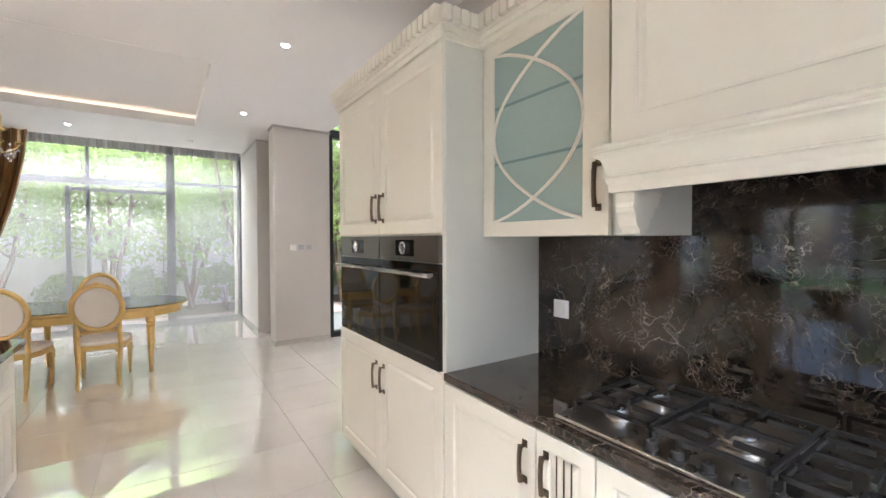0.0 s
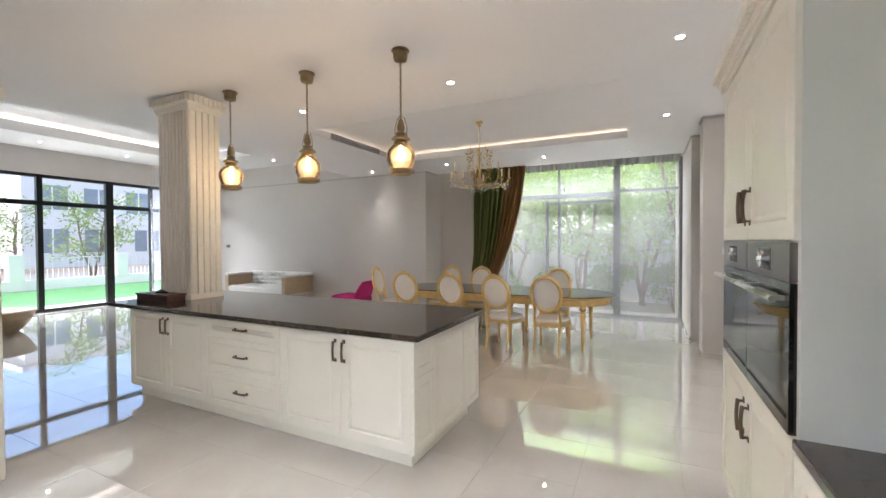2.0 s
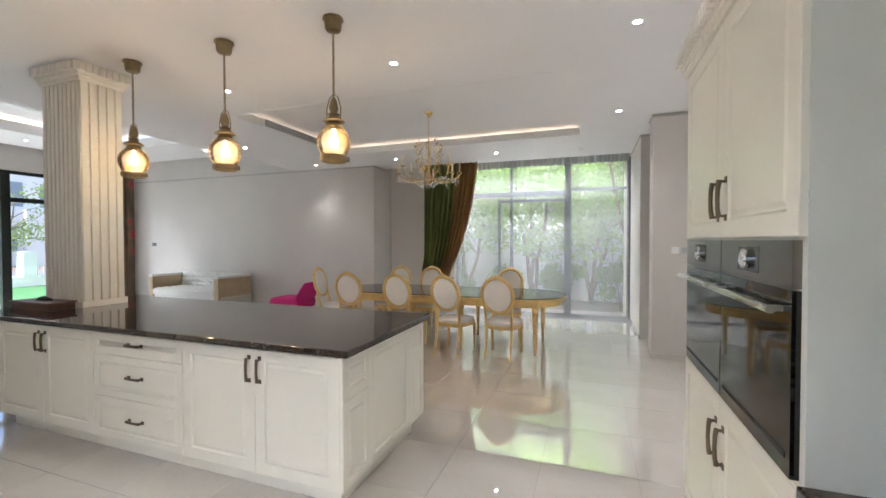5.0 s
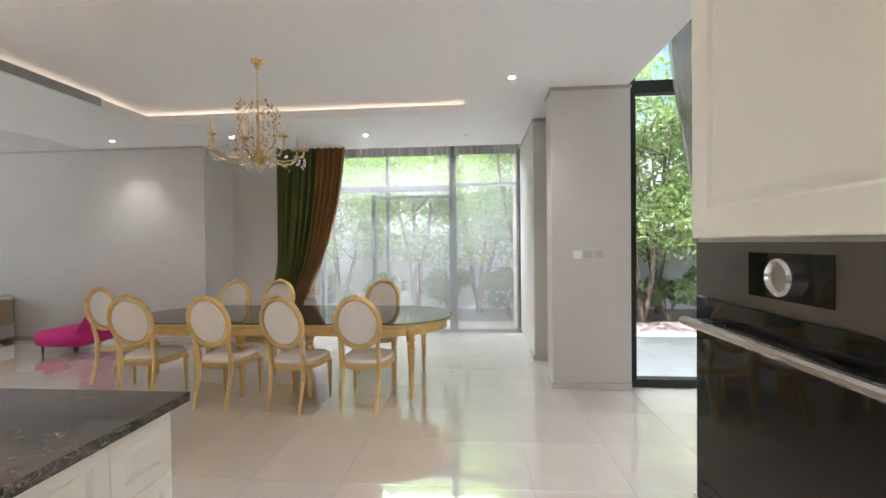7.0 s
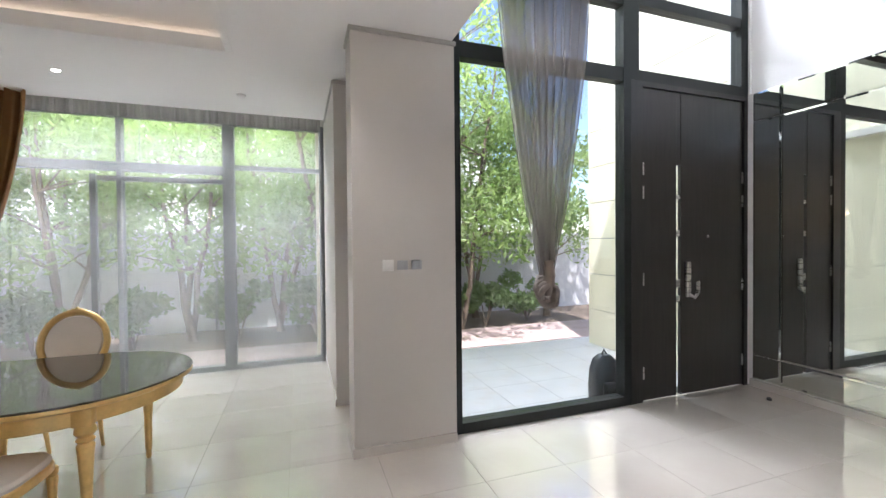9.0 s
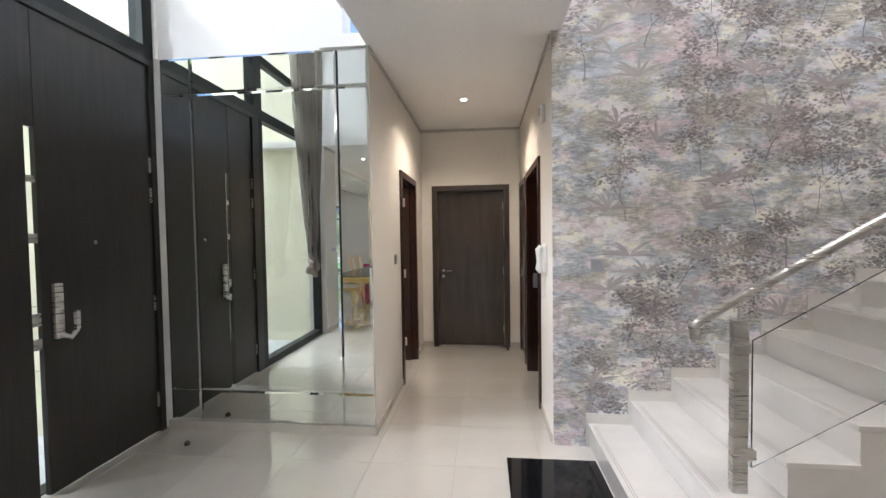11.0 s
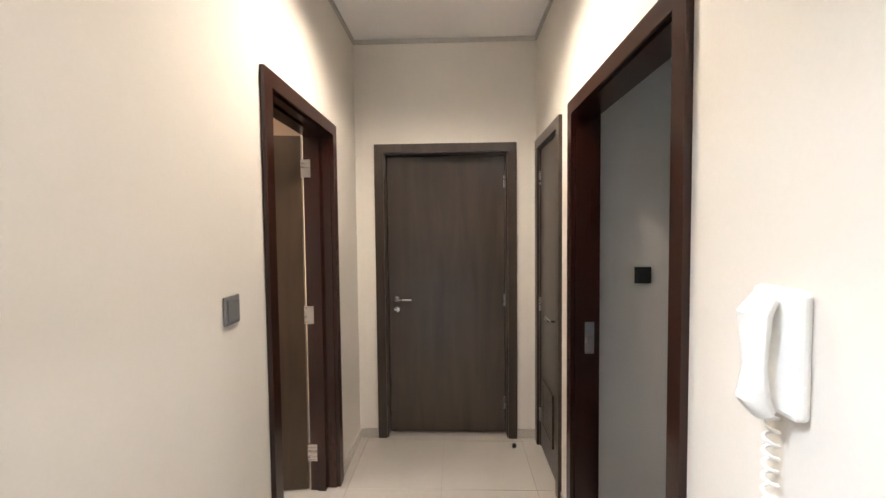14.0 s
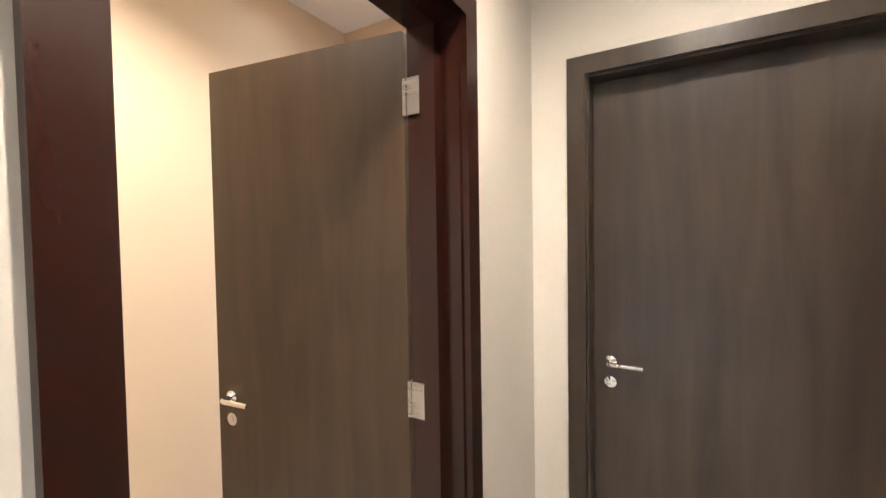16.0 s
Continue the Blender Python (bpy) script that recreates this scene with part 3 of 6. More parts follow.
# baseboards
for x0, x1, y0, y1 in ((-11.1, -3.5, 8.186, 8.2), (-3.5, -3.486, 8.186, 9.0), (1.586, 1.6, 7.336, 9.0), (1.626, 2.44, 6.276, 6.29), (1.626, 1.64, 6.29, 6.6), (5.86, 6.99, 4.526, 4.54), (8.05, 8.6, 4.526, 4.54), (5.86, 6.45, 3.12, 3.134), (7.66, 7.8, 3.12, 3.134), (8.586, 8.6, 3.134, 3.27), (8.586, 8.6, 4.40, 4.526)):
    structure("baseboard", boxes((x0, x1, y0, y1, 0, 0.07)), M_TFLOOR, "low polished tile skirting", "baseboard")

# ---- light fittings in the ceilings ----
DOWN = [(1.21, 3.74), (1.21, 5.97), (-0.8, 3.77), (-2.8, 3.78), (-1.77, 1.52), (0.2, 1.52), (-0.76, 7.88), (-2.75, 7.75), (-4.64, 7.75), (-4.6, 3.78), (5.20, 3.88), (7.30, 3.85), (3.1, 3.87), (-4.75, 5.95)]


def downlight(x, y, z=CEIL):
    t = thing("downlight", (x, y, z - 0.004), "small round recessed ceiling downlight, lit", "downlight", "recessed ceiling downlights")
    bm = bmesh.new()
    lathe(bm, [(0.042, 0.003), (0.042, 0.0), (0.030, -0.002), (0.027, 0.003)], x, y, z - 0.004, 24, False)
    part("bezel", bm, M_WHITE, t, soft=True)
    bm = bmesh.new()
    lathe(bm, [(0.027, 0.003), (0.027, 0.0015)], x, y, z - 0.004, 24)
    part("lens", bm, M_LIGHT, t, "glowing lens")
    return t


for x, y in DOWN:
    downlight(x, y)
    e = 4 if y > 7.5 else 14.5 if x > 6 else 5
    lamp("downlight_lamp", "SPOT", look((x, y, CEIL - 0.02), (x, y, 0)), e * 4, (1.0, 0.84, 0.65) if x > 6 else (1.0, 0.93, 0.84), cone=142 if x > 6 else 118 if x > 4 else 95, radius=0.03)
for x, y in ((-6.0, 7.6), (-7.6, 7.6), (-10.3, 4.0), (-10.3, 5.6)):
    downlight(x, y, LIVC)
# unseen high downlights, added to brighten the papered stair wall
for x, y in ((4.1, 1.9), (4.1, 0.4), (4.0, 3.9)):
    downlight(x, y, TALL)
    lamp("downlight_lamp", "SPOT", look((x, y, TALL - 0.02), (x + 0.9, y, 0)), 130, (1.0, 0.96, 0.9), cone=110, radius=0.05)
# warm strips hidden on the ledges of the trays
for i, (x0, x1, y0, y1, z) in enumerate(((TR[0] - 0.2, TR[1] + 0.2, TR[2] - 0.2, TR[2] - 0.17, 3.251), (TR[0] - 0.2, TR[1] + 0.2, TR[3] + 0.17, TR[3] + 0.2, 3.251), (TR[0] - 0.2, TR[0] - 0.17, TR[2], TR[3], 3.251), (TR[1] + 0.17, TR[1] + 0.2, TR[2], TR[3], 3.251), (LT[0] - 0.12, LT[0] - 0.09, LT[2], LT[3], 3.88), (LT[0], LT[1], LT[3] + 0.09, LT[3] + 0.12, 3.88))):
    single("cove_light", boxes((x0, x1, y0, y1, z, z + 0.012)), M_COVE, "warm LED strip hidden on the ledge of the ceiling tray", "light strip", "cove light strips")

# ---- windows ----


def window(name, m, w, h, ups, bars, frame_w, depth, material, label, split=None):
    """A glazed frame: ups and bars are the centres of mullions and transoms."""
    t = thing(name, m.translation, label, "window", kind="structure")

    def put(pname, rows, mat, parent=t):
        bm = boxes(*rows)
        bm.transform(m)
        return part(pname, bm, mat, parent)
    f, d = frame_w, depth / 2
    put("window_frame", [(0, f, 0, h, -d, d), (w - f, w, 0, h, -d, d), (f, w - f, 0, f, -d, d), (f, w - f, h - f, h, -d, d)], material)
    for u, fw in ups:
        put("mullion", [(u - fw / 2, u + fw / 2, f, h - f, -d + 0.004, d - 0.004)], material)
    for v, fw, a, b in bars:
        put("transom", [(a, b, v - fw / 2, v + fw / 2, -d + 0.008, d - 0.008)], material)
    us = [f] + [u for u, _ in ups] + [w - f]
    for a, b in zip(us, us[1:]):
        pane = put("pane", [(a, b, f, h - f, -0.004, 0.004)], M_GLASS)
        pane.visible_shadow = False
    return t


# dining bay glazing with a sliding leaf
window("window_1", facing((-1.9, 9.06, 0), "-y"), 3.5, 3.14, [(1.21, 0.05), (2.35, 0.13)], [(2.5, 0.10, 0.06, 2.4), (2.55, 0.05, 2.4, 3.44), (2.36, 0.05, 1.0, 2.3)], 0.06, 0.12, M_FRAMEG, "grey aluminium window wall with a sliding leaf behind voile")
bm = boxes((-0.97, -0.91, 9.0, 9.05, 0.06, 2.4))
structure("window_leaf_stile", bm, M_FRAMEG, "grey stile of the sliding leaf", "window frame")
# tall entrance glazing
window("window_2", facing((2.44, 6.44, 0), "-y"), 1.84, TALL, [], [(3.16, 0.13, 0.06, 1.8), (3.86, 0.09, 0.06, 1.8), (5.0, 0.09, 0.06, 1.8)], 0.085, 0.12, M_FRAME, "tall black-framed entrance window")
window("window_3", facing((4.28, 6.44, 3.12), "-y"), 1.59, TALL - 3.12, [], [(0.78, 0.10, 0.06, 1.5), (1.9, 0.1, 0.06, 1.5)], 0.10, 0.12, M_FRAME, "black-framed fanlight above the entrance door")
# patio doors
window("window_4", facing((-11.2, 1.6, 0), "+x"), 5.85, 3.1, [(1.33, 0.09), (2.68, 0.10), (4.02, 0.16), (5.0, 0.07)], [(2.46, 0.10, 0.06, 5.8)], 0.07, 0.12, M_FRAME, "black-framed sliding patio doors with top lights")

# out of view; added to account for the bright cabinet sides
window("window_6", facing((1.3, -1.15, 1.1), "+y"), 2.3, 1.35, [(1.15, 0.05)], [], 0.05, 0.1, M_FRAME, "unseen dark-framed kitchen window, added above the sink counter")

# ---- entrance door ----
ed = thing("door_1", (5.1, 6.44, 0), "tall black wooden double entrance door, slightly ajar", "door", kind="structure")
part("door_frame", boxes((4.282, 4.42, 6.38, 6.50, 0, 3.118), (5.82, 5.87, 6.38, 6.50, 0, 3.12), (4.42, 5.82, 6.38, 6.50, 3.07, 3.12)), M_ENTRY, ed)
leaf = bmesh.new()
box(leaf, 4.425, 4.872, 6.40, 6.44, 0.01, 3.065, 0.003)
part("side_leaf", leaf, M_ENTRY, ed)
leaf = bmesh.new()
box(leaf, 4.932, 5.815, 6.40, 6.44, 0.01, 3.065, 0.003)
box(leaf, 4.873, 4.932, 6.405, 6.43, 2.34, 3.065)
main_leaf = part("main_leaf", leaf, M_ENTRY, ed)
bm = bmesh.new()
box(bm, 4.985, 5.045, 6.370, 6.40, 1.0, 1.36, 0.01)
tube(bm, [(5.015, 6.385, 1.03), (5.055, 6.34, 1.0), (5.09, 6.335, 1.05), (5.09, 6.335, 1.17)], 0.018, 8)
part("lock_handle", bm, M_STEEL, main_leaf, "grey steel lock with curved grip", soft=True)
bm = bmesh.new()
lathe(bm, [(0.012, 0), (0.012, 0.01)], 0, 0, 0, 12)
bm.transform(Matrix.Translation((5.3, 6.40, 1.62)) @ Matrix.Rotation(radians(90), 4, "X"))
part("peephole", bm, M_STEEL, main_leaf)
for x, zs in ((4.43, (0.28, 1.2, 2.05, 2.28)), (5.80, (0.28, 1.1, 2.0, 2.25))):
    for z in zs:
        part("hinge", boxes((x, x + 0.018, 6.39, 6.40, z - 0.06, z + 0.06)), M_STEEL, ed)
for z0, z1 in ((0.95, 1.02), (1.1, 1.18), (1.62, 1.68), (2.0, 2.04)):
    part("bolt", boxes((4.872, 4.932, 6.41, 6.43, z0, z1)), M_STEEL, ed)

# ---- mirror on the entrance side wall ----
mr = thing("entrance_mirror", (5.87, 5.4, 0.08), "tall silvered mirror covering the entrance side wall", "mirror")
ys, zs = (4.545, 4.81, 6.06, 6.335), (0.08, 0.34, 2.84, 3.14)
for i in range(3):
    for j in range(3):
        a, b, c, d = ys[i] + 0.001, ys[i + 1] - 0.001, zs[j] + 0.001, zs[j + 1] - 0.001
        bm = bmesh.new()
        k = 0.018
        ring_loft(bm, [[(5.898, a, c), (5.898, b, c), (5.898, b, d), (5.898, a, d)], [(5.886, a, c), (5.886, b, c), (5.886, b, d), (5.886, a, d)], [(5.882, a + k, c + k), (5.882, b - k, c + k), (5.882, b - k, d - k), (5.882, a + k, d - k)]])
        part("mirror_panel", bm, M_MIRROR, mr)
structure("baseboard_mirror", boxes((5.87, 5.9, 4.54, 6.36, 0, 0.075)), M_TFLOOR, "low polished tile skirting under the mirror", "baseboard")

# ---- corridor doors ----


def door_frame(name, m, w, h, depth, label, material=M_DOOR, arch=0.058):
    """Architrave and lining; m's origin is at the bottom left of the opening on the wall face."""
    t = thing(name, m.translation, label, "door", kind="structure")
    bm = boxes((-arch, 0.012, 0, h + arch, 0, 0.022), (w - 0.012, w + arch, 0, h + arch, 0, 0.022), (0.012, w - 0.012, h - 0.012, h + arch, 0, 0.022))
    bm.transform(m)
    part("architrave", bm, material, t)
    bm = boxes((0, 0.022, 0, h, -depth, -0.001), (w - 0.022, w, 0, h, -depth, -0.001), (0.022, w - 0.022, h - 0.022, h, -depth, -0.001))
    bm.transform(m)
    part("lining", bm, M_JAMB if material is not M_DOOR else material, t)
    return t


def lever(parent, m, u, v, w, turn=1):
    bm = bmesh.new()
    lathe(bm, [(0.024, 0), (0.024, 0.006), (0.01, 0.01), (0.009, 0.045)], 0, 0, 0, 16)
    tube(bm, [(0, 0, 0.045), (0.012 * turn, 0, 0.052), (0.05 * turn, 0, 0.053), (0.125 * turn, -0.002, 0.052)], 0.009, 8)
    bm.transform(m @ Matrix.Translation((u, v, w)))
    part("lever_handle", bm, M_CHROME, parent, "satin chrome lever", soft=True)
    bm = bmesh.new()
    lathe(bm, [(0.024, 0), (0.024, 0.006), (0.01, 0.008), (0.01, 0.01)], 0, 0, 0, 16)
    bm.transform(m @ Matrix.Translation((u, v - 0.085, w)))
    part("lock_rose", bm, M_CHROME, parent, soft=True)


m = facing((8.6, 4.33, 0), "-x")
d2 = door_frame("door_2", m, 0.995, HD, 0.15, "closed dark wenge door at the corridor's end")
bm = boxes((0.024, 0.971, 0.008, HD - 0.024, -0.13, -0.085))
bm.transform(m)
leaf2 = part("door_leaf", bm, M_DOOR, d2)
lever(leaf2, m, 0.09, 1.11, -0.085)
for z in (0.25, 1.1, 2.05):
    bm = boxes((0.960, 0.978, z - 0.05, z + 0.05, -0.086, -0.076))
    bm.transform(m)
    part("hinge", bm, M_STEEL, d2)
# door of the room on the left, standing open inwards
m = facing((LD[0], 4.54, 0), "-y")
d3 = door_frame("door_3", m, LD[1] - LD[0], HD, 0.16, "open brown door into a side room", M_JAMB)
hinge_at = Vector((LD[1] - 0.050, 4.715, 0))
swing = Matrix.Translation(hinge_at) @ Matrix.Rotation(radians(-81.5), 4, "Z")
bm = boxes((-0.81, 0.0, 0.0, 0.042, 0.012, 2.262))
bm.transform(swing)
leaf3 = part("door_leaf", bm, M_DOORB, d3)
lever(leaf3, swing @ Matrix(((-1, 0, 0, -0.74), (0, 0, -1, 0.0), (0, 1, 0, 1.05), (0, 0, 0, 1))), 0, 0, 0, -1)
part("stop_lath", boxes((LD[1] - 0.060, LD[1] - 0.022, 4.60, 4.652, 0, HD - 0.022), (LD[1] - 0.050, LD[1] - 0.022, 4.652, 4.7, 0, HD - 0.022), (LD[0] + 0.022, LD[0] + 0.034, 4.60, 4.66, 0, HD - 0.022), (LD[0] + 0.034, LD[1] - 0.060, 4.60, 4.66, HD - 0.034, HD - 0.022)), M_JAMB, d3)
for z in (0.25, 1.14, 2.06):
    part("hinge", boxes((LD[1] - 0.055, LD[1] - 0.050, 4.655, 4.70, z - 0.055, z + 0.055), (LD[1] - 0.058, LD[1] - 0.03, 4.702, 4.714, z - 0.055, z + 0.055)), M_STEEL, d3)
# louvred closet door
m = facing((LV[1], 3.12, 0), "+y")
d4 = door_frame("door_4", m, LV[1] - LV[0], HD, 0.13, "narrow dark closet door with a low louvre vent", M_DOOR, 0.055)
bm = boxes((0.024, 0.601, 0.008, HD - 0.024, -0.05, -0.008))
bm.transform(m)
leaf4 = part("door_leaf", bm, M_DOOR, d4)
lever(leaf4, m, 0.54, 1.08, -0.008, -1)
bm = boxes((0.13, 0.16, 0.20, 0.56, -0.008, 0.006), (0.42, 0.45, 0.20, 0.56, -0.008, 0.006), (0.16, 0.42, 0.20, 0.23, -0.008, 0.006), (0.16, 0.42, 0.53, 0.56, -0.008, 0.006))
bm.transform(m)
part("vent_frame", bm, M_DOOR, leaf4)
for i in range(9):
    bm = boxes((0.16, 0.42, 0.24 + i * 0.032, 0.262 + i * 0.032, -0.008, 0.003))
    bm.transform(m)
    part("slat", bm, M_DOOR, leaf4)
for z in (0.25, 1.1, 2.05):
    bm = boxes((0.016, 0.034, z - 0.05, z + 0.05, -0.009, 0.004))
    bm.transform(m)
    part("hinge", bm, M_STEEL, d4)
# open doorway of the room on the right
m = facing((RD[1], 3.12, 0), "+y")
d5 = door_frame("door_5", m, RD[1] - RD[0], HD, 0.13, "open dark doorway into a grey side room", M_JAMB)
bm = boxes((0.022, 0.028, 1.0, 1.17, -0.10, -0.05), (0.028, 0.036, 1.06, 1.09, -0.085, -0.06))
bm.transform(m)
part("strike_plate", bm, M_CHROME, d5)

# side rooms behind the doors
M_BEIGE = surface("beige_wall_paint", (0.66, 0.50, 0.34), 0.7, vary=0.04, scale=1.2, grain=90, bumps=0.1)
structure("wall_side_room", boxes((6.1, 9.3, 6.15, 6.3, 0, 3.15), (9.2, 9.35, 4.75, 6.15, 0, 3.15)), M_BEIGE, "warm beige wall of the side room", "wall")
structure("ceiling_side_room", boxes((6.1, 9.35, 4.95, 6.3, 3.15, 3.3)), M_WHITE, "white ceiling of the side room", "ceiling")
structure("floor_side_room", boxes((5.87, 9.35, 4.75, 6.3, -0.1, 0.0)), M_TFLOOR, "beige tiled floor of the side room", "floor")
# bare lamp without a fitting, added out of view to light this room
lamp("side_room_fill", "AREA", look((7.6, 5.3, 3.1), (7.6, 5.3, 0)), 11, (1.0, 0.92, 0.80), size=0.5, spread=130)
structure("wall_study", boxes((7.62, 7.70, 2.52, 2.98, 0, 3.15), (7.62, 8.9, 2.42, 2.52, 0, 3.15), (6.03, 9.8, -1.2, -1.05, 0, 3.15), (9.6, 9.8, -1.05, -0.7, 0, 3.15), (9.6, 9.8, 1.3, 2.52, 0, 3.15), (9.6, 9.8, -0.7, 1.3, 2.75, 3.15), (9.6, 9.8, -0.7, 1.3, 0, 0.7), (8.9, 9.6, 2.42, 2.52, 0, 3.15)), M_WALL, "grey wall of the study", "wall")
structure("ceiling_study", boxes((6.03, 9.8, -1.05, 2.42, 3.15, 3.3), (6.03, 7.7, 2.42, 2.72, 3.151, 3.3)), M_WHITE, "white ceiling of the study", "ceiling")
structure("wall_closet", boxes((8.8, 8.9, 2.52, 3.1, 0, 3.15)), M_WALL, "plain closet wall", "wall")
window("window_5", facing((9.66, 1.3, 0.7), "-x"), 2.0, 2.05, [(1.0, 0.05)], [], 0.06, 0.08, M_FRAME, "dark-framed study window behind a pale blind")


# ---- kitchen: oven tower ----
XF = 1.42
tower = thing("oven_cabinet", (1.73, 2.34, 0), "tall cream oven cabinet with dentil cornice", "cabinet", "kitchen cabinets")
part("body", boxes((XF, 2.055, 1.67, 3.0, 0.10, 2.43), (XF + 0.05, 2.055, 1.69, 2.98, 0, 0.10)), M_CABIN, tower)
m = facing((XF, 3.0, 0), "-x")
W = 1.33
for u0, u1, hu in ((0.004, W / 2 - 0.002, W / 2 - 0.05), (W / 2 + 0.002, W - 0.004, W / 2 + 0.05)):
    d = cab_door(tower, m, u0, u1, 1.545, 2.425)
    pull(d, m, hu, 1.70, 0.02, 0.15)
    d = cab_door(tower, m, u0, u1, 0.105, 0.885)
    pull(d, m, hu, 0.70, 0.02, 0.15)


def cornice(parent, m, u0, u1, v, back, left=0.03, right=0.03):
    """Stepped crown with a row of dentils."""
    bm = boxes((u0 - left * 0.4, u1 + right * 0.4, v, v + 0.03, -back, 0.03), (u0 - left * 0.7, u1 + right * 0.7, v + 0.03, v + 0.055, -back, 0.04), (u0 - left, u1 + right, v + 0.055, v + 0.125, -back, 0.052))
    bm.transform(m)
    part("cornice", bm, M_CAB, parent)
    dentils(parent, m, u0 - left, u1 + right, v + 0.063, 0.052)


cornice(tower, m, 0, W, 2.43, 0.60)
dentils(tower, facing((XF - 0.052, 1.64, 0), "-y"), 0, 0.25, 2.493, 0.0)
# twin built-in ovens
M_DSTEEL = surface("dark_brushed_steel", (0.20, 0.18, 0.16), 0.3, 1.0, 0.06, 4, 90, 0.04)
for u0 in (0.03, W / 2 + 0.006):
    u1 = u0 + W / 2 - 0.036
    c = (m @ Vector(((u0 + u1) / 2, 0.93, 0)))
    ov = thing("built_in_oven", c, "built-in oven with black glass door and steel control strip", "oven", "twin built-in ovens")
    bm = boxes((u0, u1, 0.895, 1.40, 0.0, 0.022))
    bm.transform(m)
    door = part("door", bm, M_OVEN, ov, "glossy black glass oven door")
    bm = boxes((u0, u1, 1.405, 1.535, 0.0, 0.022))
    bm.transform(m)
    strip = part("control_strip", bm, M_DSTEEL, ov, "brushed steel control strip")
    bm = boxes((u0 + 0.20, u0 + 0.40, 1.43, 1.515, 0.022, 0.0235))
    bm.transform(m)
    part("display", bm, M_OVEN, strip, "small black display")
    bm = bmesh.new()
    lathe(bm, [(0.034, 0), (0.034, 0.014), (0.028, 0.018), (0.027, 0.012)], 0, 0, 0, 24)
    bm.transform(m @ Matrix.Translation((u0 + 0.30, 1.472, 0.0235)))
    part("dial", bm, M_CHROME, strip, soft=True)
    bm = bmesh.new()
    tube(bm, [(u0 + 0.02, 1.345, 0.062), (u1 - 0.02, 1.345, 0.062)], 0.013, 10, True, 0.8)
    for uu in (u0 + 0.06, u1 - 0.06):
        box(bm, uu - 0.01, uu + 0.01, 1.337, 1.353, 0.02, 0.06)
    bm.transform(m)
    part("door_handle", bm, M_STEEL, door, "thick steel bar handle")
    bm = boxes((u0 + 0.03, u1 - 0.03, 0.94, 0.955, 0.022, 0.024))
    bm.transform(m)
    part("vent_slot", bm, M_IRON, door)
part("plinth_rail", boxes((XF - 0.018, XF - 0.001, 1.675, 2.995, 0.887, 0.894)), M_CAB, tower)

# glass-fronted wall cabinet with interlaced glazing bars
gx = 1.64
gc = thing("glass_cabinet", (1.85, 1.33, 1.53), "cream wall cabinet with frosted green glass and interlaced bars", "cabinet", "kitchen cabinets")
gy0, gy1 = 0.98, 1.668
part("body", boxes((gx + 0.02, 2.055, gy0, gy1, 1.53, 1.55), (gx + 0.02, 2.055, gy0, gy1, 2.43, 2.45), (gx + 0.02, 2.055, gy0, gy0 + 0.018, 1.55, 2.43), (gx + 0.02, 2.055, gy1 - 0.018, gy1, 1.55, 2.43), (2.035, 2.055, gy0 + 0.018, gy1 - 0.018, 1.55, 2.43)), M_CAB, gc)
m = facing((gx, gy1, 0), "-x")
GW = gy1 - gy0
bm = bmesh.new()
outer, inner = (0.002, GW - 0.002, 1.53, 2.44), (0.075, GW - 0.11, 1.595, 2.375)
ring_loft(bm, [rect(*outer, -0.02), rect(*outer, 0.0), rect(*inner, 0.0), rect(*inner, -0.02), rect(*outer, -0.02)], True, False)
bmesh.ops.remove_doubles(bm, verts=bm.verts, dist=0.0001)
bm.transform(m)
gd = part("door", bm, M_CAB, gc)
M_FROST = surface("frosted_green_glass", (0.33, 0.43, 0.40), 0.16, 0, 0.05, 1.5, 40, 0.01)
bm = boxes((0.074, GW - 0.109, 1.594, 2.376, -0.013, -0.008))
bm.transform(m)
part("glass_pane", bm, M_FROST, gd, "frosted sea-green glass")
for v in (1.86, 2.12):
    bm = boxes((0.076, GW - 0.111, v, v + 0.012, -0.0078, -0.0065))
    bm.transform(m)
    part("shelf_line", bm, surface("shelf_shadow_green", (0.13, 0.22, 0.21), 0.3), gd, "shelf edge seen through the glass")
a, b, v0, v1 = 0.075, GW - 0.11, 1.595, 2.375
for s in (1, -1):
    bm = bmesh.new()
    pts = []
    for i in range(33):
        k = i / 32
        mid = (a + b) / 2
        half = (b - a) / 2
        u = mid + s * half * (1 - 2 * math.sin(math.pi * k) ** 0.72)
        pts.append((u, v0 + (v1 - v0) * k, -0.004))
    tube(bm, pts, 0.0075, 8)
    bm.transform(m)
    part("glazing_bar", bm, M_CAB, gd, "curved cream glazing bar", soft=True)
pull(gd, m, GW - 0.04, 1.71, 0.0, 0.16)
cornice(gc, m, 0, GW + 1.6, 2.43, 0.36, 0.0, 0.03)

# mantel hood
hx = 1.50
hood = thing("range_hood", (1.75, 0.3, 1.6), "cream panelled mantel range hood with scrolled corbels", "range hood")
HY0, HY1 = -0.42, 0.88
part("body", boxes((hx + 0.02, 2.055, HY0, HY1, 1.79, 2.45)), M_CAB, hood)
m = facing((hx + 0.02, HY1, 0), "-x")
HW = HY1 - HY0
cab_door(hood, m, 0.0, HW, 1.805, 2.42, 0.02, None, "front_panel", 0.08)
bm = bmesh.new()
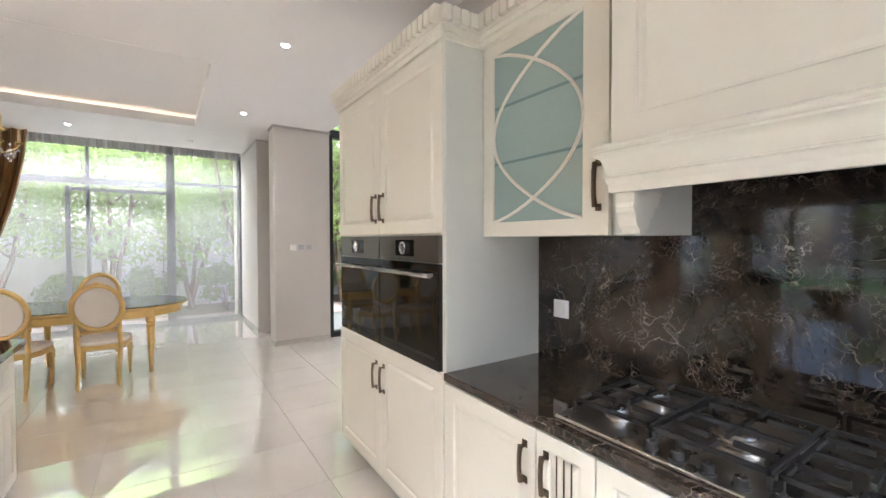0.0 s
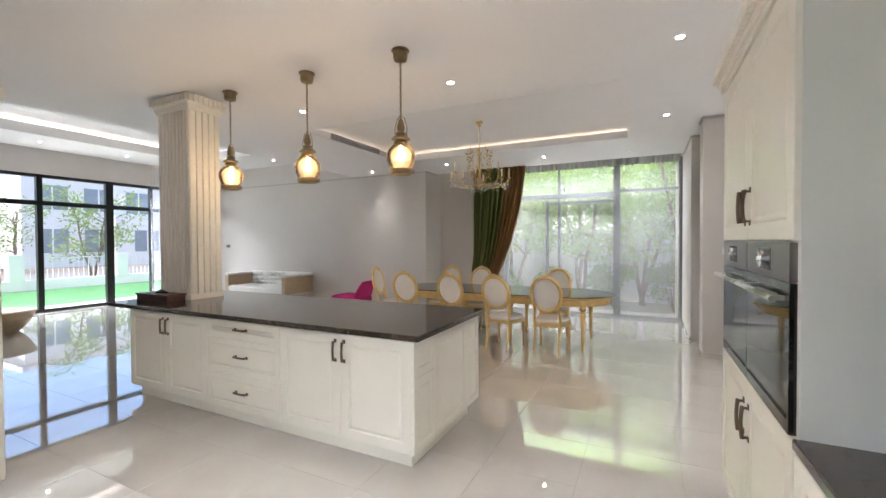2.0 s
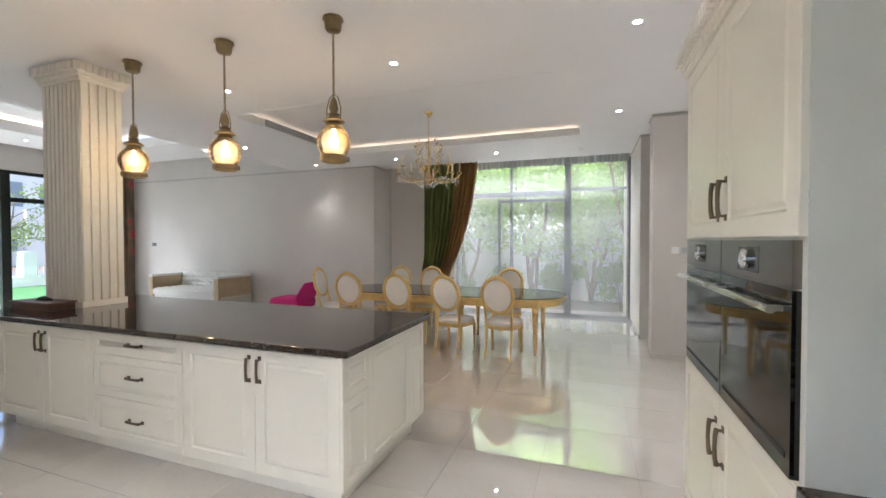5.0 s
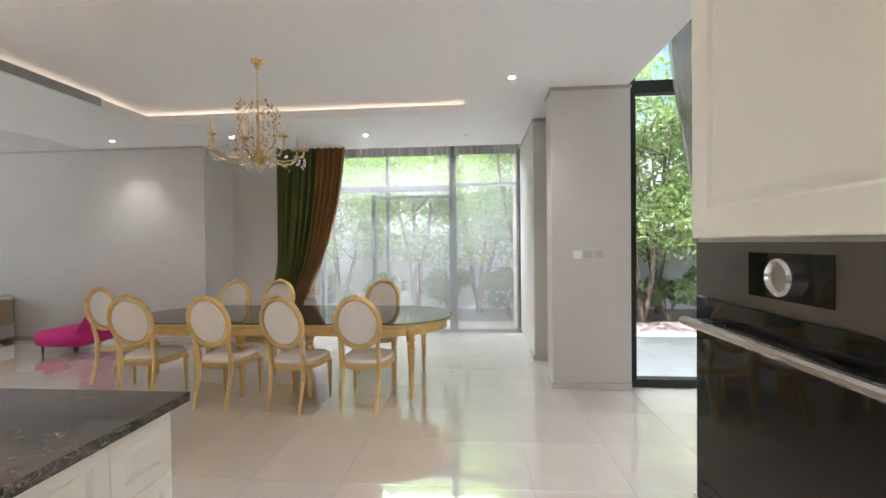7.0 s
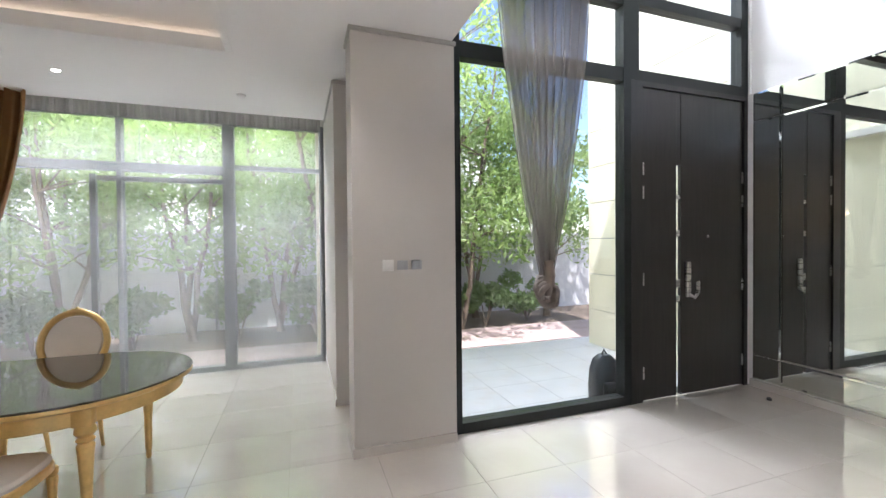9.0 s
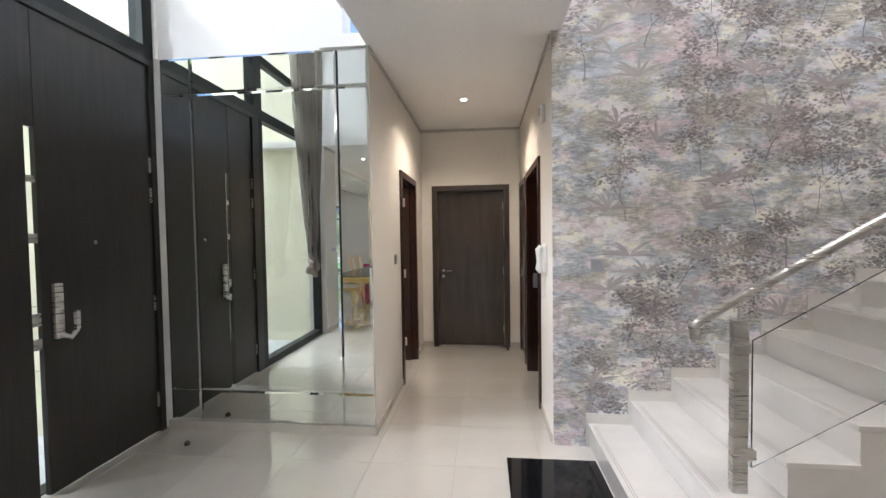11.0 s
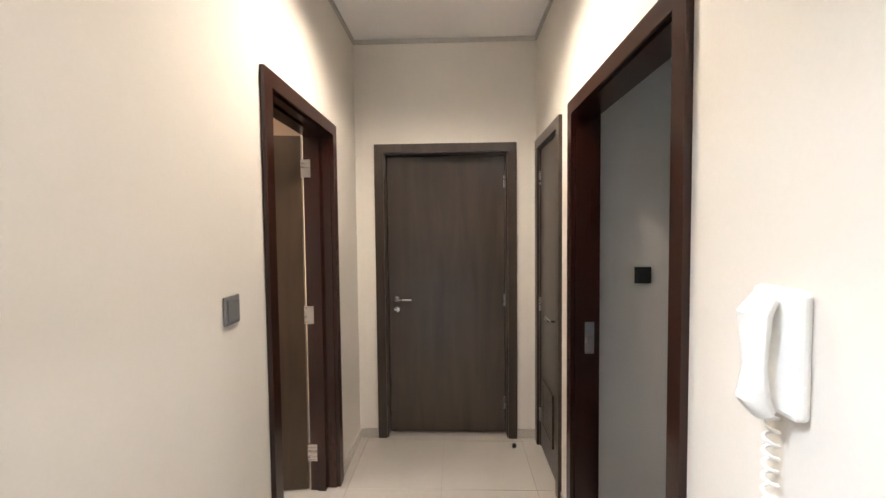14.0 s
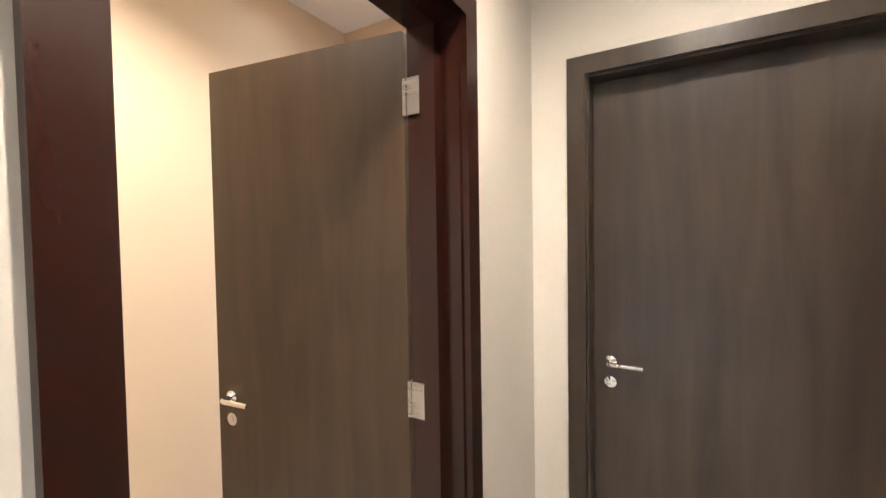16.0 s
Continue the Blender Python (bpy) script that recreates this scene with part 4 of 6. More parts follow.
# bead, fillet, deep cove, fillet and lower ogee, from the top down
prof = [(0.0, 1.800), (0.078, 1.800), (0.086, 1.796), (0.088, 1.790), (0.084, 1.785), (0.076, 1.783), (0.076, 1.779), (0.080, 1.774), (0.078, 1.768), (0.066, 1.764)]
prof += [(0.064 - 0.030 * math.sin(q * math.pi / 16), 1.762 - 0.048 * (1 - math.cos(q * math.pi / 16))) for q in range(1, 9)]
prof += [(0.042, 1.712), (0.042, 1.706), (0.034, 1.704), (0.034, 1.698), (0.028, 1.690), (0.020, 1.684), (0.020, 1.660), (0.0, 1.660)]
ring_loft(bm, [[(u0 + e * w * 0.3, v, w) for w, v in prof] for u0, e in ((-0.0, -1), (HW, 1))])
bm.transform(m)
part("mantel_moulding", bm, M_CAB, hood, "stepped mantel moulding", soft=True)
# black sheet standing in for the shade inside the hollow hood
part("hood_underside_shade", boxes((hx + 0.02, 2.055, HY0 + 0.02, HY1 - 0.02, 1.76, 1.785)), M_IRON, hood)
for y0 in (HY1 - 0.066, HY0 + 0.006):
    bm = bmesh.new()
    prof = [(0.0, 1.664), (0.0, 1.628), (-0.005, 1.615), (0.0, 1.600), (0.010, 1.590), (0.010, 1.572), (0.016, 1.556), (0.030, 1.545), (0.032, 1.532), (0.060, 1.530), (0.064, 1.543), (0.080, 1.548), (0.088, 1.562), (0.089, 1.578), (0.104, 1.582), (0.114, 1.598), (0.115, 1.612), (0.132, 1.616), (0.144, 1.632), (0.145, 1.646), (0.160, 1.650), (0.162, 1.664)]
    ring_loft(bm, [[(hx + 0.022 + d, y, v) for d, v in prof] for y in (y0, y0 + 0.06)])
    part("corbel", bm, M_CAB, hood, "scrolled bracket")
# the greyer material paints in the shade beside the hood
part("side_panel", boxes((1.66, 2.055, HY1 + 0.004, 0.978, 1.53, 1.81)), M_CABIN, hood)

# cooking run below
run = [(-0.42, 0.22, 2), (0.22, 0.86, 0), (0.86, 1.10, 3), (1.10, 1.668, 1)]
for y0, y1, kind in run:
    cu = thing("base_cabinet", (1.74, (y0 + y1) / 2, 0), "cream base cabinet under the dark stone worktop", "cabinet", "kitchen cabinets")
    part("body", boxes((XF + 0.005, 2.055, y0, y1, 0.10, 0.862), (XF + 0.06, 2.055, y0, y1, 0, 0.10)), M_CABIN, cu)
    m = facing((XF + 0.005, y1, 0), "-x")
    w = y1 - y0
    if kind == 1:
        d = cab_door(cu, m, 0.003, w - 0.003, 0.105, 0.855)
        pull(d, m, w - 0.05, 0.72, 0.02, 0.13)
    elif kind == 3:
        d = cab_door(cu, m, 0.003, w - 0.003, 0.105, 0.855, frame=0.05)
        pull(d, m, 0.05, 0.72, 0.02, 0.13)
        for u in (0.09, 0.12, 0.15):
            bm = boxes((u, u + 0.006, 0.16, 0.80, 0.0195, 0.0205))
            bm.transform(m)
            part("flute", bm, M_BRONZE, d)
    else:
        for v0, v1 in ((0.64, 0.855), (0.375, 0.635), (0.105, 0.37)):
            d = cab_door(cu, m, 0.003, w - 0.003, v0, v1, 0.02, None, "drawer_front", 0.055)
            pull(d, m, w / 2, (v0 + v1) / 2, 0.02, 0.13, False)
bm = bmesh.new()
box(bm, XF - 0.02, 2.055, -1.045, 1.668, 0.863, 0.90, 0.006)
single("worktop", bm, M_STONE, "dark brown marble worktop along the cooking wall", "worktop")
single("backsplash", boxes((2.03, 2.058, -0.42, 1.668, 0.9, 1.75)), M_STONE, "polished dark brown marble backsplash with pale veins", "backsplash")
sk = thing("wall_socket", (2.03, 1.508, 1.115), "white double wall socket on the marble backsplash", "socket")
bm = bmesh.new()
box(bm, 2.018, 2.03, 1.463, 1.553, 1.115, 1.205, 0.003)
part("plate", bm, M_WHITE, sk)
part("rocker", boxes((2.013, 2.018, 1.488, 1.528, 1.135, 1.185)), M_WHITE, sk)

# gas hob
hob = thing("gas_hob", (1.72, 0.6, 0.9), "stainless steel five-burner gas hob with black cast-iron grates", "hob")
bm = bmesh.new()
box(bm, 1.455, 1.985, 0.16, 1.06, 0.9005, 0.912, 0.004)
part("top_plate", bm, M_STEEL, hob)
for bx, by, r in ((1.62, 0.92, 0.03), (1.86, 0.92, 0.04), (1.75, 0.61, 0.06), (1.62, 0.30, 0.04), (1.86, 0.30, 0.03)):
    bm = bmesh.new()
    lathe(bm, [(r * 1.5, 0), (r * 1.5, 0.008), (r * 1.1, 0.014), (r, 0.014), (r, 0.024), (r * 0.9, 0.028)], bx, by, 0.912, 24)
    bu = part("burner", bm, M_STEEL, hob, "round steel burner", soft=True)
    bm = bmesh.new()
    lathe(bm, [(r * 0.85, 0), (r * 0.85, 0.007), (r * 0.7, 0.01)], bx, by, 0.940, 24)
    part("cap", bm, M_CHROME, bu, soft=True)
for y0, y1 in ((0.765, 1.04), (0.465, 0.755), (0.18, 0.455)):
    bm = bmesh.new()
    z0, z1 = 0.948, 0.962
    rows = [(1.53, 1.955, y0, y0 + 0.014), (1.53, 1.955, y1 - 0.014, y1), (1.53, 1.544, y0, y1), (1.941, 1.955, y0, y1), (1.735, 1.75, y0, y1)]
    for a in rows:
        box(bm, *a, z0, z1, 0.003)
    ym = (y0 + y1) / 2
    for xx in (1.62, 1.86):
        for dy in (-1, 1):
            box(bm, xx - 0.006, xx + 0.006, ym + dy * 0.03, ym + dy * 0.13, z0 + 0.002, z1 + 0.004)
        for dx in (-1, 1):
            box(bm, xx + dx * 0.03, xx + dx * 0.10, ym - 0.006, ym + 0.006, z0 + 0.002, z1 + 0.004)
    for fx in (1.535, 1.945):
        for fy in (y0 + 0.006, y1 - 0.006):
            box(bm, fx - 0.008, fx + 0.008, fy - 0.006, fy + 0.006, 0.912, z0)
    part("grate", bm, M_IRON, hob, "black cast-iron pan support")
for i in range(5):
    bm = bmesh.new()
    lathe(bm, [(0.021, 0), (0.021, 0.004), (0.017, 0.006), (0.016, 0.024), (0.013, 0.027)], 1.492, 0.44 + i * 0.075, 0.912, 18)
    kn = part("knob", bm, M_IRON, hob, "black control knob", soft=True)
    part("pointer", boxes((1.48, 1.504, 0.437 + i * 0.075, 0.443 + i * 0.075, 0.939, 0.941)), M_CHROME, kn)

# sink counter along the back wall
for i in range(5):
    x0 = -1.6 + i * 0.6
    cu = thing("base_cabinet", (x0 + 0.3, -0.7, 0), "cream base cabinet of the sink counter", "cabinet", "kitchen cabinets")
    part("body", boxes((x0, x0 + 0.6, -1.045, -0.43, 0.10, 0.862), (x0, x0 + 0.6, -1.045, -0.49, 0, 0.10)), M_CAB, cu)
    m = facing((x0 + 0.6, -0.43, 0), "+y")
    d = cab_door(cu, m, 0.003, 0.597, 0.105, 0.855)
    pull(d, m, 0.05 if i % 2 else 0.55, 0.72, 0.02, 0.13)
bm = bmesh.new()
box(bm, -1.64, 1.395, -1.045, -0.39, 0.863, 0.90, 0.006)
single("worktop", bm, M_STONE, "dark marble worktop of the sink counter", "worktop")

# ---- pantry wall of tall units ----
PX = -2.79
m0 = facing((PX - 0.02, -1.05, 0), "+x")
units = ((-1.045, -0.51, "tall"), (-0.51, 0.69, "fridge"), (0.69, 1.112, "narrow"))
for y0, y1, kind in units:
    cu = thing("tall_cabinet", (PX - 0.3, (y0 + y1) / 2, 0), "tall cream panelled kitchen cabinet with bronze handles", "cabinet", "kitchen cabinets")
    part("body", boxes((-3.42, PX - 0.02, y0 + 0.001, y1 - 0.001, 0.0, 2.43)), M_CAB, cu)
    m = facing((PX - 0.02, y0, 0), "+x")
    w = y1 - y0
    if kind == "fridge":
        h = w / 2
        for k in (0, 1):
            u0, u1 = k * h + 0.002, (k + 1) * h - 0.002
            d = cab_door(cu, m, u0, u1, 1.905, 2.425, 0.02)
            pull(d, m, h - 0.04 if k == 0 else h + 0.04, 2.05, 0.02, 0.15)
            d = cab_door(cu, m, u0, u1, 0.03, 1.90, 0.02, 0.90)
            pull(d, m, h - 0.04 if k == 0 else h + 0.04, 1.04, 0.02, 0.16)
            for v in (0.075, 0.105, 0.135):
                bm = boxes((u0 + 0.08, u1 - 0.08, v, v + 0.009, 0.0195, 0.0208))
                bm.transform(m)
                part("vent_slot", bm, M_IRON, d)
    else:
        d = cab_door(cu, m, 0.002, w - 0.002, 0.03, 2.425, 0.02, 0.90)
        pull(d, m, 0.045 if kind == "narrow" else 0.06, 1.10, 0.02, 0.16)
pc = thing("cabinet_cornice", (PX, 0.05, 2.43), "cream dentil cornice along the tall cabinets", "cornice")
cornice(pc, m0, 0, 2.16, 2.43, 0.5, 0.0, 0.03)

# ---- island ----
IY = 2.315
m = facing((-4.05, IY, 0), "-y")


def island_unit(x0, x1, kind):
    cu = thing("island_cabinet", ((x0 + x1) / 2, 2.9, 0), "cream panelled island cabinet with bronze handles", "cabinet", "kitchen cabinets")
    part("body", boxes((x0, x1, IY, 3.46, 0.13, 0.893), (x0, x1 - (0.06 if x1 > -0.5 else 0), IY + 0.08, 3.38, 0.0, 0.13)), M_CAB, cu)
    mm = facing((x0, IY, 0), "-y")
    w = x1 - x0
    if kind == "drawers":
        for v0, v1 in ((0.735, 0.885), (0.435, 0.73), (0.135, 0.43)):
            d = cab_door(cu, mm, 0.003, w - 0.003, v0, v1, 0.02, None, "drawer_front", 0.05)
            pull(d, mm, w / 2, (v0 + v1) / 2 + 0.01, 0.02, 0.13, False)
    else:
        for k in (0, 1):
            d = cab_door(cu, mm, k * w / 2 + 0.002, (k + 1) * w / 2 - 0.002, 0.135, 0.885)
            pull(d, mm, w / 2 + (0.04 if k else -0.04), 0.765, 0.02, 0.14)
    return cu


island_unit(-3.68, -2.49, "doors")
island_unit(-2.49, -1.60, "drawers")
right = island_unit(-1.60, -0.405, "doors")
me = facing((-0.405, IY - 0.02, 0), "+x")
for u0, u1, v0, v1 in ((0.0, 0.30, 0.135, 0.64), (0.0, 0.30, 0.642, 0.885), (0.302, 0.88, 0.135, 0.885), (0.882, 1.16, 0.135, 0.64), (0.882, 1.16, 0.642, 0.885)):
    bm = bmesh.new()
    raised_panel(bm, u0, u1, v0, v1, 0.02, 0.055)
    bm.transform(me)
    part("end_panel", bm, M_CAB, right, "panelled island end")
bm = bmesh.new()
box(bm, -4.08, -0.345, 2.275, 3.52, 0.893, 0.933, 0.007)
single("worktop", bm, M_STONE, "dark brown marble island worktop", "worktop")
# fluted column on the island
CX0, CX1, CY0, CY1 = -3.98, -3.42, 2.76, 3.12
col = thing("fluted_column", (-3.7, 2.94, 0.933), "cream fluted column with dentil capital on the island", "column")
bm = boxes((CX0 - 0.012, CX1 + 0.012, CY0 - 0.012, CY1 + 0.012, 0.934, 0.99), (CX0 + 0.02, CX1 - 0.02, CY0 + 0.02, CY1 - 0.02, 0.99, 3.0))
part("shaft", bm, M_CAB, col)
bm = bmesh.new()
n = 9
for i in range(n + 1):
    xx = CX0 + (CX1 - CX0) * i / n
    if i < n:
        box(bm, xx + 0.008, xx + (CX1 - CX0) / n - 0.008, CY0, CY0 + 0.03, 0.99, 3.0, 0.004)
nn = 5
for i in range(nn):
    yy = CY0 + (CY1 - CY0) * i / nn
    box(bm, CX1 - 0.03, CX1, yy + 0.009, yy + (CY1 - CY0) / nn - 0.009, 0.99, 3.0, 0.004)
part("fluting", bm, M_CAB, col)
bm = boxes((CX0 - 0.012, CX1 + 0.012, CY0 - 0.012, CY1 + 0.012, 2.985, 3.02), (CX0 - 0.025, CX1 + 0.025, CY0 - 0.025, CY1 + 0.025, 3.02, 3.05), (CX0 - 0.04, CX1 + 0.04, CY0 - 0.04, CY1 + 0.04, 3.05, 3.149))
part("capital", bm, M_CAB, col)
dentils(col, facing((CX0 - 0.04, CY0 - 0.04, 0), "-y"), 0, CX1 - CX0 + 0.08, 3.06, 0.0, 0.075)
dentils(col, facing((CX1 + 0.04, CY0 - 0.04, 0), "+x"), 0, CY1 - CY0 + 0.08, 3.06, 0.0, 0.075)
# wooden box with a small dark tool on the island
bx = thing("wooden_box", (-3.72, 2.60, 0.933), "low reddish-brown wooden box on the island", "box")
M_REDW = wood("red_brown_box_wood", (0.05, 0.018, 0.012), (0.13, 0.05, 0.03), 0.4, (0.06, 1, 1))
bm = bmesh.new()
box(bm, -4.02, -3.46, 2.53, 2.72, 0.934, 0.990, 0.006)
part("body", bm, M_REDW, bx)
bm = bmesh.new()
box(bm, -4.03, -3.45, 2.52, 2.73, 0.991, 1.005, 0.004)
part("lid", bm, M_REDW, bx)
bm = bmesh.new()
tube(bm, [(-3.82, 2.62, 1.013), (-3.74, 2.63, 1.025), (-3.66, 2.64, 1.013)], [0.008, 0.022, 0.01], 10, True, 1.4)
single("card_reader", bm, M_IRON, "small black hand tool lying on the wooden box", "tool", soft=True)


# ---- dining room ----
TX0, TX1, TYC, TH = -2.95, 0.58, 6.39, 0.77
M_TGLASS = surface("dark_glass_table_top", (0.045, 0.036, 0.024), 0.03, 0, 0.2, 2, 30, 0, spec=0.8)


def stadium(x0, x1, yc, r, n=20, squash=0.62):
    pts = []
    rx = r * squash + 0.25
    for i in range(n + 1):
        a = -math.pi / 2 + math.pi * i / n
        pts.append((x1 - rx + rx * math.cos(a), yc + r * math.sin(a)))
    for i in range(n + 1):
        a = math.pi / 2 + math.pi * i / n
        pts.append((x0 + rx + rx * math.cos(a), yc + r * math.sin(a)))
    return pts


def slab(bm, pts, rows):
    """Stacks outlines, each scaled about the middle by an inset, into a rounded board."""
    cx, cy = sum(p[0] for p in pts) / len(pts), sum(p[1] for p in pts) / len(pts)
    rings = []
    for inset, z in rows:
        ring = []
        for x, y in pts:
            d = Vector((x - cx, y - cy))
            k = 1 - inset / max(d.length, 0.01)
            ring.append((cx + d.x * k, cy + d.y * k, z))
        rings.append(ring)
    ring_loft(bm, rings)


table = thing("dining_table", ((TX0 + TX1) / 2, TYC, 0), "long oval gilded dining table with a dark glass top", "table")
bm = bmesh.new()
slab(bm, stadium(TX0, TX1, TYC, 0.6), [(0.004, TH - 0.012), (0, TH - 0.009), (0, TH - 0.003), (0.003, TH)])
part("glass_top", bm, M_TGLASS, table, "dark reflective glass top")
bm = bmesh.new()
slab(bm, stadium(TX0, TX1, TYC, 0.6), [(0.01, TH - 0.04), (0.0, TH - 0.035), (0.0, TH - 0.02), (0.006, TH - 0.013)])
part("table_edge", bm, M_GOLD, table, soft=True)
bm = bmesh.new()
slab(bm, stadium(TX0, TX1, TYC, 0.6), [(0.07, TH - 0.13), (0.06, TH - 0.125), (0.06, TH - 0.05), (0.03, TH - 0.041)])
part("apron", bm, M_GOLD, table, soft=True)
LEG = [(0.012, 0), (0.018, 0.02), (0.016, 0.05), (0.022, 0.08), (0.026, 0.30), (0.036, 0.48), (0.041, 0.53), (0.030, 0.545), (0.044, 0.56), (0.030, 0.575), (0.05, 0.60), (0.046, 0.625), (0.036, 0.64)]
for lx in (0.20, -0.83, -1.55, -2.55):
    for ly in (5.90, 6.84):
        bm = bmesh.new()
        lathe(bm, LEG, lx, ly, 0, 16)
        box(bm, lx - 0.045, lx + 0.045, ly - 0.045, ly + 0.045, 0.638, TH - 0.04, 0.006)
        part("leg", bm, M_GOLD, table, "turned gilded leg", soft=True)


def dining_chair():
    """A gilded oval-backed chair at the origin that looks to +y."""
    c = thing("dining_chair", (0, 0, 0), "gilded oval-back dining chair with cream linen upholstery", "chair", "chairs round the dining table")
    tilt = Matrix.Translation((0, -0.215, 0.50)) @ Matrix.Rotation(radians(12), 4, "X")
    n = 28
    oval = [(0.205 * math.cos(2 * math.pi * i / n), 0.0, 0.335 + 0.236 * math.sin(2 * math.pi * i / n)) for i in range(n)]
    bm = bmesh.new()
    loop_tube(bm, oval, 0.024, 8)
    for s, r in ((-0.05, 0.011), (-0.025, 0.014), (0, 0.018), (0.025, 0.014), (0.05, 0.011)):
        bmesh.ops.create_uvsphere(bm, u_segments=8, v_segments=6, radius=r, matrix=Matrix.Translation((s, -0.004, 0.593 - abs(s) * 0.22)))
    bm.transform(tilt)
    part("back_frame", bm, M_GOLD, c, soft=True)
    bm = bmesh.new()
    rings = []
    for k, y in ((0.90, 0.0), (0.86, 0.018), (0.6, 0.027), (0.3, 0.03), (0.02, 0.031)):
        rings.append([(0.2 * k * math.cos(2 * math.pi * i / n), y, 0.335 + 0.232 * k * math.sin(2 * math.pi * i / n)) for i in range(n)])
    back = [[(x, -y * 0.7, z) for x, y, z in r] for r in rings[::-1]]
    ring_loft(bm, back + rings)
    bm.transform(tilt)
    part("backrest", bm, M_CREAMF, c, "cream linen oval back pad", soft=True)

    def seat_line(k):
        pts = []
        for i in range(32):
            a = 2 * math.pi * i / 32
            cx, sy = math.cos(a), math.sin(a)
            w = 0.235 + 0.03 * sy
            pts.append((k * w * math.copysign(abs(cx) ** 0.55, cx), 0.02 + k * 0.235 * math.copysign(abs(sy) ** 0.6, sy)))
        return pts
    bm = bmesh.new()
    ring_loft(bm, [[(x, y, z) for x, y in seat_line(k)] for k, z in ((0.96, 0.375), (1.0, 0.382), (1.0, 0.42), (0.97, 0.428))])
    part("seat_frame", bm, M_GOLD, c, soft=True)
    bm = bmesh.new()
    ring_loft(bm, [[(x, y, z) for x, y in seat_line(k)] for k, z in ((0.95, 0.428), (0.97, 0.445), (0.93, 0.465), (0.75, 0.482), (0.4, 0.49), (0.05, 0.492))])
    part("seat", bm, M_CREAMF, c, "padded cream seat", soft=True)
    for s in (-1, 1):
        bm = bmesh.new()
        lathe(bm, [(0.011, 0), (0.016, 0.02), (0.013, 0.04), (0.016, 0.06), (0.022, 0.28), (0.027, 0.33), (0.021, 0.34), (0.028, 0.355), (0.026, 0.385)], s * 0.205, 0.205, 0, 12)
        part("leg", bm, M_GOLD, c, soft=True)
        bm = bmesh.new()
        tube(bm, [(s * 0.165, -0.285, 0.0), (s * 0.165, -0.25, 0.13), (s * 0.168, -0.215, 0.28), (s * 0.172, -0.205, 0.42), (s * 0.172, -0.215, 0.52), (s * 0.170, -0.232, 0.585), (s * 0.178, -0.245, 0.645), (s * 0.185, -0.256, 0.70)], [0.012, 0.015, 0.019, 0.022, 0.021, 0.019, 0.017, 0.010], 8)
        part("leg", bm, M_GOLD, c, soft=True)
    return c


chair = dining_chair()
chair.matrix_basis = pose(-0.215, 5.83, 0, 0, 0, -3)
for x, y, a in ((-0.885, 5.80, -9), (-1.64, 5.84, -4), (-2.47, 5.86, 3), (-0.36, 6.90, 183), (-1.79, 6.90, 178), (-2.41, 6.90, 176), (-3.22, 6.38, -82)):
    copy_thing(chair, pose(x, y, 0, 0, 0, a))

# chandelier
M_GILT = surface("polished_gilt", (0.74, 0.53, 0.22), 0.24, 0.95, 0.2, 12, 60, 0.1)
CHX, CHY = -1.26, 5.77
ch = thing("chandelier", (CHX, CHY, 3.334), "gilded branch chandelier with candle lamps and crystal drops", "chandelier")
bm = bmesh.new()
lathe(bm, [(0.06, 0), (0.058, -0.012), (0.035, -0.04), (0.022, -0.07), (0.01, -0.085)], CHX, CHY, 3.334, 20)
part("canopy", bm, M_GILT, ch, soft=True)
bm = bmesh.new()
z = 3.25
k = 0
while z > 2.92:
    pts = [(CHX + (0.011 * math.cos(a) if k % 2 else 0), CHY + (0 if k % 2 else 0.011 * math.cos(a)), z - 0.018 + 0.02 * math.sin(a)) for a in [2 * math.pi * i / 10 for i in range(10)]]
    loop_tube(bm, pts, 0.0028, 5)
    z -= 0.033
    k += 1
part("chain", bm, M_GILT, ch)
bm = bmesh.new()
lathe(bm, [(0.004, 0.62), (0.012, 0.60), (0.008, 0.5), (0.018, 0.42), (0.01, 0.38), (0.014, 0.2), (0.03, 0.13), (0.065, 0.09), (0.075, 0.06), (0.05, 0.02), (0.02, 0.0), (0.012, -0.02)], CHX, CHY, 2.33, 20)
part("stem", bm, M_GILT, ch, soft=True)
M_CANDLE = surface("ivory_candle_tube", (0.72, 0.58, 0.38), 0.5)
M_CRYSTAL = glass("crystal", (1, 1, 1), 0.0, 1.55)
rnd = random.Random(5)
